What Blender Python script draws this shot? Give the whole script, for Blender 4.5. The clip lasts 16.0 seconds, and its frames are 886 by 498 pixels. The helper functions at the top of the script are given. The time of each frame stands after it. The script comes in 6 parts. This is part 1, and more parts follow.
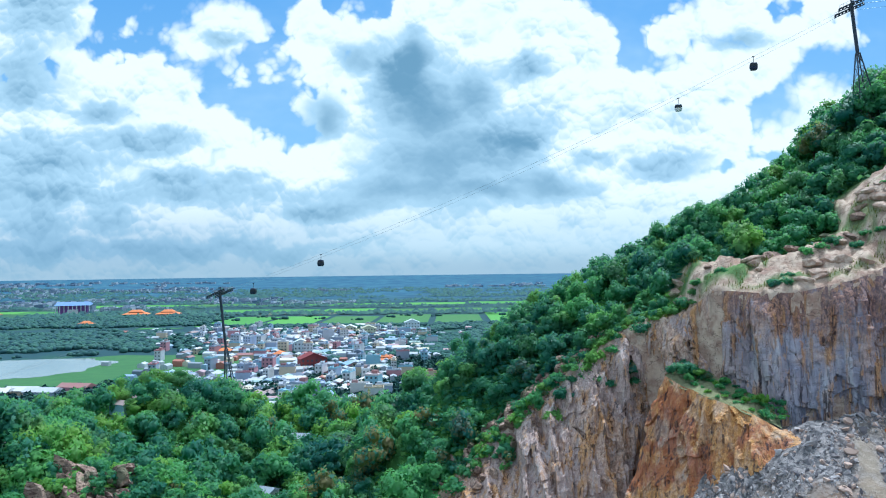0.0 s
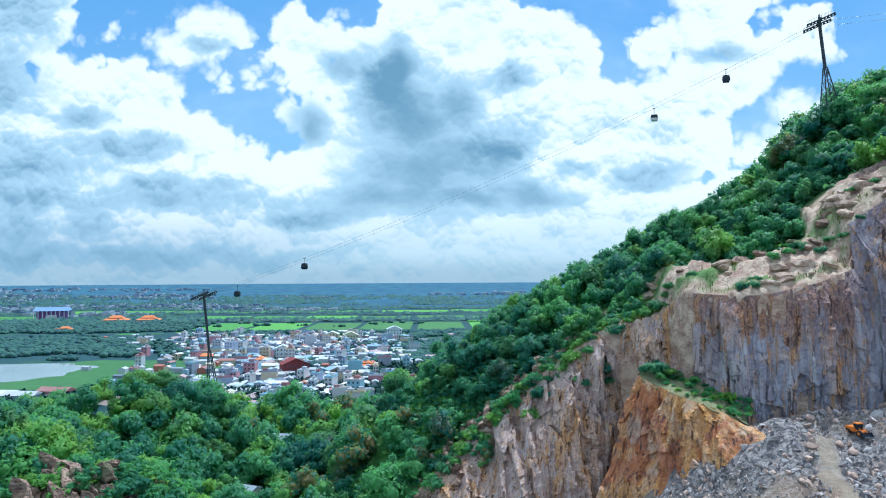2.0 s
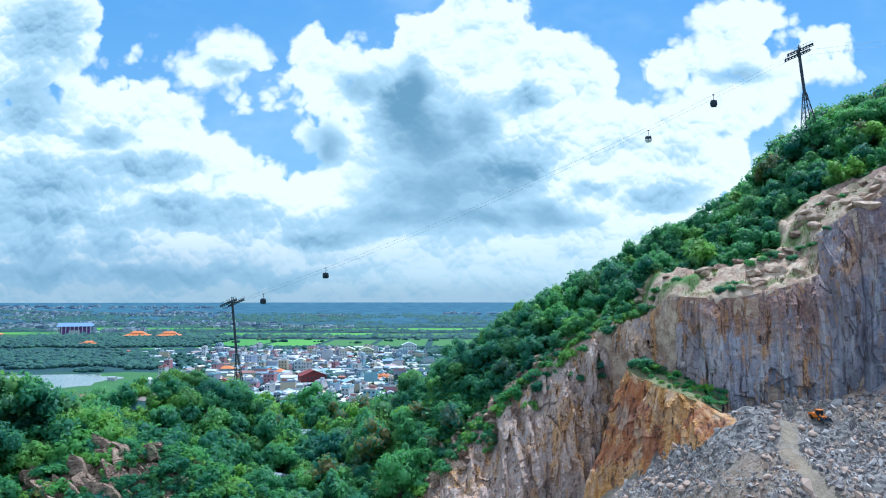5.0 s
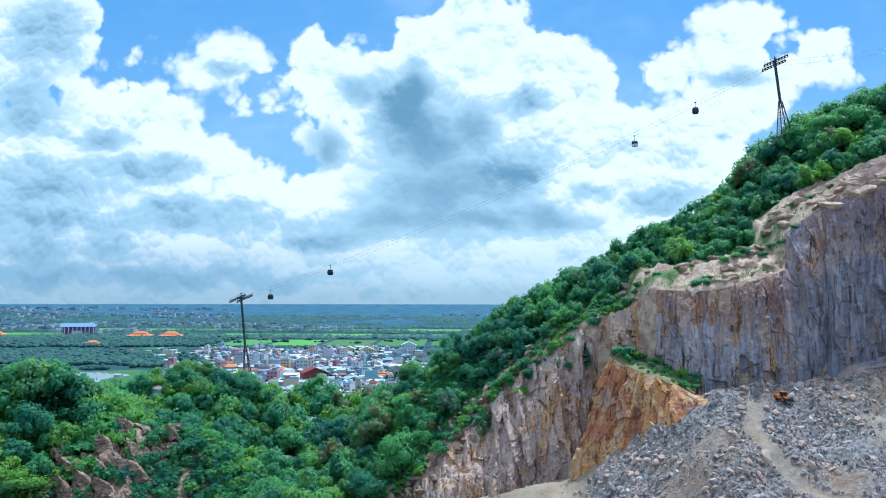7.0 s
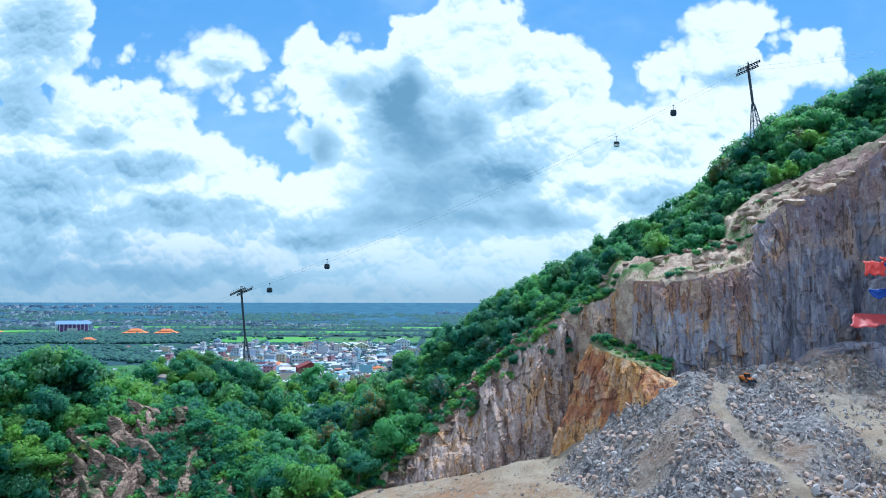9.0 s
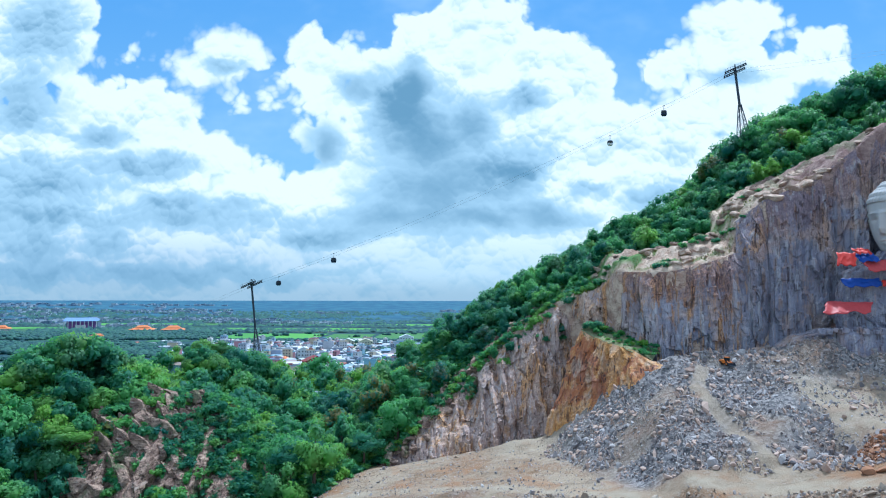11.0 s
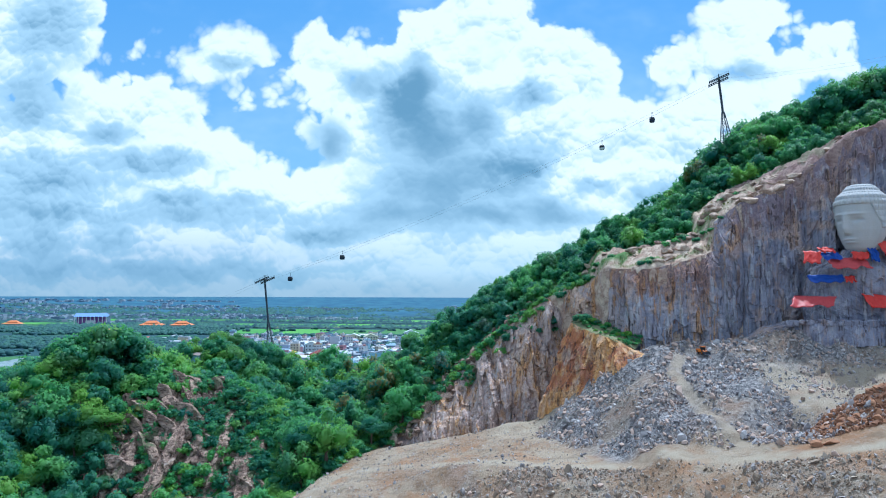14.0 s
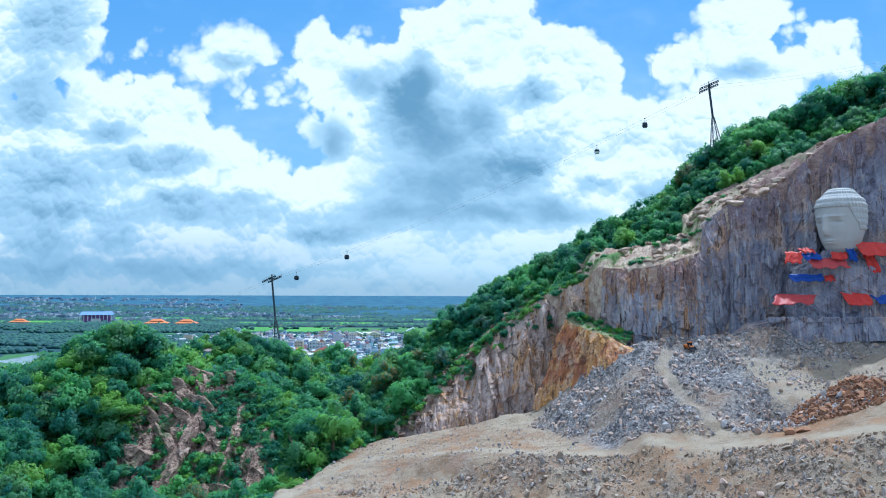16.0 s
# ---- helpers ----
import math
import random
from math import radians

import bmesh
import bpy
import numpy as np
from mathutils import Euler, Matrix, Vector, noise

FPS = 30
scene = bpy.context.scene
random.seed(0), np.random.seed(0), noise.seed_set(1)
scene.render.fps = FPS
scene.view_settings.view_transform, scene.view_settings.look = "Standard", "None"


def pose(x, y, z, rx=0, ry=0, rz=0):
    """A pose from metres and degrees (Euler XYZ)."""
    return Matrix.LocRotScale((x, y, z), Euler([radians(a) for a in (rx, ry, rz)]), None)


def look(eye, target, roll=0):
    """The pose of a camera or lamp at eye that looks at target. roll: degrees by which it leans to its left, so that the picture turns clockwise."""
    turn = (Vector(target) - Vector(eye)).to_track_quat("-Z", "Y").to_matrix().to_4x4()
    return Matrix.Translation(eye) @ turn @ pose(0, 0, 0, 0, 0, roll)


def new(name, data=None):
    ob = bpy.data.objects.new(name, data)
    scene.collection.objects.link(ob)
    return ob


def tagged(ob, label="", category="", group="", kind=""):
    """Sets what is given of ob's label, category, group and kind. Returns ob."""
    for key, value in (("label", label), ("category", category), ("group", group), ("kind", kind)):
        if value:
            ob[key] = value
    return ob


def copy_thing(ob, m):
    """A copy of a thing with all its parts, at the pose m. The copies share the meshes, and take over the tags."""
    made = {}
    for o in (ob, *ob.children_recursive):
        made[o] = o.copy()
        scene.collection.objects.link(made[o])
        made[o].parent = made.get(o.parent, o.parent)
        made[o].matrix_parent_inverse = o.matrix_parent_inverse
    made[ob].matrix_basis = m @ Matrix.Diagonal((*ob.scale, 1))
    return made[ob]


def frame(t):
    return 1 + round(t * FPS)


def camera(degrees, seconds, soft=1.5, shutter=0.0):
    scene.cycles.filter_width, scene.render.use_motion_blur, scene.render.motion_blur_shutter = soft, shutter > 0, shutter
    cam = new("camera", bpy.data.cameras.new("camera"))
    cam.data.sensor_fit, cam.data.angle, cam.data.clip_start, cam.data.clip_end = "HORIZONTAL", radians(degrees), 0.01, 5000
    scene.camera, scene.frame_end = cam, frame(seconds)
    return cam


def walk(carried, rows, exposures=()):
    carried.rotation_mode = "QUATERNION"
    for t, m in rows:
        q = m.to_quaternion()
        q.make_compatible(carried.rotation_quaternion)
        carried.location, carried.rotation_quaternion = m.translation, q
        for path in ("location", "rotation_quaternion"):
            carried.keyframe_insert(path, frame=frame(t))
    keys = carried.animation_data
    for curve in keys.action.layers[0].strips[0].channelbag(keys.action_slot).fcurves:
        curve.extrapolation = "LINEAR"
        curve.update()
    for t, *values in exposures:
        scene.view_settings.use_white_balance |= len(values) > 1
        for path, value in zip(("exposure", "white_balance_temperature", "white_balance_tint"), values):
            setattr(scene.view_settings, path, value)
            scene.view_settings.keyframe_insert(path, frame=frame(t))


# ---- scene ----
cam = camera(63.2, 16.0, soft=1.1)
PATH = [
    (0, (-2.395, 37.242, 69.586), (-2.417, 39.241, 69.646), -0.7),
    (0.5, (-2.259, 36.666, 69.574), (-2.264, 38.665, 69.638), -0.6),
    (1, (-2.125, 35.523, 69.328), (-2.096, 37.521, 69.395), -0.4),
    (1.5, (-2.142, 34.195, 68.675), (-2.1, 36.193, 68.749), -0.4),
    (2, (-1.927, 31.705, 67.793), (-1.902, 33.703, 67.876), -0.3),
    (2.5, (-1.597, 28.622, 66.936), (-1.592, 30.62, 67.031), -0.4),
    (3, (-1.153, 25.157, 66.04), (-1.162, 27.154, 66.146), -0.2),
    (3.5, (-0.879, 21.488, 65.301), (-0.891, 23.485, 65.416), -0.2),
    (4, (-0.659, 17.271, 64.465), (-0.676, 19.267, 64.59), -0.1),
    (6.5, (0.426, -3.269, 60.588), (0.409, -1.274, 60.734), 0.1),
    (7, (0.508, -8.073, 59.8), (0.491, -6.078, 59.946), 0.1),
    (7.5, (0.817, -12.189, 59.034), (0.804, -10.195, 59.18), 0.2),
    (8, (1.17, -15.513, 58.368), (1.161, -13.518, 58.514), 0.2),
    (8.5, (1.562, -19.718, 57.594), (1.561, -17.724, 57.738), 0.1),
    (9, (1.622, -23.49, 56.857), (1.622, -21.495, 57.0), 0.1),
    (11.3, (3.127, -41.088, 53.493), (3.112, -39.093, 53.63), 0.2),
    (11.5, (3.244, -42.618, 53.412), (3.228, -40.623, 53.547), 0.3),
    (12, (3.545, -46.375, 53.367), (3.53, -44.38, 53.501), 0.2),
    (12.5, (3.535, -49.416, 53.267), (3.518, -47.421, 53.401), 0.2),
    (13, (3.908, -53.112, 53.074), (3.886, -51.117, 53.207), 0.2),
    (13.5, (4.2, -57.14, 52.852), (4.176, -55.144, 52.983), 0.2),
    (14, (4.484, -60.853, 52.806), (4.459, -58.858, 52.936), 0.2),
    (14.5, (4.616, -64.027, 52.86), (4.59, -62.031, 52.988), 0.2),
    (15, (4.866, -67.833, 52.871), (4.84, -65.838, 52.999), 0.2),
    (15.5, (5.152, -71.465, 52.782), (5.123, -69.469, 52.909), 0.2),
    (16, (5.279, -74.838, 52.713), (5.248, -72.842, 52.839), 0.2),
]
walk(cam, [(t, look(eye, target, roll)) for t, eye, target, roll in PATH], [(0, 0.06, 5250, 5), (6, 0.05, 5150, 5), (16, 0.03, 5000, 5)])

# ---- world, sun, exposure ----
SUN_ELEV, SUN_AZ = 64.0, 36.0   # degrees; azimuth from +y towards +x
SUN_DIR = Vector((math.sin(radians(SUN_AZ)) * math.cos(radians(SUN_ELEV)),
                  math.cos(radians(SUN_AZ)) * math.cos(radians(SUN_ELEV)), math.sin(radians(SUN_ELEV))))
sun_data = bpy.data.lights.new("sun", "SUN")
sun_data.energy, sun_data.angle, sun_data.color = 4.3, radians(0.6), (1.0, 0.95, 0.86)
sun = new("sun", sun_data)
sun.matrix_world = look(SUN_DIR * 300, (0, 0, 0))


class Ex:
    """A socket with arithmetic, to write node trees as formulas."""
    tree = None

    def __init__(self, s):
        self.s = s

    @staticmethod
    def op(kind, *args, clamp=False):
        n = Ex.tree.nodes.new("ShaderNodeMath")
        n.operation, n.use_clamp = kind, clamp
        for i, a in enumerate(args):
            if isinstance(a, Ex):
                Ex.tree.links.new(a.s, n.inputs[i])
            else:
                n.inputs[i].default_value = a
        return Ex(n.outputs[0])

    def __add__(self, o): return Ex.op("ADD", self, o)
    def __radd__(self, o): return Ex.op("ADD", o, self)
    def __sub__(self, o): return Ex.op("SUBTRACT", self, o)
    def __rsub__(self, o): return Ex.op("SUBTRACT", o, self)
    def __mul__(self, o): return Ex.op("MULTIPLY", self, o)
    def __rmul__(self, o): return Ex.op("MULTIPLY", o, self)
    def __truediv__(self, o): return Ex.op("DIVIDE", self, o)
    def __rtruediv__(self, o): return Ex.op("DIVIDE", o, self)
    def clamp(self): return Ex.op("ADD", self, 0.0, clamp=True)


def ex_max(a, b): return Ex.op("MAXIMUM", a, b)
def ex_min(a, b): return Ex.op("MINIMUM", a, b)
def ex_smax(a, b, k): return Ex.op("SMOOTH_MAX", a, b, k)


def ex_step(a, lo, hi):
    """Smooth step from lo to hi."""
    n = Ex.tree.nodes.new("ShaderNodeMapRange")
    n.interpolation_type = "SMOOTHSTEP"
    Ex.tree.links.new(a.s, n.inputs["Value"])
    n.inputs["From Min"].default_value, n.inputs["From Max"].default_value = lo, hi
    return Ex(n.outputs[0])


def ex_vec(x, y, z=0.0):
    n = Ex.tree.nodes.new("ShaderNodeCombineXYZ")
    for i, a in enumerate((x, y, z)):
        if isinstance(a, Ex):
            Ex.tree.links.new(a.s, n.inputs[i])
        else:
            n.inputs[i].default_value = a
    return n.outputs[0]


def ex_noise(vec, scale, detail=4.0, rough=0.55, distort=0.0, out="Fac"):
    n = Ex.tree.nodes.new("ShaderNodeTexNoise")
    Ex.tree.links.new(vec, n.inputs["Vector"])
    n.inputs["Scale"].default_value, n.inputs["Detail"].default_value = scale, detail
    n.inputs["Roughness"].default_value, n.inputs["Distortion"].default_value = rough, distort
    return Ex(n.outputs[out])


def ex_voronoi(vec, scale, feature="F1", out="Distance", rand=1.0):
    n = Ex.tree.nodes.new("ShaderNodeTexVoronoi")
    n.feature = feature
    Ex.tree.links.new(vec, n.inputs["Vector"])
    n.inputs["Scale"].default_value, n.inputs["Randomness"].default_value = scale, rand
    return Ex(n.outputs[out])


def ex_mix(fac, a, b):
    """Colour mix; a and b are sockets or colours."""
    n = Ex.tree.nodes.new("ShaderNodeMix")
    n.data_type = "RGBA"
    if isinstance(fac, Ex):
        Ex.tree.links.new(fac.s, n.inputs[0])
    else:
        n.inputs[0].default_value = fac
    for i, c in ((6, a), (7, b)):
        if isinstance(c, Ex):
            Ex.tree.links.new(c.s, n.inputs[i])
        else:
            n.inputs[i].default_value = (*c[:3], 1)
    return Ex(n.outputs[2])


def ex_sep(vec):
    n = Ex.tree.nodes.new("ShaderNodeSeparateXYZ")
    Ex.tree.links.new(vec, n.inputs[0])
    return [Ex(o) for o in n.outputs]


def ex_map(vec, sx, sy, sz):
    n = Ex.tree.nodes.new("ShaderNodeVectorMath")
    n.operation = "MULTIPLY"
    Ex.tree.links.new(vec, n.inputs[0])
    n.inputs[1].default_value = (sx, sy, sz)
    return n.outputs[0]


def build_world():
    w = bpy.data.worlds.new("sky")
    scene.world = w
    w.use_nodes = True
    nt = Ex.tree = w.node_tree
    nt.nodes.clear()
    out = nt.nodes.new("ShaderNodeOutputWorld")
    bg = nt.nodes.new("ShaderNodeBackground")
    nt.links.new(bg.outputs[0], out.inputs[0])
    sky = nt.nodes.new("ShaderNodeTexSky")
    sky.sky_type, sky.sun_disc = "NISHITA", False
    sky.sun_elevation, sky.sun_rotation = radians(SUN_ELEV), radians(SUN_AZ)
    sky.air_density, sky.dust_density, sky.ozone_density = 1.0, 0.6, 1.5
    tc = nt.nodes.new("ShaderNodeTexCoord")
    x, y, z = ex_sep(tc.outputs["Generated"])
    dist = ex_max(Ex.op("ABSOLUTE", y), 0.25)
    u, v = x / dist, z / dist
    p0 = ex_vec(u, v)
    # the plane is warped by two sizes of noise, so that no outline stays round
    wx = (ex_noise(p0, 5.0, 3) - 0.5) * 0.060 + (ex_noise(p0, 19.0, 3, 0.6) - 0.5) * 0.030
    wy = (ex_noise(ex_vec(u + 7.3, v + 3.1), 5.0, 3) - 0.5) * 0.060 + (ex_noise(ex_vec(u + 3.3, v + 9.1), 19.0, 3, 0.6) - 0.5) * 0.030
    pu, pv = u + wx, v + wy

    def union(rows, k, sized=True):
        """Ellipses run together: how deep a direction lies in them, as a tangent or as a share."""
        d = None
        for cu, cv, ru, rv in rows:
            p, q = (pu - cu) / ru, (pv - cv) / rv
            e = (1.0 - Ex.op("SQRT", p * p + q * q)) * (min(ru, rv) if sized else 1.0)
            d = e if d is None else ex_smax(d, e, k)
        return d

    def domes(scale, up=0.0):
        """Round heads that press against each other, as on a cauliflower."""
        n = nt.nodes.new("ShaderNodeTexVoronoi")
        n.voronoi_dimensions = "2D"
        nt.links.new(ex_vec(u + wx * 0.8 + up * 0.15, v + wy * 0.8 + up), n.inputs["Vector"])
        n.inputs["Scale"].default_value = scale
        d = Ex(n.outputs["Distance"])
        return 1.0 - d * d * 1.7

    sizes = ((9.0, 0.030, 0.030, 0.50), (21.0, 0.017, 0.014, 0.50), (47.0, 0.009, 0.007, 0.42), (105.0, 0.004, 0.003, 0.30))
    heads = [domes(k) for k, _, _, _ in sizes]
    lift = sum((h * amp for h, (_, amp, _, _) in zip(heads[1:], sizes[1:])), heads[0] * sizes[0][1])
    mass = union(CLOUD_LEFT + CLOUD_SMALL + CLOUD_MIDDLE + CLOUD_RIGHT + CLOUD_LOW + CLOUD_BEYOND, 0.012)
    dens = mass + lift - 0.024
    frayed = ex_step(ex_noise(ex_vec(u + 1.7, v + 0.4), 7.0, 3), 0.45, 0.70)
    alpha = ex_step(dens / (0.012 + frayed * 0.020), 0.0, 1.0)
    # a head is lighter above than below
    relief = None
    for h, (k, _, step, w) in zip(heads, sizes):
        r = (domes(k, step) - h) * w
        relief = r if relief is None else relief + r
    soft = ex_noise(ex_vec(u * 0.8, v * 1.3), 7.0, 5, 0.6)
    wisp = ex_noise(ex_vec(u, v * 1.4), 22.0, 4, 0.6)
    dark = ex_step(union(DARK_BASES, 0.20, False) + (soft - 0.5) * 0.55 + (heads[1] - 0.6) * 0.20, -0.85, 0.95)
    dull = ex_step(union(DULL_PARTS, 0.25, False) + (soft - 0.5) * 0.8 + (wisp - 0.5) * 0.2, -0.90, 0.90)
    thick, deep = ex_step(dens, 0.002, 0.045), ex_step(dens, 0.010, 0.150)
    tone = dark * 0.86 + dull * 0.72 + deep * 0.10 + thick * (0.06 + relief * (0.52 - dark * 0.42) + (soft - 0.5) * 0.34 + (wisp - 0.5) * 0.16)
    cloud = ex_mix(ex_step(tone, 0.0, 0.5), (1.02, 1.02, 0.94), (0.52, 0.69, 0.76))
    cloud = ex_mix(ex_step(tone, 0.40, 1.25), cloud, (0.20, 0.35, 0.45))
    blue = ex_mix(ex_step(v, 0.05, 0.5), (0.38, 0.68, 0.90), (0.16, 0.46, 0.86))
    skymul = nt.nodes.new("ShaderNodeVectorMath")
    skymul.operation = "SCALE"
    nt.links.new(sky.outputs[0], skymul.inputs[0])
    skymul.inputs["Scale"].default_value = 0.085
    clear = ex_mix(0.65, Ex(skymul.outputs[0]), blue)
    veil = ex_step(ex_noise(ex_vec(u * 0.6, v), 4.0, 5, 0.6), 0.42, 0.75) * 0.35
    clear = ex_mix(veil, clear, (0.88, 0.97, 0.92))
    full = ex_mix(alpha, clear, cloud)
    # broken cloud goes on overhead, out of view, added to fill the shade
    high = ex_step(v, 0.50, 0.80) * ex_step(ex_noise(tc.outputs["Generated"], 3.0, 5, 0.6), 0.36, 0.52)
    full = ex_mix(high, full, (1.00, 1.00, 0.94))
    # pale layer of mist over the horizon
    low = 1.0 - ex_step(v, 0.01, 0.13)
    mist = ex_mix(ex_step(u, -0.45, 0.05), (0.27, 0.42, 0.52), (0.48, 0.64, 0.68))
    full = ex_mix(low * 0.75, full, ex_mix(ex_step(v, 0.0, 0.04), (0.25, 0.40, 0.48), mist))
    nt.links.new(full.s, bg.inputs["Color"])
    bg.inputs["Strength"].default_value = 1.0


# cloud masses over the plain: across, up, half width, half height (tangents of the angles from north)
CLOUD_LEFT = [(-0.576, 0.385, 0.102, 0.063), (-0.607, 0.33, 0.086, 0.055), (-0.701, 0.37, 0.118, 0.094), (-0.509, 0.393, 0.035, 0.035),
              (-0.576, 0.213, 0.133, 0.078), (-0.493, 0.248, 0.047, 0.039), (-0.427, 0.26, 0.057, 0.044), (-0.38, 0.24, 0.043, 0.035), (-0.34, 0.201, 0.046, 0.033),
              (-0.309, 0.177, 0.038, 0.03), (-0.27, 0.146, 0.038, 0.027), (-0.466, 0.166, 0.181, 0.059), (-0.246, 0.122, 0.031, 0.02), (-0.576, 0.158, 0.157, 0.055),
              (-0.529, 0.277, 0.03, 0.025)]
CLOUD_SMALL = [(-0.317, 0.348, 0.041, 0.03), (-0.352, 0.334, 0.022, 0.02), (-0.289, 0.35, 0.022, 0.017), (-0.305, 0.276, 0.016, 0.009), (0.531, 0.319, 0.019, 0.008),
               (-0.438, 0.36, 0.009, 0.008), (0.535, 0.37, 0.011, 0.005)]
CLOUD_MIDDLE = [(0.06, 0.27, 0.19, 0.10), (-0.10, 0.29, 0.09, 0.06), (0.27, 0.20, 0.13, 0.09), (-0.195, 0.334, 0.031, 0.035), (-0.152, 0.315, 0.053, 0.039), (-0.109, 0.323, 0.038, 0.036), (-0.042, 0.354, 0.041, 0.044),
                (-0.003, 0.378, 0.035, 0.039), (0.029, 0.401, 0.047, 0.047), (0.076, 0.37, 0.043, 0.046), (0.131, 0.323, 0.052, 0.044), (0.17, 0.299, 0.036, 0.041),
                (0.197, 0.276, 0.022, 0.031), (-0.026, 0.244, 0.145, 0.11), (0.084, 0.228, 0.13, 0.102), (-0.026, 0.15, 0.169, 0.055), (-0.183, 0.15, 0.05, 0.043),
                (-0.152, 0.197, 0.043, 0.059), (0.162, 0.181, 0.122, 0.082), (0.241, 0.217, 0.052, 0.052), (0.28, 0.181, 0.052, 0.052), (0.233, 0.126, 0.094, 0.052),
                (-0.179, 0.211, 0.027, 0.025), (-0.211, 0.154, 0.019, 0.017)]
CLOUD_RIGHT = [(0.311, 0.321, 0.024, 0.016), (0.35, 0.329, 0.038, 0.025), (0.398, 0.385, 0.052, 0.044), (0.429, 0.338, 0.057, 0.033), (0.452, 0.405, 0.041, 0.038),
               (0.382, 0.299, 0.046, 0.03), (0.366, 0.252, 0.052, 0.036), (0.343, 0.213, 0.038, 0.038), (0.476, 0.317, 0.02, 0.017), (0.421, 0.276, 0.046, 0.03),
               (0.555, 0.189, 0.102, 0.063)]
CLOUD_LOW = [(0.05, 0.05, 1.60, 0.085), (-0.44, 0.125, 0.26, 0.045), (-0.02, 0.13, 0.28, 0.05), (-0.235, 0.10, 0.10, 0.04), (-0.529, 0.071, 0.067, 0.019), (-0.395, 0.084, 0.033, 0.007), (-0.372, 0.06, 0.055, 0.009), (-0.278, 0.064, 0.082, 0.013),
             (-0.576, 0.048, 0.118, 0.022), (-0.121, 0.071, 0.118, 0.016), (0.044, 0.071, 0.094, 0.017), (0.131, 0.079, 0.059, 0.014)]
CLOUD_BEYOND = [(1.1, 0.3, 0.3, 0.3), (-1.2, 0.3, 0.35, 0.2), (0.3, 0.9, 0.3, 0.2), (-0.4, 1.1, 0.3, 0.25), (0.1, 1.8, 0.6, 0.4)]
# where the masses are thick: grey bases, and fainter dull parts
DARK_BASES = [(-0.018, 0.154, 0.094, 0.067), (-0.03, 0.224, 0.067, 0.071), (-0.054, 0.115, 0.098, 0.028), (0.044, 0.109, 0.086, 0.02), (0.033, 0.248, 0.035, 0.043),
              (-0.175, 0.214, 0.028, 0.025), (0.127, 0.117, 0.067, 0.02), (-0.046, 0.307, 0.024, 0.035)]
DULL_PARTS = [(-0.544, 0.112, 0.212, 0.02), (-0.576, 0.158, 0.094, 0.038), (-0.387, 0.117, 0.141, 0.019), (-0.427, 0.181, 0.059, 0.017),
              (-0.599, 0.272, 0.047, 0.043), (-0.576, 0.378, 0.063, 0.052), (-0.493, 0.224, 0.039, 0.014), (-0.576, 0.071, 0.043, 0.028),
              (-0.466, 0.078, 0.043, 0.017), (-0.387, 0.038, 0.204, 0.011), (-0.576, 0.038, 0.094, 0.014), (-0.183, 0.089, 0.063, 0.011),
              (-0.081, 0.279, 0.039, 0.039), (0.099, 0.181, 0.043, 0.035), (0.107, 0.283, 0.024, 0.02), (0.209, 0.158, 0.039, 0.014), (-0.136, 0.291, 0.031, 0.017),
              (-0.317, 0.33, 0.027, 0.011), (0.421, 0.315, 0.039, 0.013), (0.295, 0.142, 0.047, 0.02)]
build_world()

# ---- materials ----
def material(name, build, rough=0.85, metal=0.0):
    """build(position) returns a colour and, if any, a height for the relief and its strength and size."""
    m = bpy.data.materials.new(name)
    m.use_nodes = True
    nt = Ex.tree = m.node_tree
    bsdf = nt.nodes["Principled BSDF"]
    bsdf.inputs["Roughness"].default_value, bsdf.inputs["Metallic"].default_value = rough, metal
    bsdf.inputs["Specular IOR Level"].default_value = 0.25
    geo = nt.nodes.new("ShaderNodeNewGeometry")
    made = build(geo.outputs["Position"])
    colour, bump = made if isinstance(made, tuple) and len(made) == 2 else (made, None)
    if isinstance(colour, Ex):
        nt.links.new(colour.s, bsdf.inputs["Base Color"])
    else:
        bsdf.inputs["Base Color"].default_value = (*colour, 1)
    if bump:
        height, strength, size = bump
        b = nt.nodes.new("ShaderNodeBump")
        b.inputs["Strength"].default_value, b.inputs["Distance"].default_value = strength, size
        nt.links.new(height.s, b.inputs["Height"])
        nt.links.new(b.outputs[0], bsdf.inputs["Normal"])
    return m


def ex_attr(name):
    n = Ex.tree.nodes.new("ShaderNodeAttribute")
    n.attribute_name = name
    return Ex(n.outputs["Color"])


def ex_random():
    n = Ex.tree.nodes.new("ShaderNodeObjectInfo")
    return Ex(n.outputs["Random"])


def ex_island():
    n = Ex.tree.nodes.new("ShaderNodeNewGeometry")
    return Ex(n.outputs["Random Per Island"])


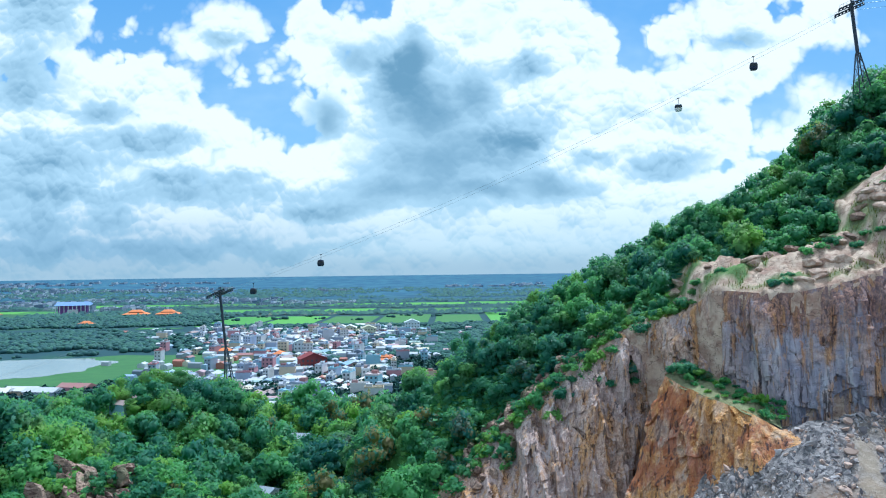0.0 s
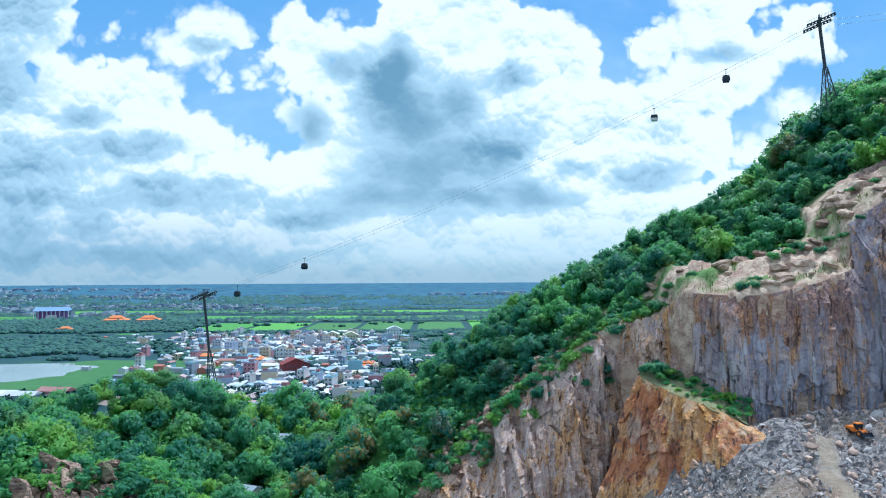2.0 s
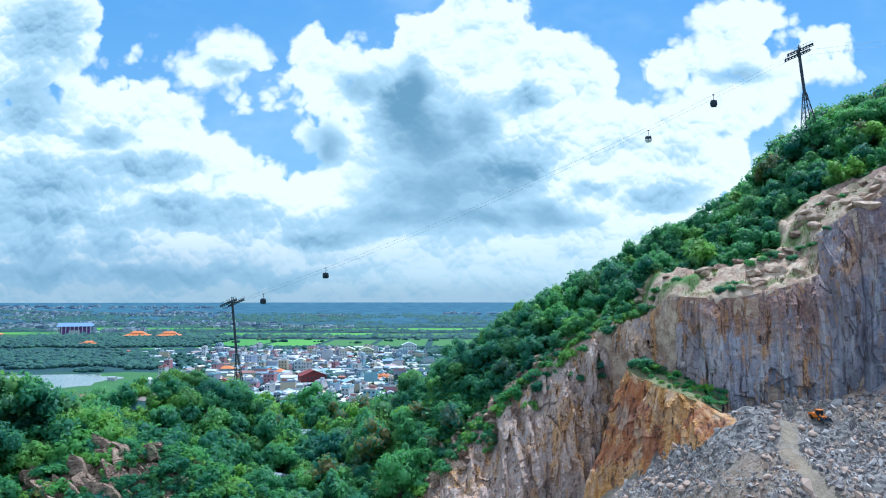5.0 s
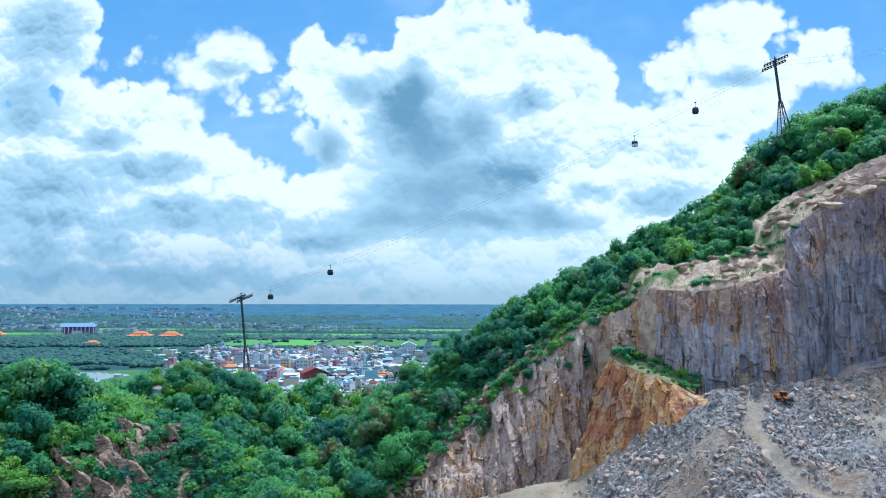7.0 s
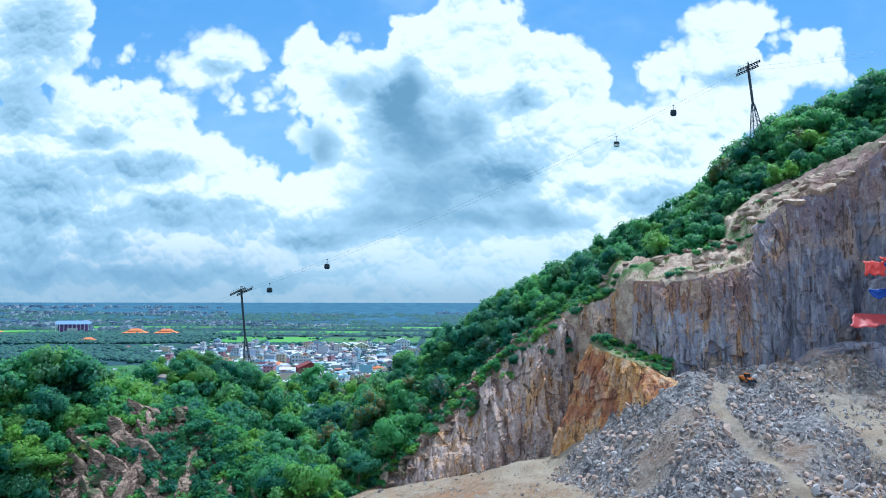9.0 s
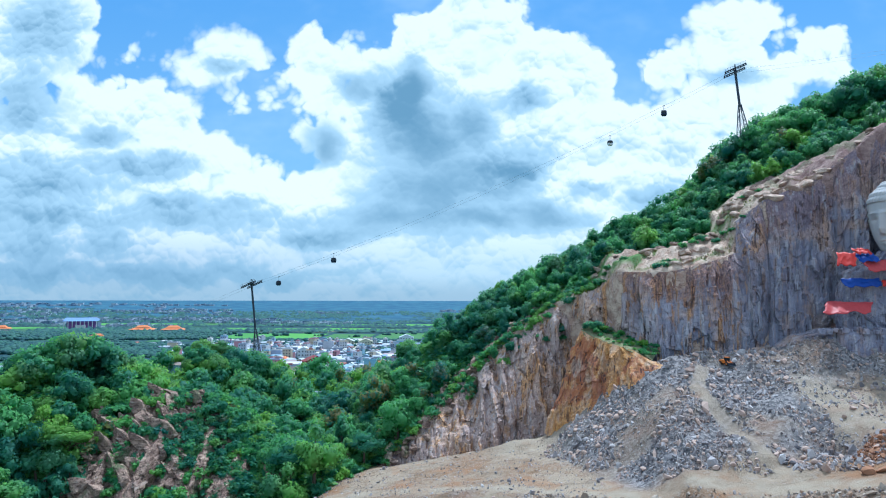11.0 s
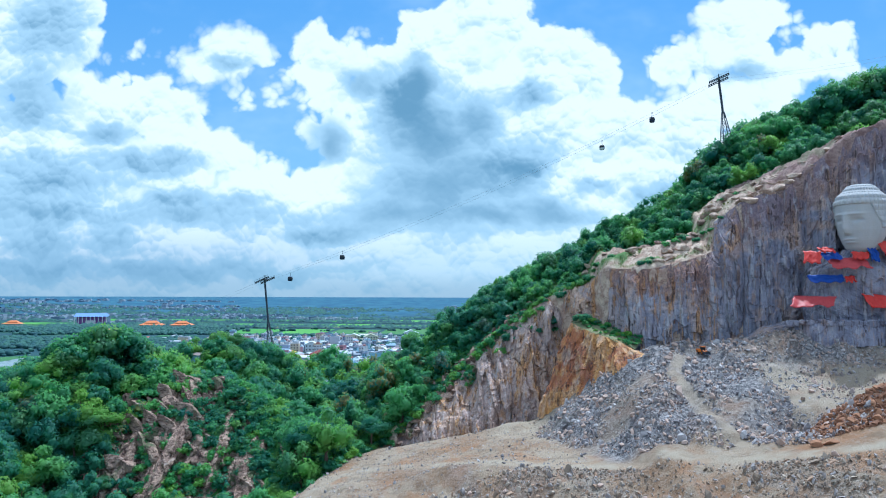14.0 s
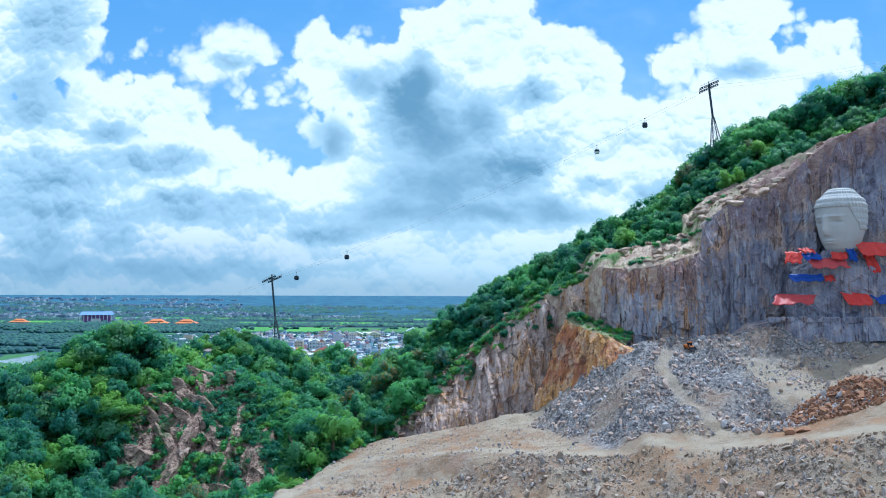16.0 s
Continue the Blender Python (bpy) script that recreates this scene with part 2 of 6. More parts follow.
def rock_colour(pos, warm, stain):
    """Quarried granite: grey to cream, iron stains and dark water streaks that run down the face."""
    big = ex_noise(pos, 0.045, 4, 0.6)
    mid = ex_noise(ex_map(pos, 0.32, 0.32, 0.06), 1.0, 5, 0.62)
    fine = ex_noise(ex_map(pos, 1.0, 1.0, 0.6), 2.2, 5, 0.7)
    streak = ex_noise(ex_map(pos, 0.36, 0.36, 0.022), 1.0, 4, 0.6)
    thin = ex_noise(ex_map(pos, 1.3, 1.3, 0.045), 1.0, 3, 0.6)
    px, py, pz = ex_sep(pos)
    west = 1.0 - ex_step(px + (big - 0.5) * 60.0, 46.0, 80.0)
    grey = ex_mix(ex_step(mid, 0.25, 0.75), (0.185, 0.185, 0.255), (0.430, 0.425, 0.500))
    # the east part's shade is put into the grey: darker and bluer
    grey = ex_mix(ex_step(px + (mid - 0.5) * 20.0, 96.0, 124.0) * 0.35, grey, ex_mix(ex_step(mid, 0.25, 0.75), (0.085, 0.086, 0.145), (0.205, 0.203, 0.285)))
    pink = ex_mix(ex_step(fine, 0.3, 0.7), (0.34, 0.215, 0.175), (0.66, 0.50, 0.40))
    orange = ex_mix(ex_step(fine, 0.3, 0.7), (0.40, 0.17, 0.05), (0.72, 0.42, 0.16))
    if warm:
        grey = ex_mix(ex_step(mid, 0.25, 0.75), (0.46, 0.29, 0.16), (0.70, 0.52, 0.35))
    low = ex_noise(pos, 0.11, 3, 0.5)
    upper = ex_step(pz + (low - 0.5) * 26.0 + (streak - 0.5) * 30.0, 46.0, 60.0) * (1.0 - ex_step(px, 76.0, 102.0)) * 0.7
    rim = ex_step(pz - px * 0.62 + (low - 0.5) * 22.0, -4.0, 10.0) * ex_step(px, 100.0, 112.0)
    c = ex_mix((ex_step(big + (low - 0.5) * 0.5, 0.50, 0.62) * 0.6 + west * 0.70 + upper * 0.35).clamp(), grey, pink)
    # pink rock of the brink, with its shade painted in as a dusky tone
    c = ex_mix(rim.clamp() * 0.75, c, ex_mix(ex_step(fine, 0.3, 0.7), (0.11, 0.068, 0.085), (0.31, 0.215, 0.230)))
    c = ex_mix((ex_step(streak, 0.55 - stain, 0.63 - stain) * ex_step(big, 0.40, 0.54)).clamp() * (0.8 if warm else 0.75 - 0.55 * ex_step(px, 96.0, 120.0)), c, orange)
    pale = ex_noise(ex_map(pos, 0.55, 0.55, 0.03), 1.0, 3, 0.6)
    c = ex_mix(ex_step(pale, 0.54, 0.70) * 0.50, c, (0.52, 0.51, 0.53))
    # a dark purple band hangs below the brink of the shelf
    hang = ex_step(pz + (streak - 0.5) * 40.0 + (fine - 0.5) * 8.0, 50.0, 60.0) * ex_step(px, 60.0, 70.0) * (1.0 - ex_step(px, 96.0, 108.0))
    c = ex_mix(hang * 0.75, c, ex_mix(ex_step(fine, 0.35, 0.65), (0.085, 0.040, 0.048), (0.40, 0.21, 0.13)))
    if warm:
        c = ex_mix(ex_step(mid, 0.60 - warm, 0.85 - warm), c, orange)
        c = ex_mix(ex_step(low * 0.6 + streak * 0.4, 0.50, 0.58) * 0.75, c, (0.34, 0.11, 0.055))
    c = ex_mix(ex_step(thin, 0.50, 0.62) * ex_step(streak, 0.44, 0.60) * 0.85, c, (0.055, 0.045, 0.055))
    ochre = ex_noise(ex_map(pos, 0.8, 0.8, 0.025), 1.0, 3, 0.6)
    c = ex_mix(ex_step(ochre, 0.56, 0.66) * (0.52 - 0.28 * ex_step(px, 96.0, 120.0)), c, (0.50, 0.28, 0.12))
    c = ex_mix(ex_step(ex_noise(ex_map(pos, 0.16, 0.16, 0.07), 1.0, 4, 0.65), 0.62, 0.72) * 0.5, c, (0.15, 0.11, 0.11))
    # fissures: steep ones and a few lying joints
    fis = ex_noise(ex_map(pos, 0.30, 0.30, 0.05), 1.0, 3, 0.6)
    lie = ex_noise(ex_map(pos, 0.05, 0.05, 0.30), 1.0, 3, 0.6)
    steep = 1.0 - ex_step(Ex.op("ABSOLUTE", fis - 0.5), 0.0, 0.012)
    level = 1.0 - ex_step(Ex.op("ABSOLUTE", lie - 0.5), 0.0, 0.008)
    crack = ex_max(steep, level * 0.7) * ex_step(fine, 0.35, 0.6)
    c = ex_mix(crack * 0.6, c, (0.08, 0.065, 0.07))
    height = mid * 0.9 + fine * 0.5 - crack * 0.4 + streak * 1.2
    return c, (height, 0.75, 0.6)


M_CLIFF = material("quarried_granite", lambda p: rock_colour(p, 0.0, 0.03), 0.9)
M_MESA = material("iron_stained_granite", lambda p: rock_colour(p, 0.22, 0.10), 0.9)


def boulder_colour(p):
    fine = ex_noise(p, 1.6, 5, 0.7)
    r = ex_island()
    base = ex_mix(r, (0.105, 0.098, 0.118), (0.64, 0.605, 0.615))
    base = ex_mix(ex_step(r, 0.80, 0.82) * 0.6, base, (0.45, 0.24, 0.13))
    base = ex_mix(ex_step(ex_noise(p, 0.06, 3), 0.50, 0.66) * 0.45, base, (0.30, 0.19, 0.14))
    return ex_mix(fine * 0.35, base, (0.30, 0.27, 0.25)), (fine, 0.6, 0.2)


M_RUBBLE = material("broken_granite", boulder_colour, 0.9)


def scree_colour(p):
    """Stones of the slope: brown with dirt, some grey, a few rusty."""
    r, fine = ex_island(), ex_noise(p, 1.6, 5, 0.7)
    base = ex_mix(r, (0.19, 0.140, 0.105), (0.52, 0.45, 0.38))
    base = ex_mix(ex_step(r, 0.40, 0.42) * (1.0 - ex_step(r, 0.60, 0.62)) * 0.7, base, (0.34, 0.33, 0.36))
    base = ex_mix(ex_step(r, 0.86, 0.88) * 0.6, base, (0.40, 0.20, 0.10))
    return ex_mix(fine * 0.35, base, (0.26, 0.19, 0.13)), (fine, 0.6, 0.2)


M_SCREE = material("dusty_scree", scree_colour, 0.92)


def outcrop_colour(p):
    fine, mid = ex_noise(p, 1.6, 5, 0.7), ex_noise(p, 0.3, 4, 0.6)
    base = ex_mix(ex_step(mid, 0.3, 0.7), (0.16, 0.10, 0.085), (0.52, 0.37, 0.29))
    c = ex_mix(ex_step(fine, 0.5, 0.8) * 0.7, base, (0.07, 0.06, 0.06))
    bands = ex_noise(ex_map(p, 0.25, 0.25, 0.9), 1.0, 3, 0.6)
    crack = 1.0 - ex_step(Ex.op("ABSOLUTE", bands - 0.5), 0.0, 0.02)
    c = ex_mix(crack * 0.75, c, (0.04, 0.03, 0.03))
    c = ex_mix(ex_step(bands, 0.58, 0.70) * 0.6, c, (0.56, 0.46, 0.40))
    c = ex_mix(ex_step(ex_noise(p, 0.12, 3), 0.55, 0.65) * 0.7, c, (0.05, 0.11, 0.04))
    return ex_mix(ex_step(ex_random(), 0.3, 1.0) * 0.25, c, (0.42, 0.31, 0.25)), (fine + mid + bands * 1.5 - crack * 0.5, 1.0, 0.7)


M_OUTCROP = material("weathered_red_granite", outcrop_colour, 0.9)
M_ORANGE_ROCK = material("fresh_orange_rock", lambda p: (ex_mix(ex_noise(p, 1.3, 5, 0.7), ex_mix(ex_island(), (0.10, 0.045, 0.032), (0.44, 0.23, 0.125)), (0.25, 0.13, 0.085)), (ex_noise(p, 1.3, 5, 0.7), 0.6, 0.2)), 0.9)


def land_colour(p):
    """The near ground: leaf litter and undergrowth, and by the zone attribute bare quarry dirt (r), track (g), rubble (b)."""
    zone = ex_sep(ex_attr("zone").s)
    big, mid, fine = ex_noise(p, 0.04, 4), ex_noise(p, 0.3, 5, 0.65), ex_noise(p, 2.5, 5, 0.7)
    green = ex_mix(mid, (0.035, 0.13, 0.045), (0.11, 0.27, 0.05))
    green = ex_mix(ex_step(fine, 0.5, 0.8) * 0.5, green, (0.12, 0.10, 0.05))
    dirt = ex_mix(ex_step(big + (mid - 0.5) * 0.6, 0.38, 0.62), (0.33, 0.265, 0.195), (0.25, 0.160, 0.098))
    dirt = ex_mix(ex_step(fine, 0.45, 0.75) * 0.55, dirt, (0.40, 0.34, 0.28))
    ruts = ex_noise(ex_map(p, 0.06, 0.45, 0.3), 1.0, 4, 0.65)
    dirt = ex_mix(ex_step(ruts, 0.50, 0.66) * 0.5, dirt, (0.16, 0.115, 0.08))
    dirt = ex_mix(ex_step(mid, 0.56, 0.70) * 0.6, dirt, (0.15, 0.095, 0.06))
    bits = ex_voronoi(ex_map(p, 1.3, 1.3, 1.3), 1.0, "F1", "Color")
    bit = ex_sep(bits.s)[0]
    dirt = ex_mix(ex_step(bit, 0.66, 0.74) * ex_step(mid, 0.42, 0.60) * 0.45, dirt, (0.36, 0.33, 0.30))
    dirt = ex_mix(ex_step(ex_noise(p, 0.09, 3), 0.52, 0.64) * 0.5, dirt, (0.30, 0.15, 0.07))
    track = ex_mix(mid, (0.32, 0.265, 0.20), (0.40, 0.345, 0.27))
    rub = ex_mix(fine, (0.23, 0.212, 0.215), (0.43, 0.405, 0.405))
    rub = ex_mix(bit, (0.09, 0.09, 0.10), rub)
    rub = ex_mix(ex_step(mid, 0.58, 0.75) * 0.5, rub, (0.30, 0.20, 0.15))
    c = ex_mix(zone[0], green, dirt)
    c = ex_mix(zone[2], c, rub)
    c = ex_mix(zone[1], c, track)
    gran = ex_mix(ex_step(mid, 0.3, 0.7), (0.36, 0.23, 0.18), (0.70, 0.57, 0.45))
    gran = ex_mix(ex_step(ex_sep(p)[0], 103.0, 134.0) * 0.9, gran, ex_mix(ex_step(mid, 0.3, 0.7), (0.15, 0.085, 0.085), (0.38, 0.26, 0.24)))
    gran = ex_mix(ex_step(fine, 0.55, 0.8) * 0.6, gran, (0.60, 0.54, 0.47))
    split = 1.0 - ex_step(Ex.op("ABSOLUTE", ex_noise(ex_map(p, 0.10, 0.25, 0.3), 1.0, 3, 0.6) - 0.5), 0.0, 0.015)
    gran = ex_mix(split * 0.7, gran, (0.13, 0.09, 0.075))
    c = ex_mix(ex_sep(ex_attr("stone").s)[0], c, gran)
    return c, (mid * 0.6 + fine + bit * 0.5, 1.0, 0.35)


M_LAND = material("quarry_ground", land_colour, 0.95)


def leaf_material(name, dark, light, rand):
    m = bpy.data.materials.new(name)
    m.use_nodes = True
    nt = Ex.tree = m.node_tree
    bsdf = nt.nodes["Principled BSDF"]
    geo = nt.nodes.new("ShaderNodeNewGeometry")
    pos = geo.outputs["Position"]
    r = rand()
    isl = ex_island()
    fac = (r * 0.78 + isl * 0.22)
    c = ex_mix(fac, dark, light)
    c = ex_mix(ex_step(r, 0.62, 0.95) * 0.70, c, (0.25, 0.42, 0.05))
    c = ex_mix((1.0 - ex_step(r, 0.035, 0.045)) * 0.6 * ex_step(isl, 0.3, 0.6), c, (0.34, 0.17, 0.05))
    # blue of haze and shaded foliage, painted into the leaves in broad patches
    c = ex_mix(ex_step(ex_noise(pos, 0.035, 3), 0.42, 0.62) * 0.62, c, (0.018, 0.135, 0.165))
    nt.links.new(c.s, bsdf.inputs["Base Color"])
    bsdf.inputs["Roughness"].default_value, bsdf.inputs["Specular IOR Level"].default_value = 0.55, 0.25
    tr = nt.nodes.new("ShaderNodeBsdfTranslucent")
    warm = ex_mix(0.5, c, (0.18, 0.44, 0.08))
    nt.links.new(warm.s, tr.inputs["Color"])
    mix = nt.nodes.new("ShaderNodeMixShader")
    mix.inputs[0].default_value = 0.55
    nt.links.new(bsdf.outputs[0], mix.inputs[1])
    nt.links.new(tr.outputs[0], mix.inputs[2])
    nt.links.new(mix.outputs[0], nt.nodes["Material Output"].inputs[0])
    return m


# the bluish dark ends take some haze into the leaf colour
M_LEAF = leaf_material("tree_leaves", (0.034, 0.175, 0.150), (0.205, 0.55, 0.145), ex_random)
M_LEAF_WOOD = leaf_material("forest_leaves", (0.034, 0.175, 0.150), (0.205, 0.55, 0.145), lambda: Ex(ex_sep(ex_attr("tint").s)[0].s))
M_BARK = material("bark", lambda p: ex_mix(ex_noise(p, 3.0, 4), (0.07, 0.05, 0.035), (0.20, 0.16, 0.12)), 0.9)
M_GRASS = material("dry_grass", lambda p: ex_mix(ex_island(), (0.08, 0.12, 0.02), (0.30, 0.30, 0.08)), 0.8)

# ---- noise on arrays ----
def lattice(ix, iy, iz, seed):
    n = (ix.astype(np.int64) * 374761393 + iy.astype(np.int64) * 668265263 + iz.astype(np.int64) * 2147483647 + seed * 144665) & 0xFFFFFFFF
    n = ((n ^ (n >> 13)) * 1274126177) & 0xFFFFFFFF
    return ((n ^ (n >> 16)) & 0xFFFF) / 65535.0


def vnoise(x, y, z=0.0, seed=0):
    """Smooth value noise, 0 to 1."""
    x, y, z = np.broadcast_arrays(np.asarray(x, float), np.asarray(y, float), np.asarray(z, float))
    ix, iy, iz = np.floor(x), np.floor(y), np.floor(z)
    fx, fy, fz = x - ix, y - iy, z - iz
    fx, fy, fz = (f * f * (3 - 2 * f) for f in (fx, fy, fz))
    total = 0
    for a in (0, 1):
        for b in (0, 1):
            for c in (0, 1):
                w = (fx if a else 1 - fx) * (fy if b else 1 - fy) * (fz if c else 1 - fz)
                total = total + w * lattice(ix + a, iy + b, iz + c, seed)
    return total


def fbm(x, y, z=0.0, octaves=4, seed=0, gain=0.5):
    total, amp, norm, f = 0, 1.0, 0.0, 1.0
    for o in range(octaves):
        total = total + amp * vnoise(np.asarray(x) * f, np.asarray(y) * f, np.asarray(z) * f, seed + o * 17)
        norm, amp, f = norm + amp, amp * gain, f * 2.03
    return total / norm


def cells(x, y, z, seed):
    """Facets: each cell of a jittered lattice has its own height, for blocky broken rock."""
    best, val = 1e9 + np.zeros(np.broadcast(x, y, z).shape), 0.0
    ix, iy, iz = np.floor(x), np.floor(y), np.floor(z)
    for a in (-1, 0, 1):
        for b in (-1, 0, 1):
            for c in (-1, 0, 1):
                jx, jy, jz = ix + a, iy + b, iz + c
                px, py, pz = jx + lattice(jx, jy, jz, seed), jy + lattice(jx, jy, jz, seed + 5), jz + lattice(jx, jy, jz, seed + 9)
                d = (x - px) ** 2 + (y - py) ** 2 + (z - pz) ** 2
                tilt = lattice(jx, jy, jz, seed + 13) + 0.5 * (x - px) * (lattice(jx, jy, jz, seed + 21) - 0.5) + 0.5 * (z - pz) * (lattice(jx, jy, jz, seed + 31) - 0.5)
                near = d < best
                best, val = np.where(near, d, best), np.where(near, tilt, val)
    return val


def sstep(x, a, b):
    t = np.clip((np.asarray(x, float) - a) / (b - a), 0, 1)
    return t * t * (3 - 2 * t)


def smax(a, b, k):
    h = np.clip(0.5 + 0.5 * (a - b) / k, 0, 1)
    return b + (a - b) * h + k * h * (1 - h)


def smin(a, b, k):
    return -smax(-a, -b, k)


# ---- plan of the land ----
PLAIN = -20.0
# the quarry wall, from the toe of the hill up to the right: x, then y and z of its foot and of its brink
WALL_X = [-17, -7, 10, 28, 45, 60, 64, 72, 80, 92, 102, 105, 113, 130, 153, 185, 240, 300]
FOOT_Y = [224, 219, 214, 214, 222, 218, 213, 208, 206, 204, 204, 204, 203.5, 202, 199, 197, 193, 188]
FOOT_Z = [-6, -3, 1, 5, 7, 16, 24, 31, 33, 35, 36, 37, 38, 40, 42, 44, 48, 52]
BRINK_Y = [230, 233, 238, 235, 235, 227, 220, 213, 209, 206, 208, 215, 209, 207, 204, 202, 199, 195]
BRINK_Z = [-3, 9, 24, 41, 53, 58, 63.5, 63, 63, 66, 69.5, 81, 88, 95, 113, 127, 140, 150]
CREST_X = [-60, -40, -20, 0, 27, 60, 105, 130, 155, 200, 260, 340]
CREST_Z = [-12, 0, 16, 35, 53, 71, 94, 115, 129, 147, 168, 190]


def wild(x, y):
    """The wooded hill, the knoll and the valley, without the quarry."""
    fall = 1 / (1 + np.exp((y - 395) / 24.0)) * sstep(x, -420, -240)
    low = PLAIN + 14 * fall
    low = low + fall * (20 * np.exp(-(((x + 160) / 62) ** 2 + ((y - 285) / 70) ** 2)) + 24 * np.exp(-(((x + 139) / 27) ** 2 + ((y - 220) / 27) ** 2))
                        + 12 * np.exp(-(((x + 104) / 26) ** 2 + ((y - 234) / 20) ** 2)) + 13 * np.exp(-(((x + 53) / 30) ** 2 + ((y - 325) / 40) ** 2)) + 20 * np.exp(-(((x + 106) / 28) ** 2 + ((y - 308) / 28) ** 2)))
    low = low - 20 * sstep(-y, -206, -172) * sstep(x, -156, -116) * (1 - sstep(x, -43, -20)) * fall
    dy = y - 285
    ridge = np.interp(x, CREST_X, CREST_Z) - np.where(dy < 0, 13 * np.minimum((dy / 45) ** 2, 2 * np.abs(dy / 45) - 1 + (np.abs(dy) < 45) * 9), 9 * np.minimum((dy / 40) ** 2, 3 * np.abs(dy / 40)))
    return smax(low, np.where(x > -75, ridge, -60), 6.0) + (fbm(x / 22, y / 22, seed=3) - 0.5) * 5


def road_side(x, y):
    """How far a place is from the middle of the haul road."""
    d = np.full(np.broadcast(x, y).shape, 1e9)
    for (ax, ay), (bx, by) in zip(ROAD, ROAD[1:]):
        t = np.clip(((x - ax) * (bx - ax) + (y - ay) * (by - ay)) / ((bx - ax) ** 2 + (by - ay) ** 2), 0, 1)
        d = np.minimum(d, np.hypot(x - ax - t * (bx - ax), y - ay - t * (by - ay)))
    return d


ROAD = [(-62, 108), (-48, 142), (-33, 186), (-12, 178), (10, 163), (42, 143), (70, 129), (95, 117), (125, 103), (170, 85)]
RAMP = [(85, 122), (81, 138), (78, 156), (76, 174), (83, 189)]


def pit(x, y):
    """The quarry floor, the fan of blasted rock before the wall and the slope below the haul road."""
    dx = np.maximum(0, x - 20)
    floor = 3.5 + 0.07 * dx + 0.0012 * np.minimum(dx, 130) ** 2 - 0.20 * np.clip(20 - x, 0, 62)
    front = 35 + 0.08 * (x - 90) - 0.355 * (193 - y)
    side = 27 + 0.95 * (x - 63.5) + 0.25 * (y - 184)
    heap = smin(front, side, 3.0) + (fbm(x / 11, y / 11, seed=8) - 0.5) * 7.0
    orange = 4.2 * np.exp(-(((x - 117) / 13) ** 4 + ((y - 134) / 7) ** 2)) - 4.5 * np.exp(-(((x - 99) / 5.5) ** 2 + ((y - 142) / 5) ** 2)) + 2.4 * np.exp(-(((x - 121) / 9) ** 2 + ((y - 138) / 3) ** 2))
    mound = 5.0 * np.exp(-(((x - 117) / 14) ** 2 + ((y - 186) / 8) ** 2))
    z = smax(floor, heap, 1.5) + orange + mound
    road_y = np.interp(x, [p[0] for p in ROAD[2:]], [p[1] for p in ROAD[2:]])
    below = np.clip(road_y - 4 - y, 0, 45)
    z = z - 0.30 * below * (1 - np.exp(-below / 5.0)) * sstep(x, -30, 5)
    # a cone of pale sand at the foot of the wall
    z = smax(z, 10.0 - 0.52 * np.hypot(x - 27, y - 211), 0.8)
    bank = 2.2 * np.exp(-((x + 2) / 14) ** 2 - ((y - 158) / 5.0) ** 2)
    z = z + bank
    near = 1 - sstep(road_side(x, y), 3.0, 9.0)
    z = z + (fbm(x / 9, y / 9, seed=6) - 0.5) * 5.0 * np.clip(below / 8, 0, 1)
    return z + (fbm(x / 4, y / 4, seed=5, octaves=4) - 0.5) * 1.8 * (1 - 0.85 * near)


def pit_edge(x, y):
    """Positive inside the quarry: east of its rim, in front of the wall."""
    rim = np.interp(y, [60, 110, 142, 188, 226], [-82, -70, -55, -41, -22])
    return x - rim + (fbm(x / 12, y / 12, seed=21) - 0.5) * 8


def land(x, y):
    """Height of the near ground."""
    x, y = np.asarray(x, float), np.asarray(y, float)
    fy, fz = np.interp(x, WALL_X, FOOT_Y), np.interp(x, WALL_X, FOOT_Z)
    by, bz = np.interp(x, WALL_X, BRINK_Y), np.interp(x, WALL_X, BRINK_Z)
    hill = wild(x, y)
    shelf = np.interp(x, [40, 54, 64, 98, 105, 130, 145, 160], [1, 7, 17, 16, 24, 25, 10, 1])
    ramp = bz + np.interp(x, [45, 56, 66, 100, 106, 135], [0.1, 0.25, 0.5, 0.55, 0.25, 0.25]) * np.clip(y - by, 0, shelf)
    hill = np.where(x > -17, ramp + (hill - ramp) * sstep(y, by + shelf, by + shelf + 30), hill)
    inside = pit(x, y)
    inside = inside + (fz - inside) * sstep(y, fy - 12, fy)
    t = (y - fy) / np.maximum(by - fy, 0.5)
    face = fz + (bz - fz) * np.clip(t, 0, 1) - 9.0 * np.clip(np.minimum(t, 1 - t) * 5, 0, 1)
    quarry = np.where(t < 0, inside, np.where(t < 1, face, hill))
    e = pit_edge(x, y)
    return np.where(x > -17, quarry * sstep(e, -7, 3) + hill * (1 - sstep(e, -7, 3)), np.where(y < 224, hill + (inside - hill) * sstep(e, -7, 3), hill))


def link(name, verts, faces, mat, smooth=False):
    me = bpy.data.meshes.new(name)
    me.from_pydata(verts, [], faces)
    if mat:
        me.materials.append(mat)
    if smooth:
        me.polygons.foreach_set("use_smooth", np.ones(len(me.polygons), bool))
    return new(name, me)


def grid_faces(nu, nv):
    i = np.arange((nu - 1) * (nv - 1))
    a = (i // (nv - 1)) * nv + i % (nv - 1)
    return np.stack([a, a + nv, a + nv + 1, a + 1], 1).tolist()


def colour_layer(me, name, rgb):
    """A colour of surface kind for each vertex."""
    layer = me.color_attributes.new(name, "FLOAT_COLOR", "POINT")
    layer.data.foreach_set("color", np.concatenate([rgb, np.ones((len(rgb), 1))], 1).astype(np.float32).ravel())


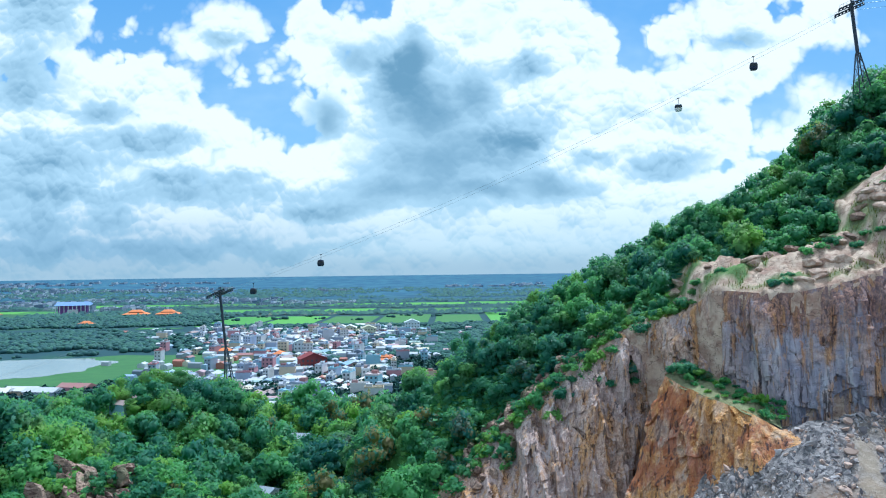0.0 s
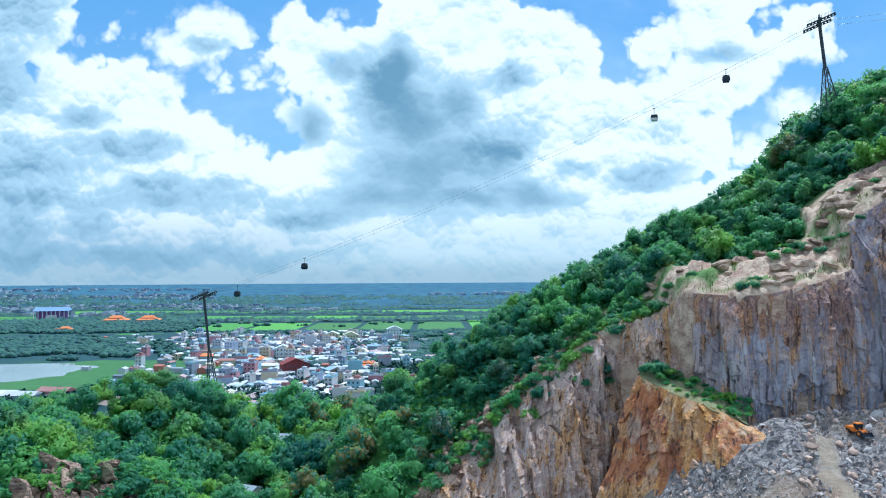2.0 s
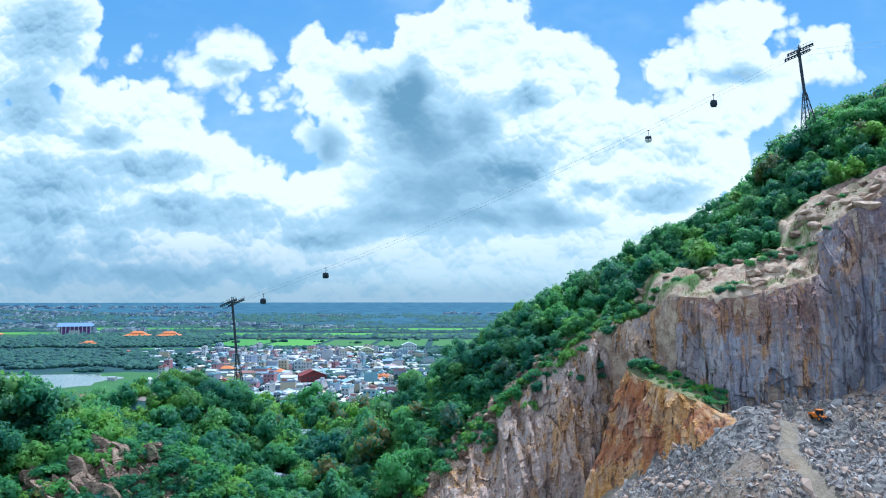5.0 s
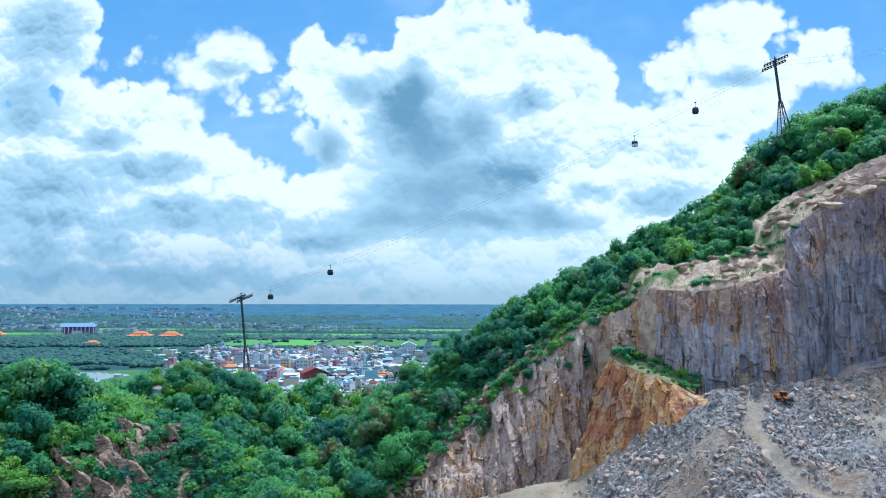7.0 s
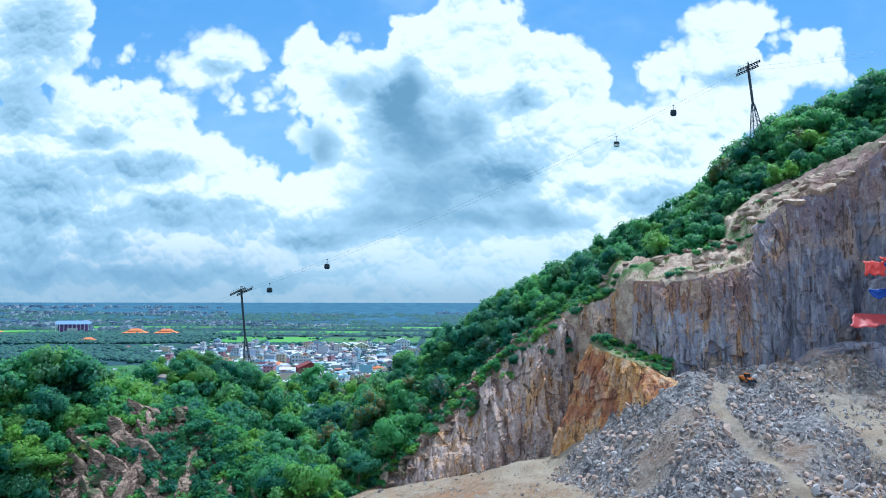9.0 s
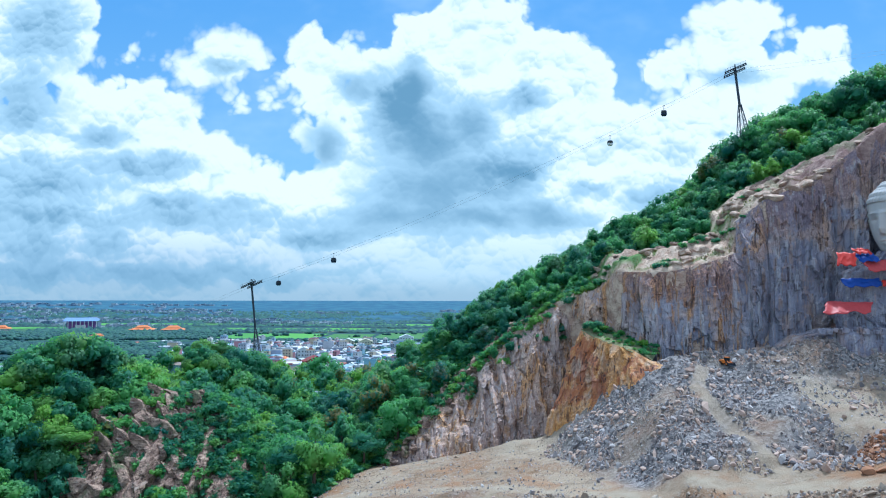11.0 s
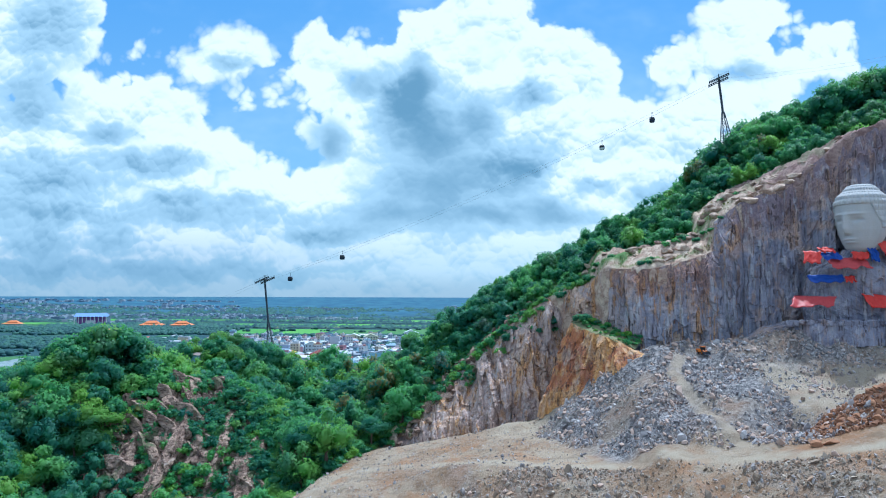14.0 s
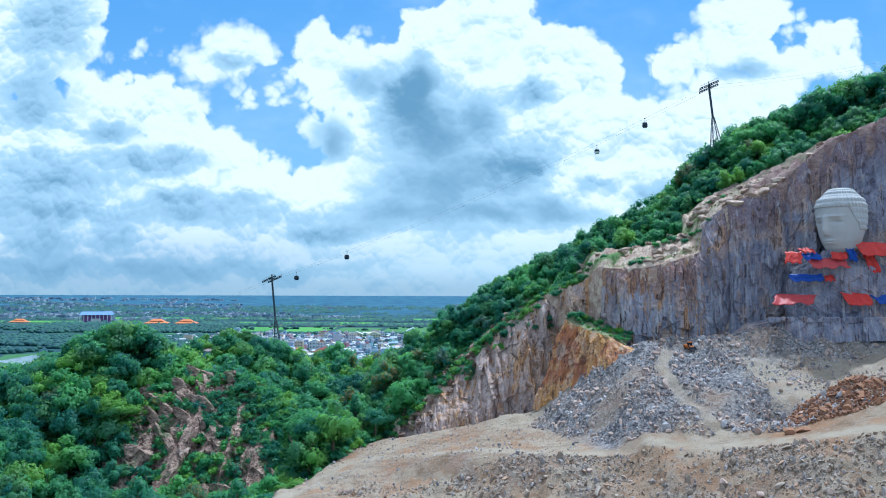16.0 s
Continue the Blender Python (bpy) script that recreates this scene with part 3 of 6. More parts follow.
# ---- the near ground: one sheet with a finer mesh in the quarry ----
xs = np.concatenate([np.arange(-420, -180, 6.0), np.arange(-180, -60, 2.5), np.arange(-60, 170, 1.1), np.arange(170, 420, 6.0)])
ys = np.concatenate([np.arange(-300, 60, 10.0), np.arange(60, 240, 1.1), np.arange(240, 340, 2.5), np.arange(340, 560, 7.0)])
gx, gy = np.meshgrid(xs, ys, indexing="ij")
gz = land(gx, gy)
edge = np.minimum(np.minimum(gx + 420, 414 - gx), np.minimum(560 - gy, gy + 300))
ledge = (gx > 42) * (gx < 175) * (1 - sstep(gy - np.interp(gx, WALL_X, BRINK_Y), np.interp(gx, [60, 100, 120, 175], [16, 18, 31, 30]), np.interp(gx, [60, 100, 120, 175], [24, 26, 38, 36]))) * (gy > np.interp(gx, WALL_X, BRINK_Y) - 1)
gz = gz + ledge * ((cells(gx / 7.0, gy / 4.0, 0 * gx, 51) - 0.5) * 2.2 + (cells(gx / 2.6, gy / 2.2, 0 * gx, 52) - 0.5) * 1.0)
gz = PLAIN - 1.5 + (gz - PLAIN + 1.5) * sstep(edge, 0, 30)
ground_near = link("ground_hill", np.stack([gx, gy, gz], -1).reshape(-1, 3).tolist(), grid_faces(len(xs), len(ys)), M_LAND, True)
tagged(ground_near, "wooded hill ground and bare quarry floor of dirt and rubble", "ground", kind="structure")
bare = sstep(pit_edge(gx, gy), -4, 2) * (gy < np.interp(gx, WALL_X, FOOT_Y) + 3)
track = np.maximum(1 - sstep(road_side(gx, gy), 1.5, 4.2), 0)
track = np.maximum(track, (1 - sstep(np.hypot(gx - 27, gy - 211), 11, 20)) * 0.9)
ROAD, MAIN_ROAD = RAMP, ROAD
track = np.maximum(track, (1 - sstep(road_side(gx, gy), 0.8, 3.2)) * 0.5)
track = np.maximum(track, 0.75 * sstep(gx, 98, 106) * sstep(gy, 140, 148) * (1 - sstep(gy, 168, 180)))
ROAD = MAIN_ROAD
heap_zone = np.clip((0.95 * (gx - 63.5) + 0.25 * (gy - 184) + 26) / 6, 0, 1) * sstep(gy, 136, 146) * bare * (0.45 + 0.55 * sstep(fbm(gx / 14, gy / 14, seed=33), 0.35, 0.6))
runs = sstep(fbm(gx / 6 + gy / 40 + 1.6 * fbm(gx / 6, gy / 6, seed=73), gy / 14, seed=71) + 0.35 * (fbm(gx / 2, gy / 2, seed=74) - 0.5), 0.46, 0.60) * np.interp(gx, [-22, 5, 45, 80, 140], [0.0, 0.8, 0.9, 0.6, 0.5]) * bare * (gy < np.interp(gx, [q[0] for q in ROAD[2:]], [q[1] for q in ROAD[2:]]) - 3)
heap_zone = np.maximum(heap_zone, runs * 0.35)
colour_layer(ground_near.data, "zone", np.stack([bare * 1.0, track * bare * (0.45 + 0.55 * sstep(fbm(gx / 3, gy / 3, seed=18), 0.35, 0.6)), heap_zone * (1 - track)], -1).reshape(-1, 3))


patch = sstep(fbm(gx / 7, gy / 5, seed=61), 0.50, 0.60)
stone = ledge * (1 - np.interp(gx, [60, 100, 112], [0.9, 0.9, 0.3]) * patch * sstep(gy - np.interp(gx, WALL_X, BRINK_Y), 2, 7))
flank = (gx > -20) * (1 - sstep(gy - np.interp(gx, WALL_X, BRINK_Y), 1, 4)) * (gy > np.interp(gx, WALL_X, FOOT_Y))
colour_layer(ground_near.data, "stone", np.repeat(np.maximum(stone, flank).reshape(-1, 1), 3, 1))


def curtain(name, base, top, nu, nv, mat, amp, seed, bulge=0.0, rise=None):
    """A rock face between a foot line and a brink line, broken into blocks, columns and ledges."""
    base, top = np.array(base, float), np.array(top, float)
    s = np.linspace(0, len(base) - 1, nu)
    k = np.arange(len(base))
    b = np.stack([np.interp(s, k, base[:, i]) for i in range(3)], -1)
    t = np.stack([np.interp(s, k, top[:, i]) for i in range(3)], -1)
    v = np.linspace(-0.06, 1.0, nv)
    # steep below, leaning back near the brink
    power = np.interp(s, k, rise) if rise else np.full(nu, 1.25)
    lean = np.clip(v, 0, 1)[None, :, None] ** power[:, None, None]
    p = b[:, None, :] * (1 - lean) + t[:, None, :] * lean
    p[..., 2] = b[:, None, 2] + (t - b)[:, None, 2] * v[None, :]
    along = np.gradient((b + t) / 2, axis=0)
    n = np.stack([along[:, 1], -along[:, 0], 0 * along[:, 0]], -1)
    n /= np.linalg.norm(n, axis=1, keepdims=True)
    run = np.concatenate([[0], np.cumsum(np.hypot(*np.diff((b + t)[:, :2] / 2, axis=0).T))])
    a, z = np.meshgrid(run, v, indexing="ij")
    z = p[..., 2]
    d = (fbm(a / 14, z / 26, seed=seed) - 0.5) * 3.4
    # upright ribs with narrow gullies between, and flat slabs that broke off at joints
    rib = np.abs(2 * fbm(a / 9 + 0.25 * fbm(a / 5, z / 12, seed=seed + 5), z / 60, seed=seed + 19, octaves=3) - 1)
    d = d + (np.minimum(rib * 2.6, 1.0) - 0.6) * 2.6
    d = d + (cells(a / 4.2, 0 * a + 7, z / 13.0, seed + 23) - 0.5) * 1.5
    d = d + (cells(a / 7.5, 0 * a, z / 24.0, seed) - 0.5) * 1.7
    d = d + (cells(a / 1.9, 0 * a + 3, z / 5.0, seed + 3) - 0.5) * 0.9
    d = d + (fbm(a / 2.2, z / 9, seed=seed + 7) - 0.5) * 1.5 + (fbm(a / 1.2, z / 1.2, seed=seed + 2, octaves=3) - 0.5) * 0.7
    fade = np.clip(np.minimum(1.0, (1.02 - v) * 6), 0.12, 1)[None, :] * np.ones_like(a)
    d = d * 1.2 * amp * fade + bulge * np.sin(np.clip(v, 0, 1) * math.pi)[None, :]
    p = p + n[:, None, :] * d[..., None]
    p[..., 2] += (fbm(a / 3, z / 4, 9.5, seed=seed + 11) - 0.5) * 1.6 * fade
    return link(name, p.reshape(-1, 3).tolist(), grid_faces(nu, nv), mat)


wall_line = [(x, fy, fz - 1) for x, fy, fz in zip(WALL_X, FOOT_Y, FOOT_Z)], [(x, y + 1.0, z + 0.3) for x, y, z in zip(WALL_X, BRINK_Y, BRINK_Z)]
RISE = [1.25, 1.4, 1.6, 1.7, 1.6, 1.5, 1.5, 1.6, 2.0, 2.6, 3.4, 4.6, 4.6, 4.6, 4.6, 4.6, 4.6, 4.6]
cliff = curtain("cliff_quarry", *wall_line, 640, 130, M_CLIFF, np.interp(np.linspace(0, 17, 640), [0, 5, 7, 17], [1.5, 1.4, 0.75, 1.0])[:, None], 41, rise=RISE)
tagged(cliff, "tall blasted granite quarry wall with rust and black water streaks", "cliff", kind="structure")

spur = new("rock_spur")
tagged(spur, "orange iron-stained granite buttress left standing before the quarry wall", "rock", kind="structure")
face = curtain("rock_face", [(44, 215, 2), (38, 209, 4), (41, 205, 5), (50, 195, 9), (60, 188, 18), (69, 190, 28), (76, 200, 31)],
               [(52, 220, 44), (50, 217, 43), (53, 213, 41), (58, 206, 39), (64, 199, 37), (69, 196, 34), (74, 203, 33)], 150, 80, M_MESA, 0.95, 77, 1.2)
face.parent = spur
cap = curtain("rock_top", [(50, 217, 42.5), (53, 213, 40.7), (58, 206, 38.7), (64, 199, 36.7), (69, 196, 34)],
              [(56, 222, 45.5), (60, 219, 43.5), (66, 213, 41), (70, 209, 38.5), (73, 206, 35)], 40, 16, M_LAND, 0.35, 5)
colour_layer(cap.data, "stone", np.full((len(cap.data.vertices), 3), 0.22))
colour_layer(cap.data, "zone", np.tile([0.35, 0, 0], (len(cap.data.vertices), 1)))
cap.parent = spur

OLD_X = [-131, -113, -95, -79, -63, -49]
OLD_FOOT = [(180, -20), (174, -25), (173, -27), (176, -27), (183, -25), (196, -20)]
OLD_BRINK = [(203, 8), (211, 13), (217, 17), (221, 15), (218, 5), (212, -8)]
old_face = curtain("cliff_old_face", [(x, y, z) for x, (y, z) in zip(OLD_X, OLD_FOOT)], [(x, y, z) for x, (y, z) in zip(OLD_X, OLD_BRINK)], 200, 90, M_OUTCROP, 1.3, 19)
tagged(old_face, "old reddish granite face, broken and half overgrown with bushes", "cliff", kind="structure")

# ---- trees ----
ball = bmesh.new()
bmesh.ops.create_icosphere(ball, subdivisions=1, radius=1)
ICO_V, ICO_F = np.array([p.co[:] for p in ball.verts]), np.array([[p.index for p in q.verts] for q in ball.faces])
ball.free()


def crown_arrays(rng, height, radius, lobes, cards, size):
    """Leaf clumps round several lobes and a dense core in each: verts, triangles, their core, its triangles, the lobes and the way each vertex faces."""
    verts, normals, cv, cf, cn = [], [], [], [], []
    centres = []
    for i in range(lobes):
        a, r = rng.uniform(0, 2 * math.pi), radius * (0.78 * math.sqrt(rng.uniform(0.05, 1)) if i else 0.0)
        z = height * (0.34 + 0.46 * rng.uniform(0, 1) * (1 - 0.45 * r / radius)) if i else height * 0.78
        centres.append((np.array([r * math.cos(a), r * math.sin(a), z]), radius * rng.uniform(0.26, 0.48)))
    middle = np.array([0, 0, height * 0.5])
    for c, r in centres:
        n = cards // lobes
        d = rng.normal(size=(n, 3))
        d[:, 2] = d[:, 2] + 0.35
        d /= np.linalg.norm(d, axis=1, keepdims=True)
        shell = r * rng.uniform(0.72, 1.25, (n, 1)) * np.array([1.0, 1.0, 0.92])
        pos = c + d * shell
        nor = d * 0.85 + np.array([0, 0, 0.25]) + rng.normal(size=(n, 3)) * 0.45
        nor /= np.linalg.norm(nor, axis=1, keepdims=True)
        t = np.cross(nor, rng.normal(size=(n, 3)))
        t /= np.linalg.norm(t, axis=1, keepdims=True)
        b = np.cross(nor, t)
        s = size * rng.uniform(0.6, 1.35, (n, 1))
        leaf = np.stack([pos - t * s, pos + t * s * 0.4 - b * s * 0.75, pos + t * s * 0.5 + b * s * 0.7], 1)
        verts.append(leaf.reshape(-1, 3))
        # a leaf is lit as a part of its lobe and of the crown
        out = pos - middle
        out = d * 0.9 + 0.45 * out / np.linalg.norm(out, axis=1, keepdims=True) + nor * 0.30 + np.array([0, 0, 0.40])
        normals.append(np.repeat(out / np.linalg.norm(out, axis=1, keepdims=True), 3, 0))
        o = ICO_V * r * 0.76 * np.array([1.0, 1.0, 0.92]) * rng.uniform(0.8, 1.1, (12, 1)) + c
        cf.append(ICO_F + 12 * len(cv))
        cv.append(o)
        cn.append(ICO_V.copy())
    verts = np.concatenate(verts)
    faces = np.arange(len(verts)).reshape(-1, 3)
    return verts, faces, np.concatenate(cv), np.concatenate(cf), centres, (np.concatenate(normals), np.concatenate(cn))


def face_ways(me, normals):
    """Shades a mesh by the given way of each vertex."""
    me.polygons.foreach_set("use_smooth", np.ones(len(me.polygons), bool))
    me.normals_split_custom_set_from_vertices(normals.astype(np.float32))


def trunk_mesh(rng, height, centres, width):
    """A tapered trunk with limbs to the lobes."""
    bm = bmesh.new()

    def limb(a, b, ra, rb, n=6):
        a, b = Vector(a), Vector(b)
        q = (b - a).to_track_quat("Z", "Y")
        rings = []
        for c, r in ((a, ra), ((a + b) / 2 + Vector(rng.normal(size=3) * 0.12), (ra + rb) / 2), (b, rb)):
            rings.append([bm.verts.new(c + q @ Vector((r * math.cos(2 * math.pi * i / n), r * math.sin(2 * math.pi * i / n), 0))) for i in range(n)])
        for u, w in zip(rings, rings[1:]):
            for i in range(n):
                bm.faces.new((u[i], u[(i + 1) % n], w[(i + 1) % n], w[i]))

    fork = (0, 0, height * 0.42)
    limb((0, 0, -1.0), fork, width, width * 0.7)
    for c, r in centres[:6]:
        limb(fork, c, width * 0.5, width * 0.12, 5)
    return bm


def part(name, bm, mat, parent, label=""):
    me = bpy.data.meshes.new(name)
    bm.to_mesh(me)
    bm.free()
    me.materials.append(mat)
    ob = new(name, me)
    ob.parent = parent
    return tagged(ob, label)


def tree_kind(seed, height, radius, lobes, cards, size, flat=1.0):
    rng = np.random.default_rng(seed)
    v, f, cv, cf, centres, ways = crown_arrays(rng, height, radius, lobes, cards, size)
    # an umbrella crown is squeezed towards its top, a slender one is drawn out
    top = height * 0.72
    v[:, 2], cv[:, 2] = top + (v[:, 2] - top) * flat, top + (cv[:, 2] - top) * flat
    centres = [(np.array([c[0], c[1], top + (c[2] - top) * flat]), q) for c, q in centres]
    tree = new("tree")
    crown = link("crown", np.concatenate([v, cv]).tolist(), f.tolist() + (cf + len(v)).tolist(), M_LEAF)
    face_ways(crown.data, np.concatenate(ways))
    crown.parent = tree
    part("trunk", trunk_mesh(rng, height, centres, 0.18 + 0.02 * height), M_BARK, tree)
    return tree


VALLEY_HOUSES = ((-73, 350, 3, 80), (-82, 360, 6, 60), (-112, 318, 3, 85), (-126, 314, 6, 70), (-121, 296, 2, 60), (-140, 252, 2, 75), (-62, 304, 3, 78), (-62, 264, 2, 65), (-128, 252, 4, 30))


def wooded(x, y):
    """1 where trees stand."""
    by, fy = np.interp(x, WALL_X, BRINK_Y), np.interp(x, WALL_X, FOOT_Y)
    hill = (x > -17) * (y > by + np.interp(x, [-17, 2, 20, 32, 45, 57, 63, 100, 110, 130, 150, 300], [3, 8, 9, 6, 4, 6, 18, 25, 30, 27, 24, 20]))
    valley = (x <= -17) * (pit_edge(x, y) < -3.5)
    rocks = (((x + 84) / 31) ** 2 + ((y - 195) / 24) ** 2) < 1
    roofs = False
    for a, b, _, _ in VALLEY_HOUSES:
        roofs = roofs | ((np.abs(x - a) < 6.5) & (y - b > -15) & (y - b < 6))
    return (hill | valley) & ~rocks & ~roofs


rng = np.random.default_rng(12)
spots = []
for (x0, x1, y0, y1, step) in ((-26, 235, 215, 302, 5.8), (-60, -20, 110, 330, 6.6), (-190, -60, 110, 272, 5.9), (-230, -60, 272, 330, 7.2), (-300, -10, 330, 440, 9.5)):
    for x in np.arange(x0, x1, step):
        for y in np.arange(y0, y1, step):
            px, py = x + rng.uniform(-0.45, 0.45) * step, y + rng.uniform(-0.45, 0.45) * step
            if wooded(px, py) and not (px < -150 - (py - 120) * 0.45):
                spots.append((px, py, step))
spots = np.array(spots)
heights = land(spots[:, 0], spots[:, 1])
KINDS = [tree_kind(100 + i, *row) for i, row in enumerate(
    ((8.5, 4.2, 12, 2200, 0.34), (10.5, 4.8, 15, 2600, 0.36), (7.0, 3.8, 10, 1700, 0.33), (12.0, 4.6, 15, 2600, 0.35), (8.0, 5.4, 16, 2600, 0.35), (9.5, 5.6, 14, 2300, 0.34, 0.55), (11.5, 3.2, 12, 2000, 0.33, 1.35)))]
order = np.argsort(spots[:, 1] + 0.4 * np.abs(spots[:, 0]) + rng.uniform(0, 25, len(spots)))
LABELS = ("dense green broadleaf tree on the wooded slope", "tall green tropical tree with a spreading crown", "small bushy green tree on the hillside",
          "high-crowned dark green tree in the woods", "low wide-crowned green tree in the woods", "flat umbrella-crowned tree standing over the canopy", "slender tall green tree in the woods")
for n, i in enumerate(order[:270]):
    x, y, step = spots[i]
    k = int(rng.integers(0, len(KINDS)))
    s = rng.uniform(0.65, 1.4) * ((0.85 + 0.3 * (x > 115) if y > 262 else 0.9) if x > -15 else 1.25)
    m = pose(x, y, heights[i] - 0.3, rng.uniform(-5, 5), rng.uniform(-5, 5), rng.uniform(0, 360)) @ Matrix.Diagonal((s, s, s * rng.uniform(0.85, 1.15), 1))
    t = copy_thing(KINDS[k], Matrix())
    t.matrix_basis = m
    tagged(t, LABELS[k], "tree", "trees of the hill and valley")
# tall trees that stand out of the canopy
for x, y, k, s in ((2, 298, 3, 1.15), (-20, 306, 1, 1.35), (-14, 303, 0, 1.2), (143, 262, 1, 1.3), (147, 259, 3, 1.2), (152, 256, 4, 1.4), (168, 252, 3, 1.6), (173, 255, 1, 1.7),
                   (178, 254, 3, 1.5), (187, 256, 1, 1.65), (136, 266, 0, 1.0), (160, 258, 0, 1.3), (196, 256, 5, 1.7), (206, 258, 3, 1.4), (214, 256, 1, 1.6), (228, 258, 0, 1.5), (118, 276, 5, 0.9),
                   (-112, 303, 1, 1.2), (-98, 306, 4, 1.4), (-124, 300, 3, 1.1), (-88, 310, 1, 1.5), (-137, 296, 5, 1.2), (-78, 314, 0, 1.6), (-106, 310, 5, 1.3), (-30, 304, 1, 1.5), (-40, 300, 4, 1.3), (-118, 308, 0, 1.2), (-93, 322, 1, 1.6), (-85, 327, 4, 1.6), (-70, 332, 3, 1.4), (-24, 300, 4, 1.7), (-14, 296, 1, 1.5), (-34, 306, 3, 1.4),
                   (-170, 286, 1, 1.3), (-160, 290, 3, 1.2), (-150, 284, 1, 1.3), (-104, 292, 4, 1.3)):
    t = copy_thing(KINDS[k], Matrix())
    t.matrix_basis = pose(x, y, float(land(x, y)) - 0.3, 2, 3, x * 37) @ Matrix.Diagonal((s, s, s * 1.05, 1))
    tagged(t, "tall dark green tree standing above the canopy", "tree", "trees of the hill and valley")
for k in KINDS:
    for o in (*k.children, k):
        bpy.data.objects.remove(o)

# the rest of the woods, past counting
protos = []
for i in range(8):
    r = np.random.default_rng(300 + i)
    v, f, cv, cf, _, ways = crown_arrays(r, r.uniform(7, 11), r.uniform(3.6, 5.0), 12, 780, 0.46)
    protos.append((v, cv, cf, ways))
V, F4, F3, T, N, nv = [], [], [], [], [], 0
for i in order[270:]:
    x, y, step = spots[i]
    v, cv, cf, (vn, cn) = protos[int(rng.integers(0, 8))]
    if y > 335:
        v, vn = v.reshape(-1, 3, 3)[::2].reshape(-1, 3), vn.reshape(-1, 3, 3)[::2].reshape(-1, 3)
    a, s = rng.uniform(0, 6.28), rng.uniform(0.6, 1.4) * (1.3 if step > 9 else 1.0) * ((0.85 + 0.35 * (x > 115) if y > 262 else 0.9) if x > -15 else 1.2)
    rot = np.array([[math.cos(a), -math.sin(a), 0], [math.sin(a), math.cos(a), 0], [0, 0, rng.uniform(0.85, 1.2)]]) * s
    both = np.concatenate([v, cv]) @ rot.T + np.array([x, y, heights[i] - 0.8])
    V.append(both)
    N.append(np.concatenate([vn, cn]) @ (rot.T / s))
    F4.append(np.arange(len(v)).reshape(-1, 3) + nv)
    F3.append(cf + nv + len(v))
    T.append(np.full(len(both), rng.uniform()))
    nv += len(both)
V, T = np.concatenate(V), np.concatenate(T)
woods = link("woods", V.tolist(), np.concatenate(F4).tolist() + np.concatenate(F3).tolist(), M_LEAF_WOOD)
face_ways(woods.data, np.concatenate(N))
colour_layer(woods.data, "tint", np.stack([T, T, T], -1))
tagged(woods, "thick green tropical forest covering the hill and the valley", "forest", kind="stuff")

# undergrowth between the trunks
r = np.random.default_rng(55)
U = []
for x0, x1, y0, y1, n in ((-26, 235, 214, 312, 5200), (-215, -20, 105, 325, 8500), (-190, -60, 120, 270, 5000), (-30, 40, 225, 285, 2600)):
    q = np.stack([r.uniform(x0, x1, n), r.uniform(y0, y1, n)], -1)
    ok = np.array([bool(wooded(a, b)) or bool(a < -14 and pit_edge(a, b) < -1.0) for a, b in q])
    U.append(q[ok])
U = np.concatenate(U)
zu = land(U[:, 0], U[:, 1])
n = len(U)
k = 6
d = r.normal(size=(n, k, 3)) * np.array([0.9, 0.9, 0.35])
c = np.concatenate([U, zu[:, None] + 0.9], 1)[:, None, :] + d
nor = r.normal(size=(n, k, 3)) * 0.4 + np.array([0, -0.2, 1.0])
nor /= np.linalg.norm(nor, axis=2, keepdims=True)
t = np.cross(nor, r.normal(size=(n, k, 3)))
t /= np.linalg.norm(t, axis=2, keepdims=True)
b = np.cross(nor, t)
sz = r.uniform(0.5, 1.25, (n, k, 1))
quad = np.stack([c - t * sz, c - b * sz * 0.7, c + t * sz, c + b * sz * 0.7], 2).reshape(-1, 3)
under = link("undergrowth", quad.tolist(), np.arange(len(quad)).reshape(-1, 4).tolist(), M_LEAF_WOOD)
tint = np.repeat(r.uniform(0, 1, n), k * 4)
colour_layer(under.data, "tint", np.stack([tint] * 3, -1))
tagged(under, "green bushes and creepers covering the forest floor", "undergrowth", kind="stuff")

# ---- the plain to the horizon ----
def plain_colour(p):
    x, y, z = ex_sep(p)
    flat = ex_vec(x, y)
    big, mid, fine = ex_noise(flat, 0.0016, 3), ex_noise(flat, 0.012, 4, 0.6), ex_noise(flat, 0.15, 4, 0.6)
    field = ex_voronoi(ex_map(flat, 0.0035, 0.0014, 1), 1.0, "F1", "Color", 0.9)
    f = ex_sep(field.s)[0]
    rice = ex_mix(f, (0.013, 0.055, 0.060), (0.038, 0.120, 0.055))
    rice = ex_mix(ex_step(f, 0.84, 0.88) * 0.6, rice, (0.22, 0.20, 0.12))
    # woods tinted blue-green, with distance haze in their base colour
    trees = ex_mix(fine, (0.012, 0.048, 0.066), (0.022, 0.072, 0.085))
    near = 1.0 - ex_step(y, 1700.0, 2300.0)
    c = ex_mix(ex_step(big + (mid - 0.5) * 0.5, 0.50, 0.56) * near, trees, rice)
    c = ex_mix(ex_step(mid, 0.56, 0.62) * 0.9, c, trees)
    # farther out the haze is painted on as a deepening blue
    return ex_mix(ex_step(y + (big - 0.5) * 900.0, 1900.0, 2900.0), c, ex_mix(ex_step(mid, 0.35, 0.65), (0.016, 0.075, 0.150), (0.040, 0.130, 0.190)))


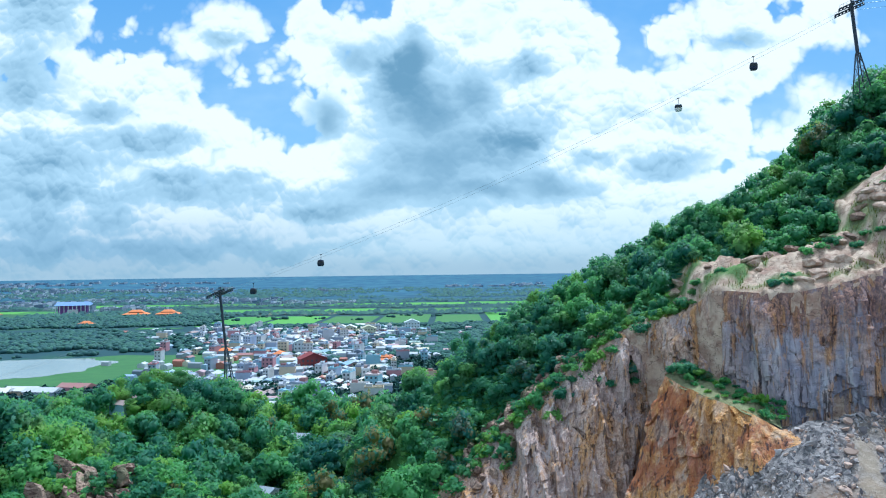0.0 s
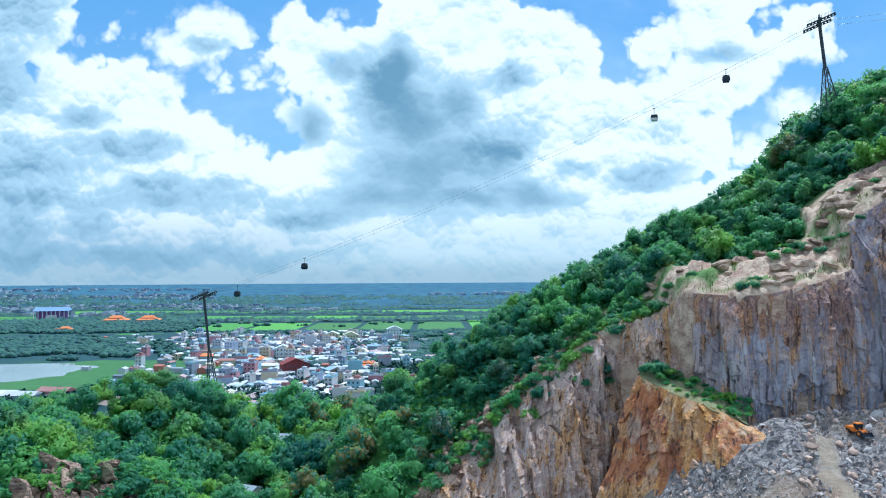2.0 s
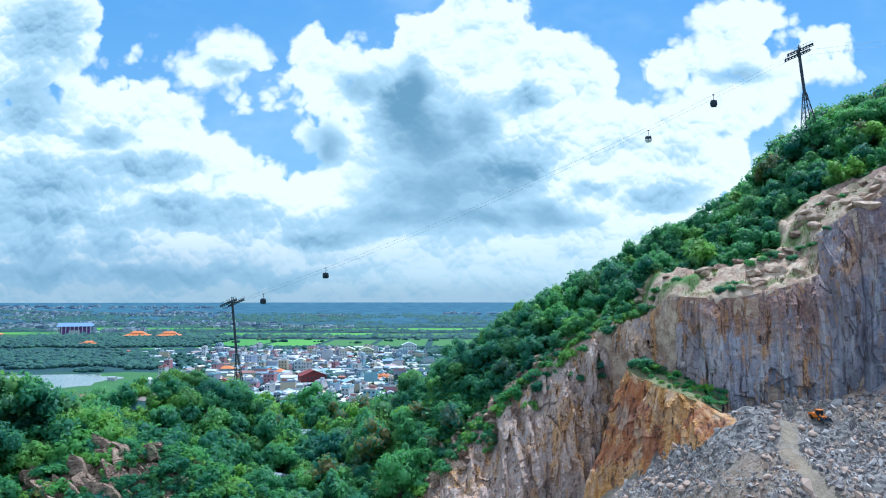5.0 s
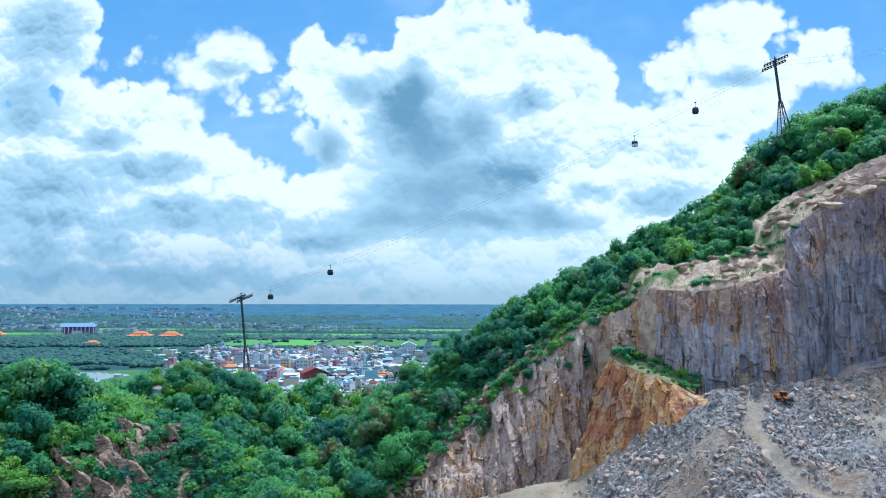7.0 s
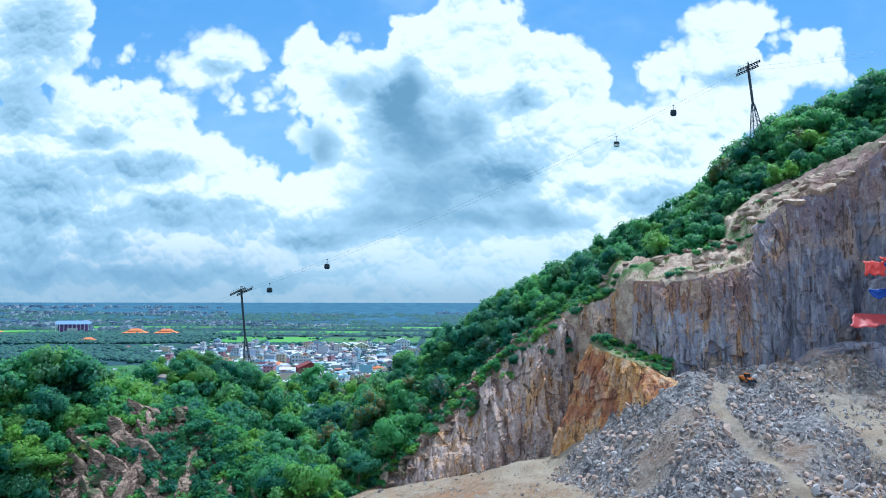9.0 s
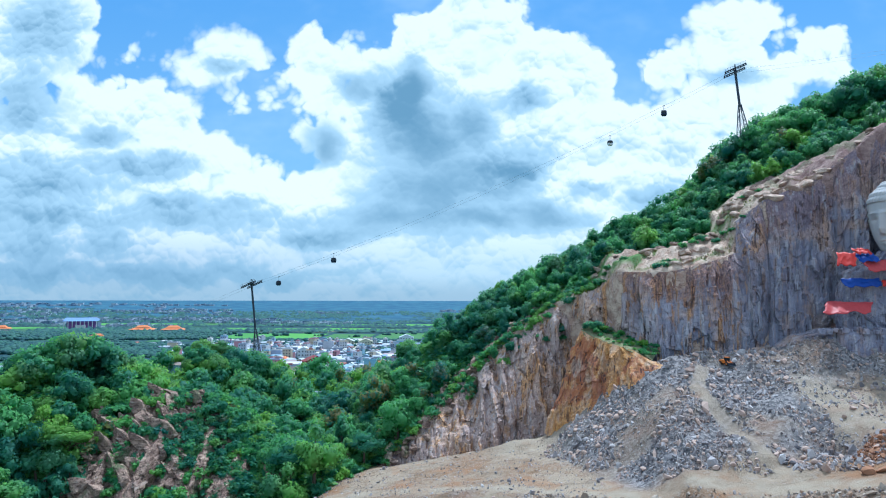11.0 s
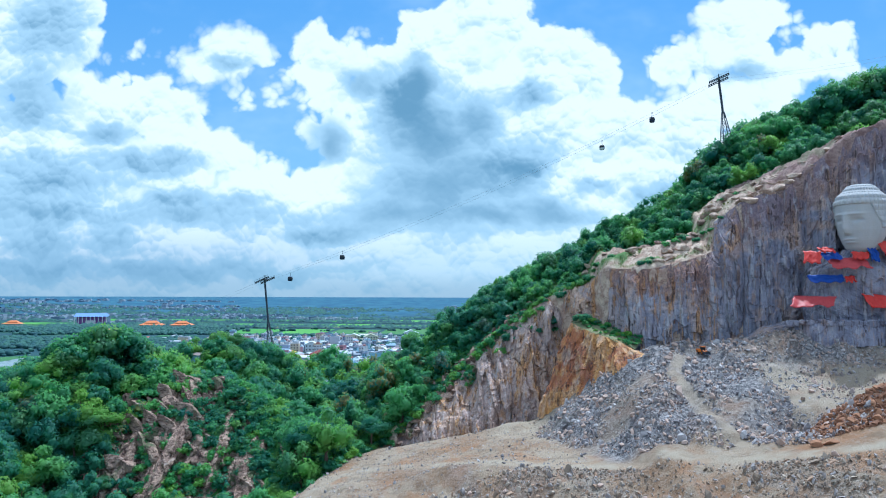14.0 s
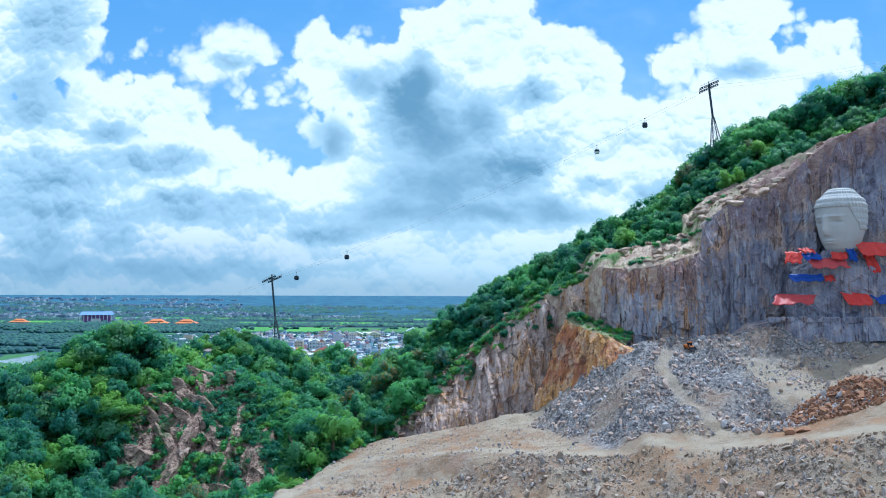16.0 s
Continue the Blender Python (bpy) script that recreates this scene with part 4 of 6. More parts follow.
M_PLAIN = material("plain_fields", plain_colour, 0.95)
radii = np.concatenate([np.arange(0, 1400, 50.0), np.arange(1400, 4950, 120.0)])
angles = np.linspace(0, 2 * math.pi, 181)
rr, aa = np.meshgrid(radii, angles, indexing="ij")
px, py = rr * np.sin(aa), rr * np.cos(aa)
# the far part is bent upward so its edge meets the camera's horizon
pz = PLAIN + 62 * sstep(rr, 1900, 4900) ** 1.0 * np.clip((rr - 1900) / 3000, 0, 1)
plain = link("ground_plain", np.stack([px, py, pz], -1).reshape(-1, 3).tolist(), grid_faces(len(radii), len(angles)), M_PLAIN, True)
tagged(plain, "green plain of rice fields and groves, bent up far out to fit the horizon", "ground", kind="structure")

# ---- rocks ----
def rock_verts(rng, flat=0.75):
    """An angular stone: a sphere of 20 triangles cut by a few planes."""
    bm = bmesh.new()
    bmesh.ops.create_icosphere(bm, subdivisions=1, radius=1)
    v = np.array([p.co[:] for p in bm.verts])
    f = np.array([[p.index for p in q.verts] for q in bm.faces])
    bm.free()
    for _ in range(8):
        n = rng.normal(size=3)
        n /= np.linalg.norm(n)
        over = np.maximum(0, v @ n - rng.uniform(0.22, 0.6))
        v = v - over[:, None] * n
    return v * np.array([1.45, rng.uniform(0.75, 1.15), flat * rng.uniform(0.6, 1.0)]), f


# pale granite whose cream tone holds the shelf's warm sunlight in the colour
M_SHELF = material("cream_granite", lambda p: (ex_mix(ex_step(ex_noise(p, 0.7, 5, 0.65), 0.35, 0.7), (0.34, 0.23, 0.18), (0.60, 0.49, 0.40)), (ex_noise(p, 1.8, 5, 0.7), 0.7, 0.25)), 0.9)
ROCKS = [rock_verts(np.random.default_rng(900 + i)) for i in range(14)]


def turn_matrix(rng):
    return np.array(Euler(rng.uniform(0, 6.28, 3).tolist()).to_matrix())


def spots_of(spot, rng, count):
    """The first places that a spot function gives."""
    P = np.zeros((0, 2))
    while len(P) < count:
        P = np.concatenate([P, np.stack(spot(rng, 4000), -1)])
    return P[:count]


def scatter(name, label, count, mat, spot, size, seed):
    """Broken rock past counting: spot(rng, n) gives places, size(rng) a radius."""
    rng = np.random.default_rng(seed)
    P = spots_of(spot, rng, count)
    P = np.column_stack([P, land(P[:, 0], P[:, 1]), [size(rng) for _ in range(count)]])
    V, F, n = [], [], 0
    for x, y, z, r in P:
        v, f = ROCKS[int(rng.integers(0, len(ROCKS)))]
        V.append((v @ turn_matrix(rng).T) * r + (x, y, z + 0.15 * r))
        F.append(f + n)
        n += len(v)
    ob = link(name, np.concatenate(V).tolist(), np.concatenate(F).tolist(), mat)
    return tagged(ob, label, "rubble", kind="stuff")


def heap_spot(rng, n):
    x, y, k, q = rng.uniform(32, 172, n), rng.uniform(126, 200, n), rng.uniform(0, 1, n), rng.uniform(0, 1, n)
    side = 27 + 0.95 * (x - 63.5) + 0.25 * (y - 184) + (fbm(x / 7, y / 7, seed=39) - 0.5) * 14
    ok = (y <= np.interp(x, WALL_X, FOOT_Y) + 1) & (side >= np.interp(x, [20, 60, 170], [2, 7, 14])) & (y >= np.interp(x, [32, 60, 100, 172], [150, 140, 126, 100]))
    ok &= np.min([np.hypot(x - a, y - b) for a, b in RAMP_FINE], axis=0) >= 2.2
    ok &= ~((x > 104) & (y > 143) & (y < 178) & (k > 0.25)) & (q <= 0.35 + 2.8 * (fbm(x / 11, y / 11, seed=33) - 0.38))
    return x[ok], y[ok]


RAMP_FINE = [(a + (c - a) * t / 8, b + (d - b) * t / 8) for (a, b), (c, d) in zip(RAMP, RAMP[1:]) for t in range(8)]
scatter("rubble_heap", "heap of broken grey granite blocks below the quarry wall", 16500, M_RUBBLE, heap_spot, lambda r: 0.17 + 0.23 * r.exponential(), 1)


def slope_spot(rng, n):
    x, y, q = rng.uniform(-30, 140, n), rng.uniform(70, 150, n), rng.uniform(0, 1, n)
    ry = np.interp(x, [p[0] for p in ROAD[2:]], [p[1] for p in ROAD[2:]])
    ok = (y < ry - 3.5) & (y > ry - 42) & (q < 0.22 + 4.0 * np.maximum(0, fbm(x / 6 + y / 40 + 1.6 * fbm(x / 6, y / 6, seed=73), y / 14, seed=71) - 0.45))
    return x[ok], y[ok]


scatter("loose_stones", "brown and grey stones strewn over the slope below the haul road", 13000, M_SCREE, slope_spot, lambda r: 0.11 + 0.21 * r.exponential(), 2)


def orange_spot(rng, n):
    a, q = rng.uniform(0, 6.28, n), np.sqrt(rng.uniform(0, 1, n))
    return 115 + 17 * q * np.cos(a), 132.5 + 8.5 * q * np.sin(a)


scatter("orange_rubble", "heap of fresh orange broken rock beside the haul road", 3000, M_ORANGE_ROCK, orange_spot, lambda r: 0.18 + 0.26 * r.exponential(), 3)


def floor_spot(rng, n):
    x, y, q = rng.uniform(-50, 45, n), rng.uniform(140, 213, n), rng.uniform(0, 1, n)
    e = pit_edge(x, y)
    ok = (e > -1) & (q < 0.3 + (e < 3))
    return x[ok], y[ok]


scatter("floor_stones", "small stones scattered over the quarry floor", 2800, M_RUBBLE, floor_spot, lambda r: 0.10 + 0.14 * r.exponential(), 4)


def rock_object(name, seed, mat, subdiv=2, rough=0.16, cut=(0.35, 0.75)):
    rng = np.random.default_rng(seed)
    bm = bmesh.new()
    bmesh.ops.create_icosphere(bm, subdivisions=subdiv, radius=1)
    v = np.array([p.co[:] for p in bm.verts])
    for _ in range(9):
        n = rng.normal(size=3)
        n /= np.linalg.norm(n)
        over = np.maximum(0, v @ n - rng.uniform(*cut))
        v = v - over[:, None] * n
    v = v + (np.stack([fbm(v[:, 0] * 2 + k, v[:, 1] * 2, v[:, 2] * 2, seed=seed + k) for k in range(3)], -1) - 0.5) * rough
    for p, q in zip(bm.verts, v):
        p.co = q
    me = bpy.data.meshes.new(name)
    bm.to_mesh(me)
    bm.free()
    me.materials.append(mat)
    return me


GREY = [rock_object("boulder", 40 + i, M_RUBBLE) for i in range(5)]
RED = [rock_object("rock_slab", 60 + i, M_OUTCROP) for i in range(6)]
ROUND = [rock_object("round_boulder", 50 + i, M_OUTCROP, 3, 0.10, (0.62, 0.95)) for i in range(3)]
OCHRE = [rock_object("orange_boulder", 80 + i, M_ORANGE_ROCK) for i in range(3)]
rng = np.random.default_rng(77)


def put_rock(me, x, y, sx, sy, sz, rx, ry, rz, label, category, group, sink=0.3, z=None):
    ob = new(me.name.split(".")[0], me)
    h = float(land(x, y)) if z is None else z
    ob.matrix_basis = pose(x, y, h + sz * (0.5 - sink), rx, ry, rz) @ Matrix.Diagonal((sx, sy, sz, 1))
    return tagged(ob, label, category, group)


for n, p in enumerate(spots_of(heap_spot, rng, 240)):
    s = rng.uniform(0.45, 1.3)
    put_rock(GREY[n % 5], *p, s * 1.2, s, s * 0.8, *rng.uniform(-30, 30, 2), rng.uniform(0, 360), "large grey granite block lying in the rubble heap", "boulder", "granite blocks of the rubble heap")
for n, p in enumerate(spots_of(slope_spot, rng, 34)):
    s = rng.uniform(0.6, 1.5)
    put_rock(GREY[n % 5], *p, s * 1.2, s, s * 0.8, *rng.uniform(-30, 30, 2), rng.uniform(0, 360), "grey boulder half sunk in the brown dirt slope", "boulder", "boulders below the haul road")
for i, p in enumerate(spots_of(orange_spot, rng, 30)):
    s = rng.uniform(0.8, 1.6)
    put_rock(OCHRE[i % 3], *p, s * 1.2, s, s * 0.8, *rng.uniform(-30, 30, 2), rng.uniform(0, 360), "rusty orange block in the orange rubble heap", "boulder", "orange blocks by the haul road")
for x, y, s in ((95.5, 123.5, 1.7), (99, 122.5, 1.9), (97.5, 125.5, 1.2)):
    put_rock(OCHRE[int(s * 10) % 3], x, y, s * 1.2, s, s * 0.8, 10, 5, s * 90, "large pale orange boulder at the foot of the orange heap", "boulder", "orange blocks by the haul road")
def old_z(x, y):
    """Height on the old rock face."""
    fy, fz = np.interp(x, OLD_X, [q[0] for q in OLD_FOOT]), np.interp(x, OLD_X, [q[1] for q in OLD_FOOT])
    by, bz = np.interp(x, OLD_X, [q[0] for q in OLD_BRINK]), np.interp(x, OLD_X, [q[1] for q in OLD_BRINK])
    return float(fz + (bz - fz) * np.clip((y - fy) / (by - fy), 0, 1))


# the old rock face below the knoll: tilted slabs and blocks
for i in range(230):
    x, y = rng.uniform(-125, -53), rng.uniform(175, 222)
    while fbm(x / 13, y / 11, seed=83) > 0.53:
        x, y = rng.uniform(-125, -53), rng.uniform(175, 222)
    s = 1.4 + 1.2 * rng.exponential()
    s = min(s, 4.6)
    put_rock(RED[i % 6], x, y, s * rng.uniform(1.0, 1.7), s * rng.uniform(0.6, 1.0), s * rng.uniform(0.5, 0.9), rng.uniform(-30, 10), rng.uniform(30, 62), rng.uniform(-30, 30),
             "weathered reddish granite slab jutting from the overgrown slope", "rock", "slabs of the old rock face", z=old_z(x, y) + 2.2)
for x, y, s in ((-94, 217, 3.0), (-90.5, 218, 2.4), (-98, 216, 2.2), (-87, 216, 2.6), (-92, 214, 1.8), (-79, 220, 2.4), (-75, 218, 1.9), (-96, 219, 2.0)):
    put_rock(ROUND[int(s * 7) % 3], x, y, s * 1.1, s * 0.9, s * 1.1, 8, 12, s * 77, "big rounded brown boulder among the treetops", "boulder", "brown boulders of the knoll", -0.2)
# rocky flank where the quarry wall meets the woods
for i in range(110):
    x = rng.uniform(-20, 24)
    y = np.interp(x, WALL_X, BRINK_Y) + rng.uniform(-9, 9)
    s = rng.uniform(0.8, 2.4)
    put_rock(RED[i % 6], x, y, s * 1.3, s * 0.8, s * 0.8, rng.uniform(-30, 30), rng.uniform(-40, 10), rng.uniform(0, 360), "reddish broken rock on the flank of the quarry wall", "rock", "rocks of the wall's flank", z=0.2 + float(np.interp(y - np.interp(x, WALL_X, FOOT_Y), [0, float(np.interp(x, WALL_X, BRINK_Y) - np.interp(x, WALL_X, FOOT_Y))], [np.interp(x, WALL_X, FOOT_Z), np.interp(x, WALL_X, BRINK_Z)])))
for i in range(80):
    x = rng.uniform(-16, 40)
    s = rng.uniform(0.9, 2.6)
    put_rock(RED[i % 6], x, np.interp(x, WALL_X, BRINK_Y) + rng.uniform(1, 10), s, s * 0.8, s * 1.1, rng.uniform(-20, 20), rng.uniform(-30, 30), rng.uniform(0, 360), "dark reddish crag between the trees behind the brink", "rock", "crags behind the brink", 0.2)
for x, y, s in ((82, 228, 3.0), (79, 229, 1.6), (88, 227, 2.6), (96, 224, 2.6), (100, 222, 2.0), (104, 226, 2.8), (72, 231, 1.8), (118, 228, 2.4), (125, 226, 2.2), (66, 230, 1.5)):
    put_rock(RED[int(s * 10) % 6], x, y, s * 1.3, s, s * 0.7, 12, -10, s * 50, "pale pinkish granite boulder on the rock shelf", "boulder", "boulders of the rock shelf", 0.25)

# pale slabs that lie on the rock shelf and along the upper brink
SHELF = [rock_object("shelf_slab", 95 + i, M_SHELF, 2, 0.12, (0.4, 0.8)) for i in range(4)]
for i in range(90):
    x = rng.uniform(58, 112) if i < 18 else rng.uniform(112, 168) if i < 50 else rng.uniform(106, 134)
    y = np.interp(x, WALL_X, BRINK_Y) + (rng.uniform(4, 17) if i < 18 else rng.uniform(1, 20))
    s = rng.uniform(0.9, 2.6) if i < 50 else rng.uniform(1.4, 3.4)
    put_rock(SHELF[i % 4], x, y, s * 1.5, s, s * 0.65, rng.uniform(-6, 18), rng.uniform(-14, 8), rng.uniform(0, 360), "flat pale granite slab on the rock shelf, sunlit cream in its colour", "rock", "slabs of the rock shelf", 0.55 if i < 18 else 0.8)

# ---- shrubs and grass of the ledges ----
def shrub_kind(seed):
    r = np.random.default_rng(seed)
    v, f, cv, cf, _, ways = crown_arrays(r, 1.6, 1.5, 8, 380, 0.25)
    me = bpy.data.meshes.new("shrub")
    me.from_pydata(np.concatenate([v, cv * [1, 1, 0.9]]).tolist(), [], f.tolist() + (cf + len(v)).tolist())
    me.materials.append(M_LEAF)
    face_ways(me, np.concatenate(ways))
    return me


SHRUBS = [shrub_kind(500 + i) for i in range(4)]
BUSHES = []


def bush_patch(x, y, s, z, tint=None):
    """Keeps a bush for the joined scrub."""
    r = np.random.default_rng(7000 + len(BUSHES))
    v, f, cv, cf, _, _ = crown_arrays(r, 1.6, 1.5, 7, 200, 0.30)
    both = np.concatenate([v, cv])
    a = r.uniform(0, 6.28)
    rot = np.array([[math.cos(a), -math.sin(a), 0], [math.sin(a), math.cos(a), 0], [0, 0, r.uniform(0.7, 1.1)]]) * s
    BUSHES.append((both @ rot.T + (x, y, z - 0.5 * s), np.concatenate([f, cf + len(v)]), r.uniform() if tint is None else tint))


def put_shrub(x, y, s, z=None, label="round green shrub growing on the rock ledge", group="shrubs of the ledges"):
    ob = new("shrub", SHRUBS[int(rng.integers(0, 4))])
    h = float(land(x, y)) if z is None else z
    ob.matrix_basis = pose(x, y, h - 0.5 * s, 0, 0, rng.uniform(0, 360)) @ Matrix.Diagonal((s, s, s * rng.uniform(0.8, 1.1), 1))
    return tagged(ob, label, "shrub", group)


for x, y, s in ((79, 214, 1.7), (76.5, 215, 1.3), (81, 216, 1.2), (104, 216, 1.0), (99, 218, 1.3), (95, 222, 1.5), (107, 214, 0.9), (92, 221, 1.2), (88, 222, 1.2), (103, 221, 1.1), (68, 226, 1.2), (63, 229, 1.6), (60, 231, 1.8), (57, 231, 1.5), (112, 226, 1.1), (117, 224, 1.0)):
    put_shrub(x, y, s)
for x, y, z, s in ((53.5, 217.5, 44, 1.8), (56, 217, 44, 1.5), (58, 216, 43.6, 1.2), (60, 215, 43, 1.0), (63, 212, 42, 0.9), (66, 210, 40, 0.9), (68, 208, 38.5, 1.2), (70, 207, 37.5, 1.0), (61, 210, 41, 0.8), (55, 214, 42.5, 0.9), (64, 208, 39, 0.7)):
    put_shrub(x, y, s, z, "green shrub on the grassy top of the rock buttress", "shrubs of the buttress")
for i in range(60):
    x = rng.uniform(-10, 58)
    put_shrub(x, np.interp(x, WALL_X, BRINK_Y) + rng.uniform(1, 9), rng.uniform(0.8, 1.8), None, "light green shrub along the brink of the quarry wall", "shrubs of the brink")
for i in range(430):
    x, y = rng.uniform(-131, -47), rng.uniform(174, 228)
    while fbm(x / 13, y / 11, seed=83) < 0.46 + (y < 195) * 0.05:
        x, y = rng.uniform(-131, -47), rng.uniform(174, 228)
    bush_patch(x, y, rng.uniform(1.0, 2.6), old_z(x, y) + 1.8)
for i in range(190):
    x, y = rng.uniform(-128, -50), rng.uniform(196, 224)
    bush_patch(x, y, rng.uniform(0.8, 2.2), old_z(x, y) + 2.0)
for i in range(40):
    y = rng.uniform(100, 222)
    x = np.interp(y, [60, 110, 142, 188, 226], [-82, -70, -55, -41, -22]) + rng.uniform(-9, -2)
    put_shrub(x, y, rng.uniform(0.8, 1.8), None, "green shrub on the rim of the quarry floor", "shrubs of the rim")
for i in range(90):
    x = rng.uniform(6, 62)
    y = np.interp(x, WALL_X, BRINK_Y) + rng.uniform(0.5, 6)
    bush_patch(x, y, rng.uniform(0.5, 1.3), float(land(x, y)) + 0.3, rng.uniform(0.85, 1.0))
for i in range(60):
    x = rng.uniform(-16, 50)
    f, b = np.interp(x, WALL_X, FOOT_Y), np.interp(x, WALL_X, BRINK_Y)
    t = 1 - abs(rng.normal(0, 0.15))
    bush_patch(x, f + (b - f) * t, rng.uniform(0.8, 2.2), float(np.interp(x, WALL_X, FOOT_Z) + (np.interp(x, WALL_X, BRINK_Z) - np.interp(x, WALL_X, FOOT_Z)) * t) + 0.8)
k = 0
while k < 150:
    x, y = rng.uniform(-75, -12), rng.uniform(110, 246)
    if -11 < pit_edge(x, y) < 0.5 or (x > -22 and y > 224 and y < np.interp(x, WALL_X, BRINK_Y) + 8):
        bush_patch(x, y, rng.uniform(1.2, 2.8), float(land(x, y)) + 0.4)
        k += 1
# low scrub on the grassy top of the buttress
for i in range(46):
    a, b = rng.uniform(0, 1), rng.uniform(0.05, 0.95)
    x, y, z = np.interp(a, [0, 0.3, 0.6, 1], [50, 56, 64, 70]), np.interp(a, [0, 0.3, 0.6, 1], [217, 210, 200, 196]), np.interp(a, [0, 0.3, 0.6, 1], [43, 40, 37, 34.5])
    bush_patch(x + 6 * b, y + 8 * b, rng.uniform(0.35, 0.9) * (1.7 if b > 0.7 and a < 0.7 else 1.0), z + 2.6 * b + 0.2)
V, F, T, n = [], [], [], 0
for v, f, tint in BUSHES:
    V.append(v), F.append(f + n), T.append(np.full(len(v), tint))
    n += len(v)
T = np.concatenate(T)
scrub = link("scrub", np.concatenate(V).tolist(), np.concatenate(F).tolist(), M_LEAF_WOOD)
colour_layer(scrub.data, "tint", np.stack([T, T, T], -1))
tagged(scrub, "green scrub growing over the old rock face and the wall's flank", "scrub", kind="stuff")
# dry grass on the shelves
V, F = [], []
for i in range(5200):
    if i < 1500:
        x, y = rng.uniform(60, 112), 0
        y = np.interp(x, WALL_X, BRINK_Y) + rng.uniform(2, 22)
        if fbm(x / 7, y / 5, seed=61) < 0.5:
            continue
    elif i < 3900:
        x = rng.uniform(-12, 60)
        y = np.interp(x, WALL_X, BRINK_Y) + rng.uniform(0.5, 8)
    else:
        x, y = rng.uniform(-100, 50), rng.uniform(214, 250)
        if not wooded(x, y):
            continue
    z, a, h = float(land(x, y)), rng.uniform(0, 6.28), rng.uniform(0.5, 1.3)
    dx, dy, k = math.cos(a) * 0.14, math.sin(a) * 0.14, len(V)
    V += [(x - dx, y - dy, z - 0.1), (x + dx, y + dy, z - 0.1), (x + rng.uniform(-0.4, 0.4), y + rng.uniform(-0.4, 0.4), z + h)]
    F.append((k, k + 1, k + 2))
tagged(link("grass", V, F, M_GRASS), "dry yellow-green grass tufts on the rock shelves", "grass", kind="stuff")

# ---- cableway ----
M_STEEL = material("dark_painted_steel", lambda p: ex_mix(ex_noise(p, 1.5, 4), (0.025, 0.035, 0.055), (0.07, 0.085, 0.11)), 0.5, 0.3)
M_GALV = material("galvanised_steel", lambda p: ex_mix(ex_noise(p, 2.0, 4), (0.10, 0.12, 0.15), (0.22, 0.24, 0.27)), 0.5, 0.5)
M_CABIN = material("dark_blue_cabin_paint", lambda p: ex_mix(ex_noise(p, 3.0, 3), (0.015, 0.025, 0.055), (0.03, 0.045, 0.09)), 0.3)
M_CABIN_WHITE = material("white_cabin_paint", lambda p: ex_mix(ex_noise(p, 3.0, 3), (0.55, 0.58, 0.60), (0.75, 0.77, 0.78)), 0.3)
M_GLASS = material("tinted_glass", lambda p: (0.02, 0.03, 0.04), 0.08)


M_ROPE = material("greased_wire_rope", lambda p: ex_mix(ex_noise(p, 2.0, 2), (0.26, 0.30, 0.35), (0.38, 0.43, 0.49)), 0.5, 0.4)


def bar(bm, a, b, r, n=6):
    """A round bar from a to b."""
    a, b = Vector(a), Vector(b)
    q = (b - a).to_track_quat("Z", "Y")
    rings = [[bm.verts.new(c + q @ Vector((r * math.cos(2 * math.pi * i / n), r * math.sin(2 * math.pi * i / n), 0))) for i in range(n)] for c in (a, b)]
    for i in range(n):
        bm.faces.new((rings[0][i], rings[0][(i + 1) % n], rings[1][(i + 1) % n], rings[1][i]))
    bm.faces.new(rings[0][::-1]), bm.faces.new(rings[1])


def block(bm, x0, y0, z0, x1, y1, z1, bevel=0.0):
    made = bmesh.ops.create_cube(bm, size=1, matrix=Matrix.Translation(((x0 + x1) / 2, (y0 + y1) / 2, (z0 + z1) / 2)) @ Matrix.Diagonal((x1 - x0, y1 - y0, z1 - z0, 1)))
    if bevel:
        bmesh.ops.bevel(bm, geom=list({e for v in made["verts"] for e in v.link_edges}), offset=bevel, segments=2, affect="EDGES")


ROPE_A, ROPE_B = Vector((-100, 340, 61.5)), Vector((128, 269, 153.5))
ROPE = (ROPE_B - ROPE_A).normalized()
CROSS = Vector((-ROPE.y, ROPE.x, 0)).normalized()      # level, across the ropes


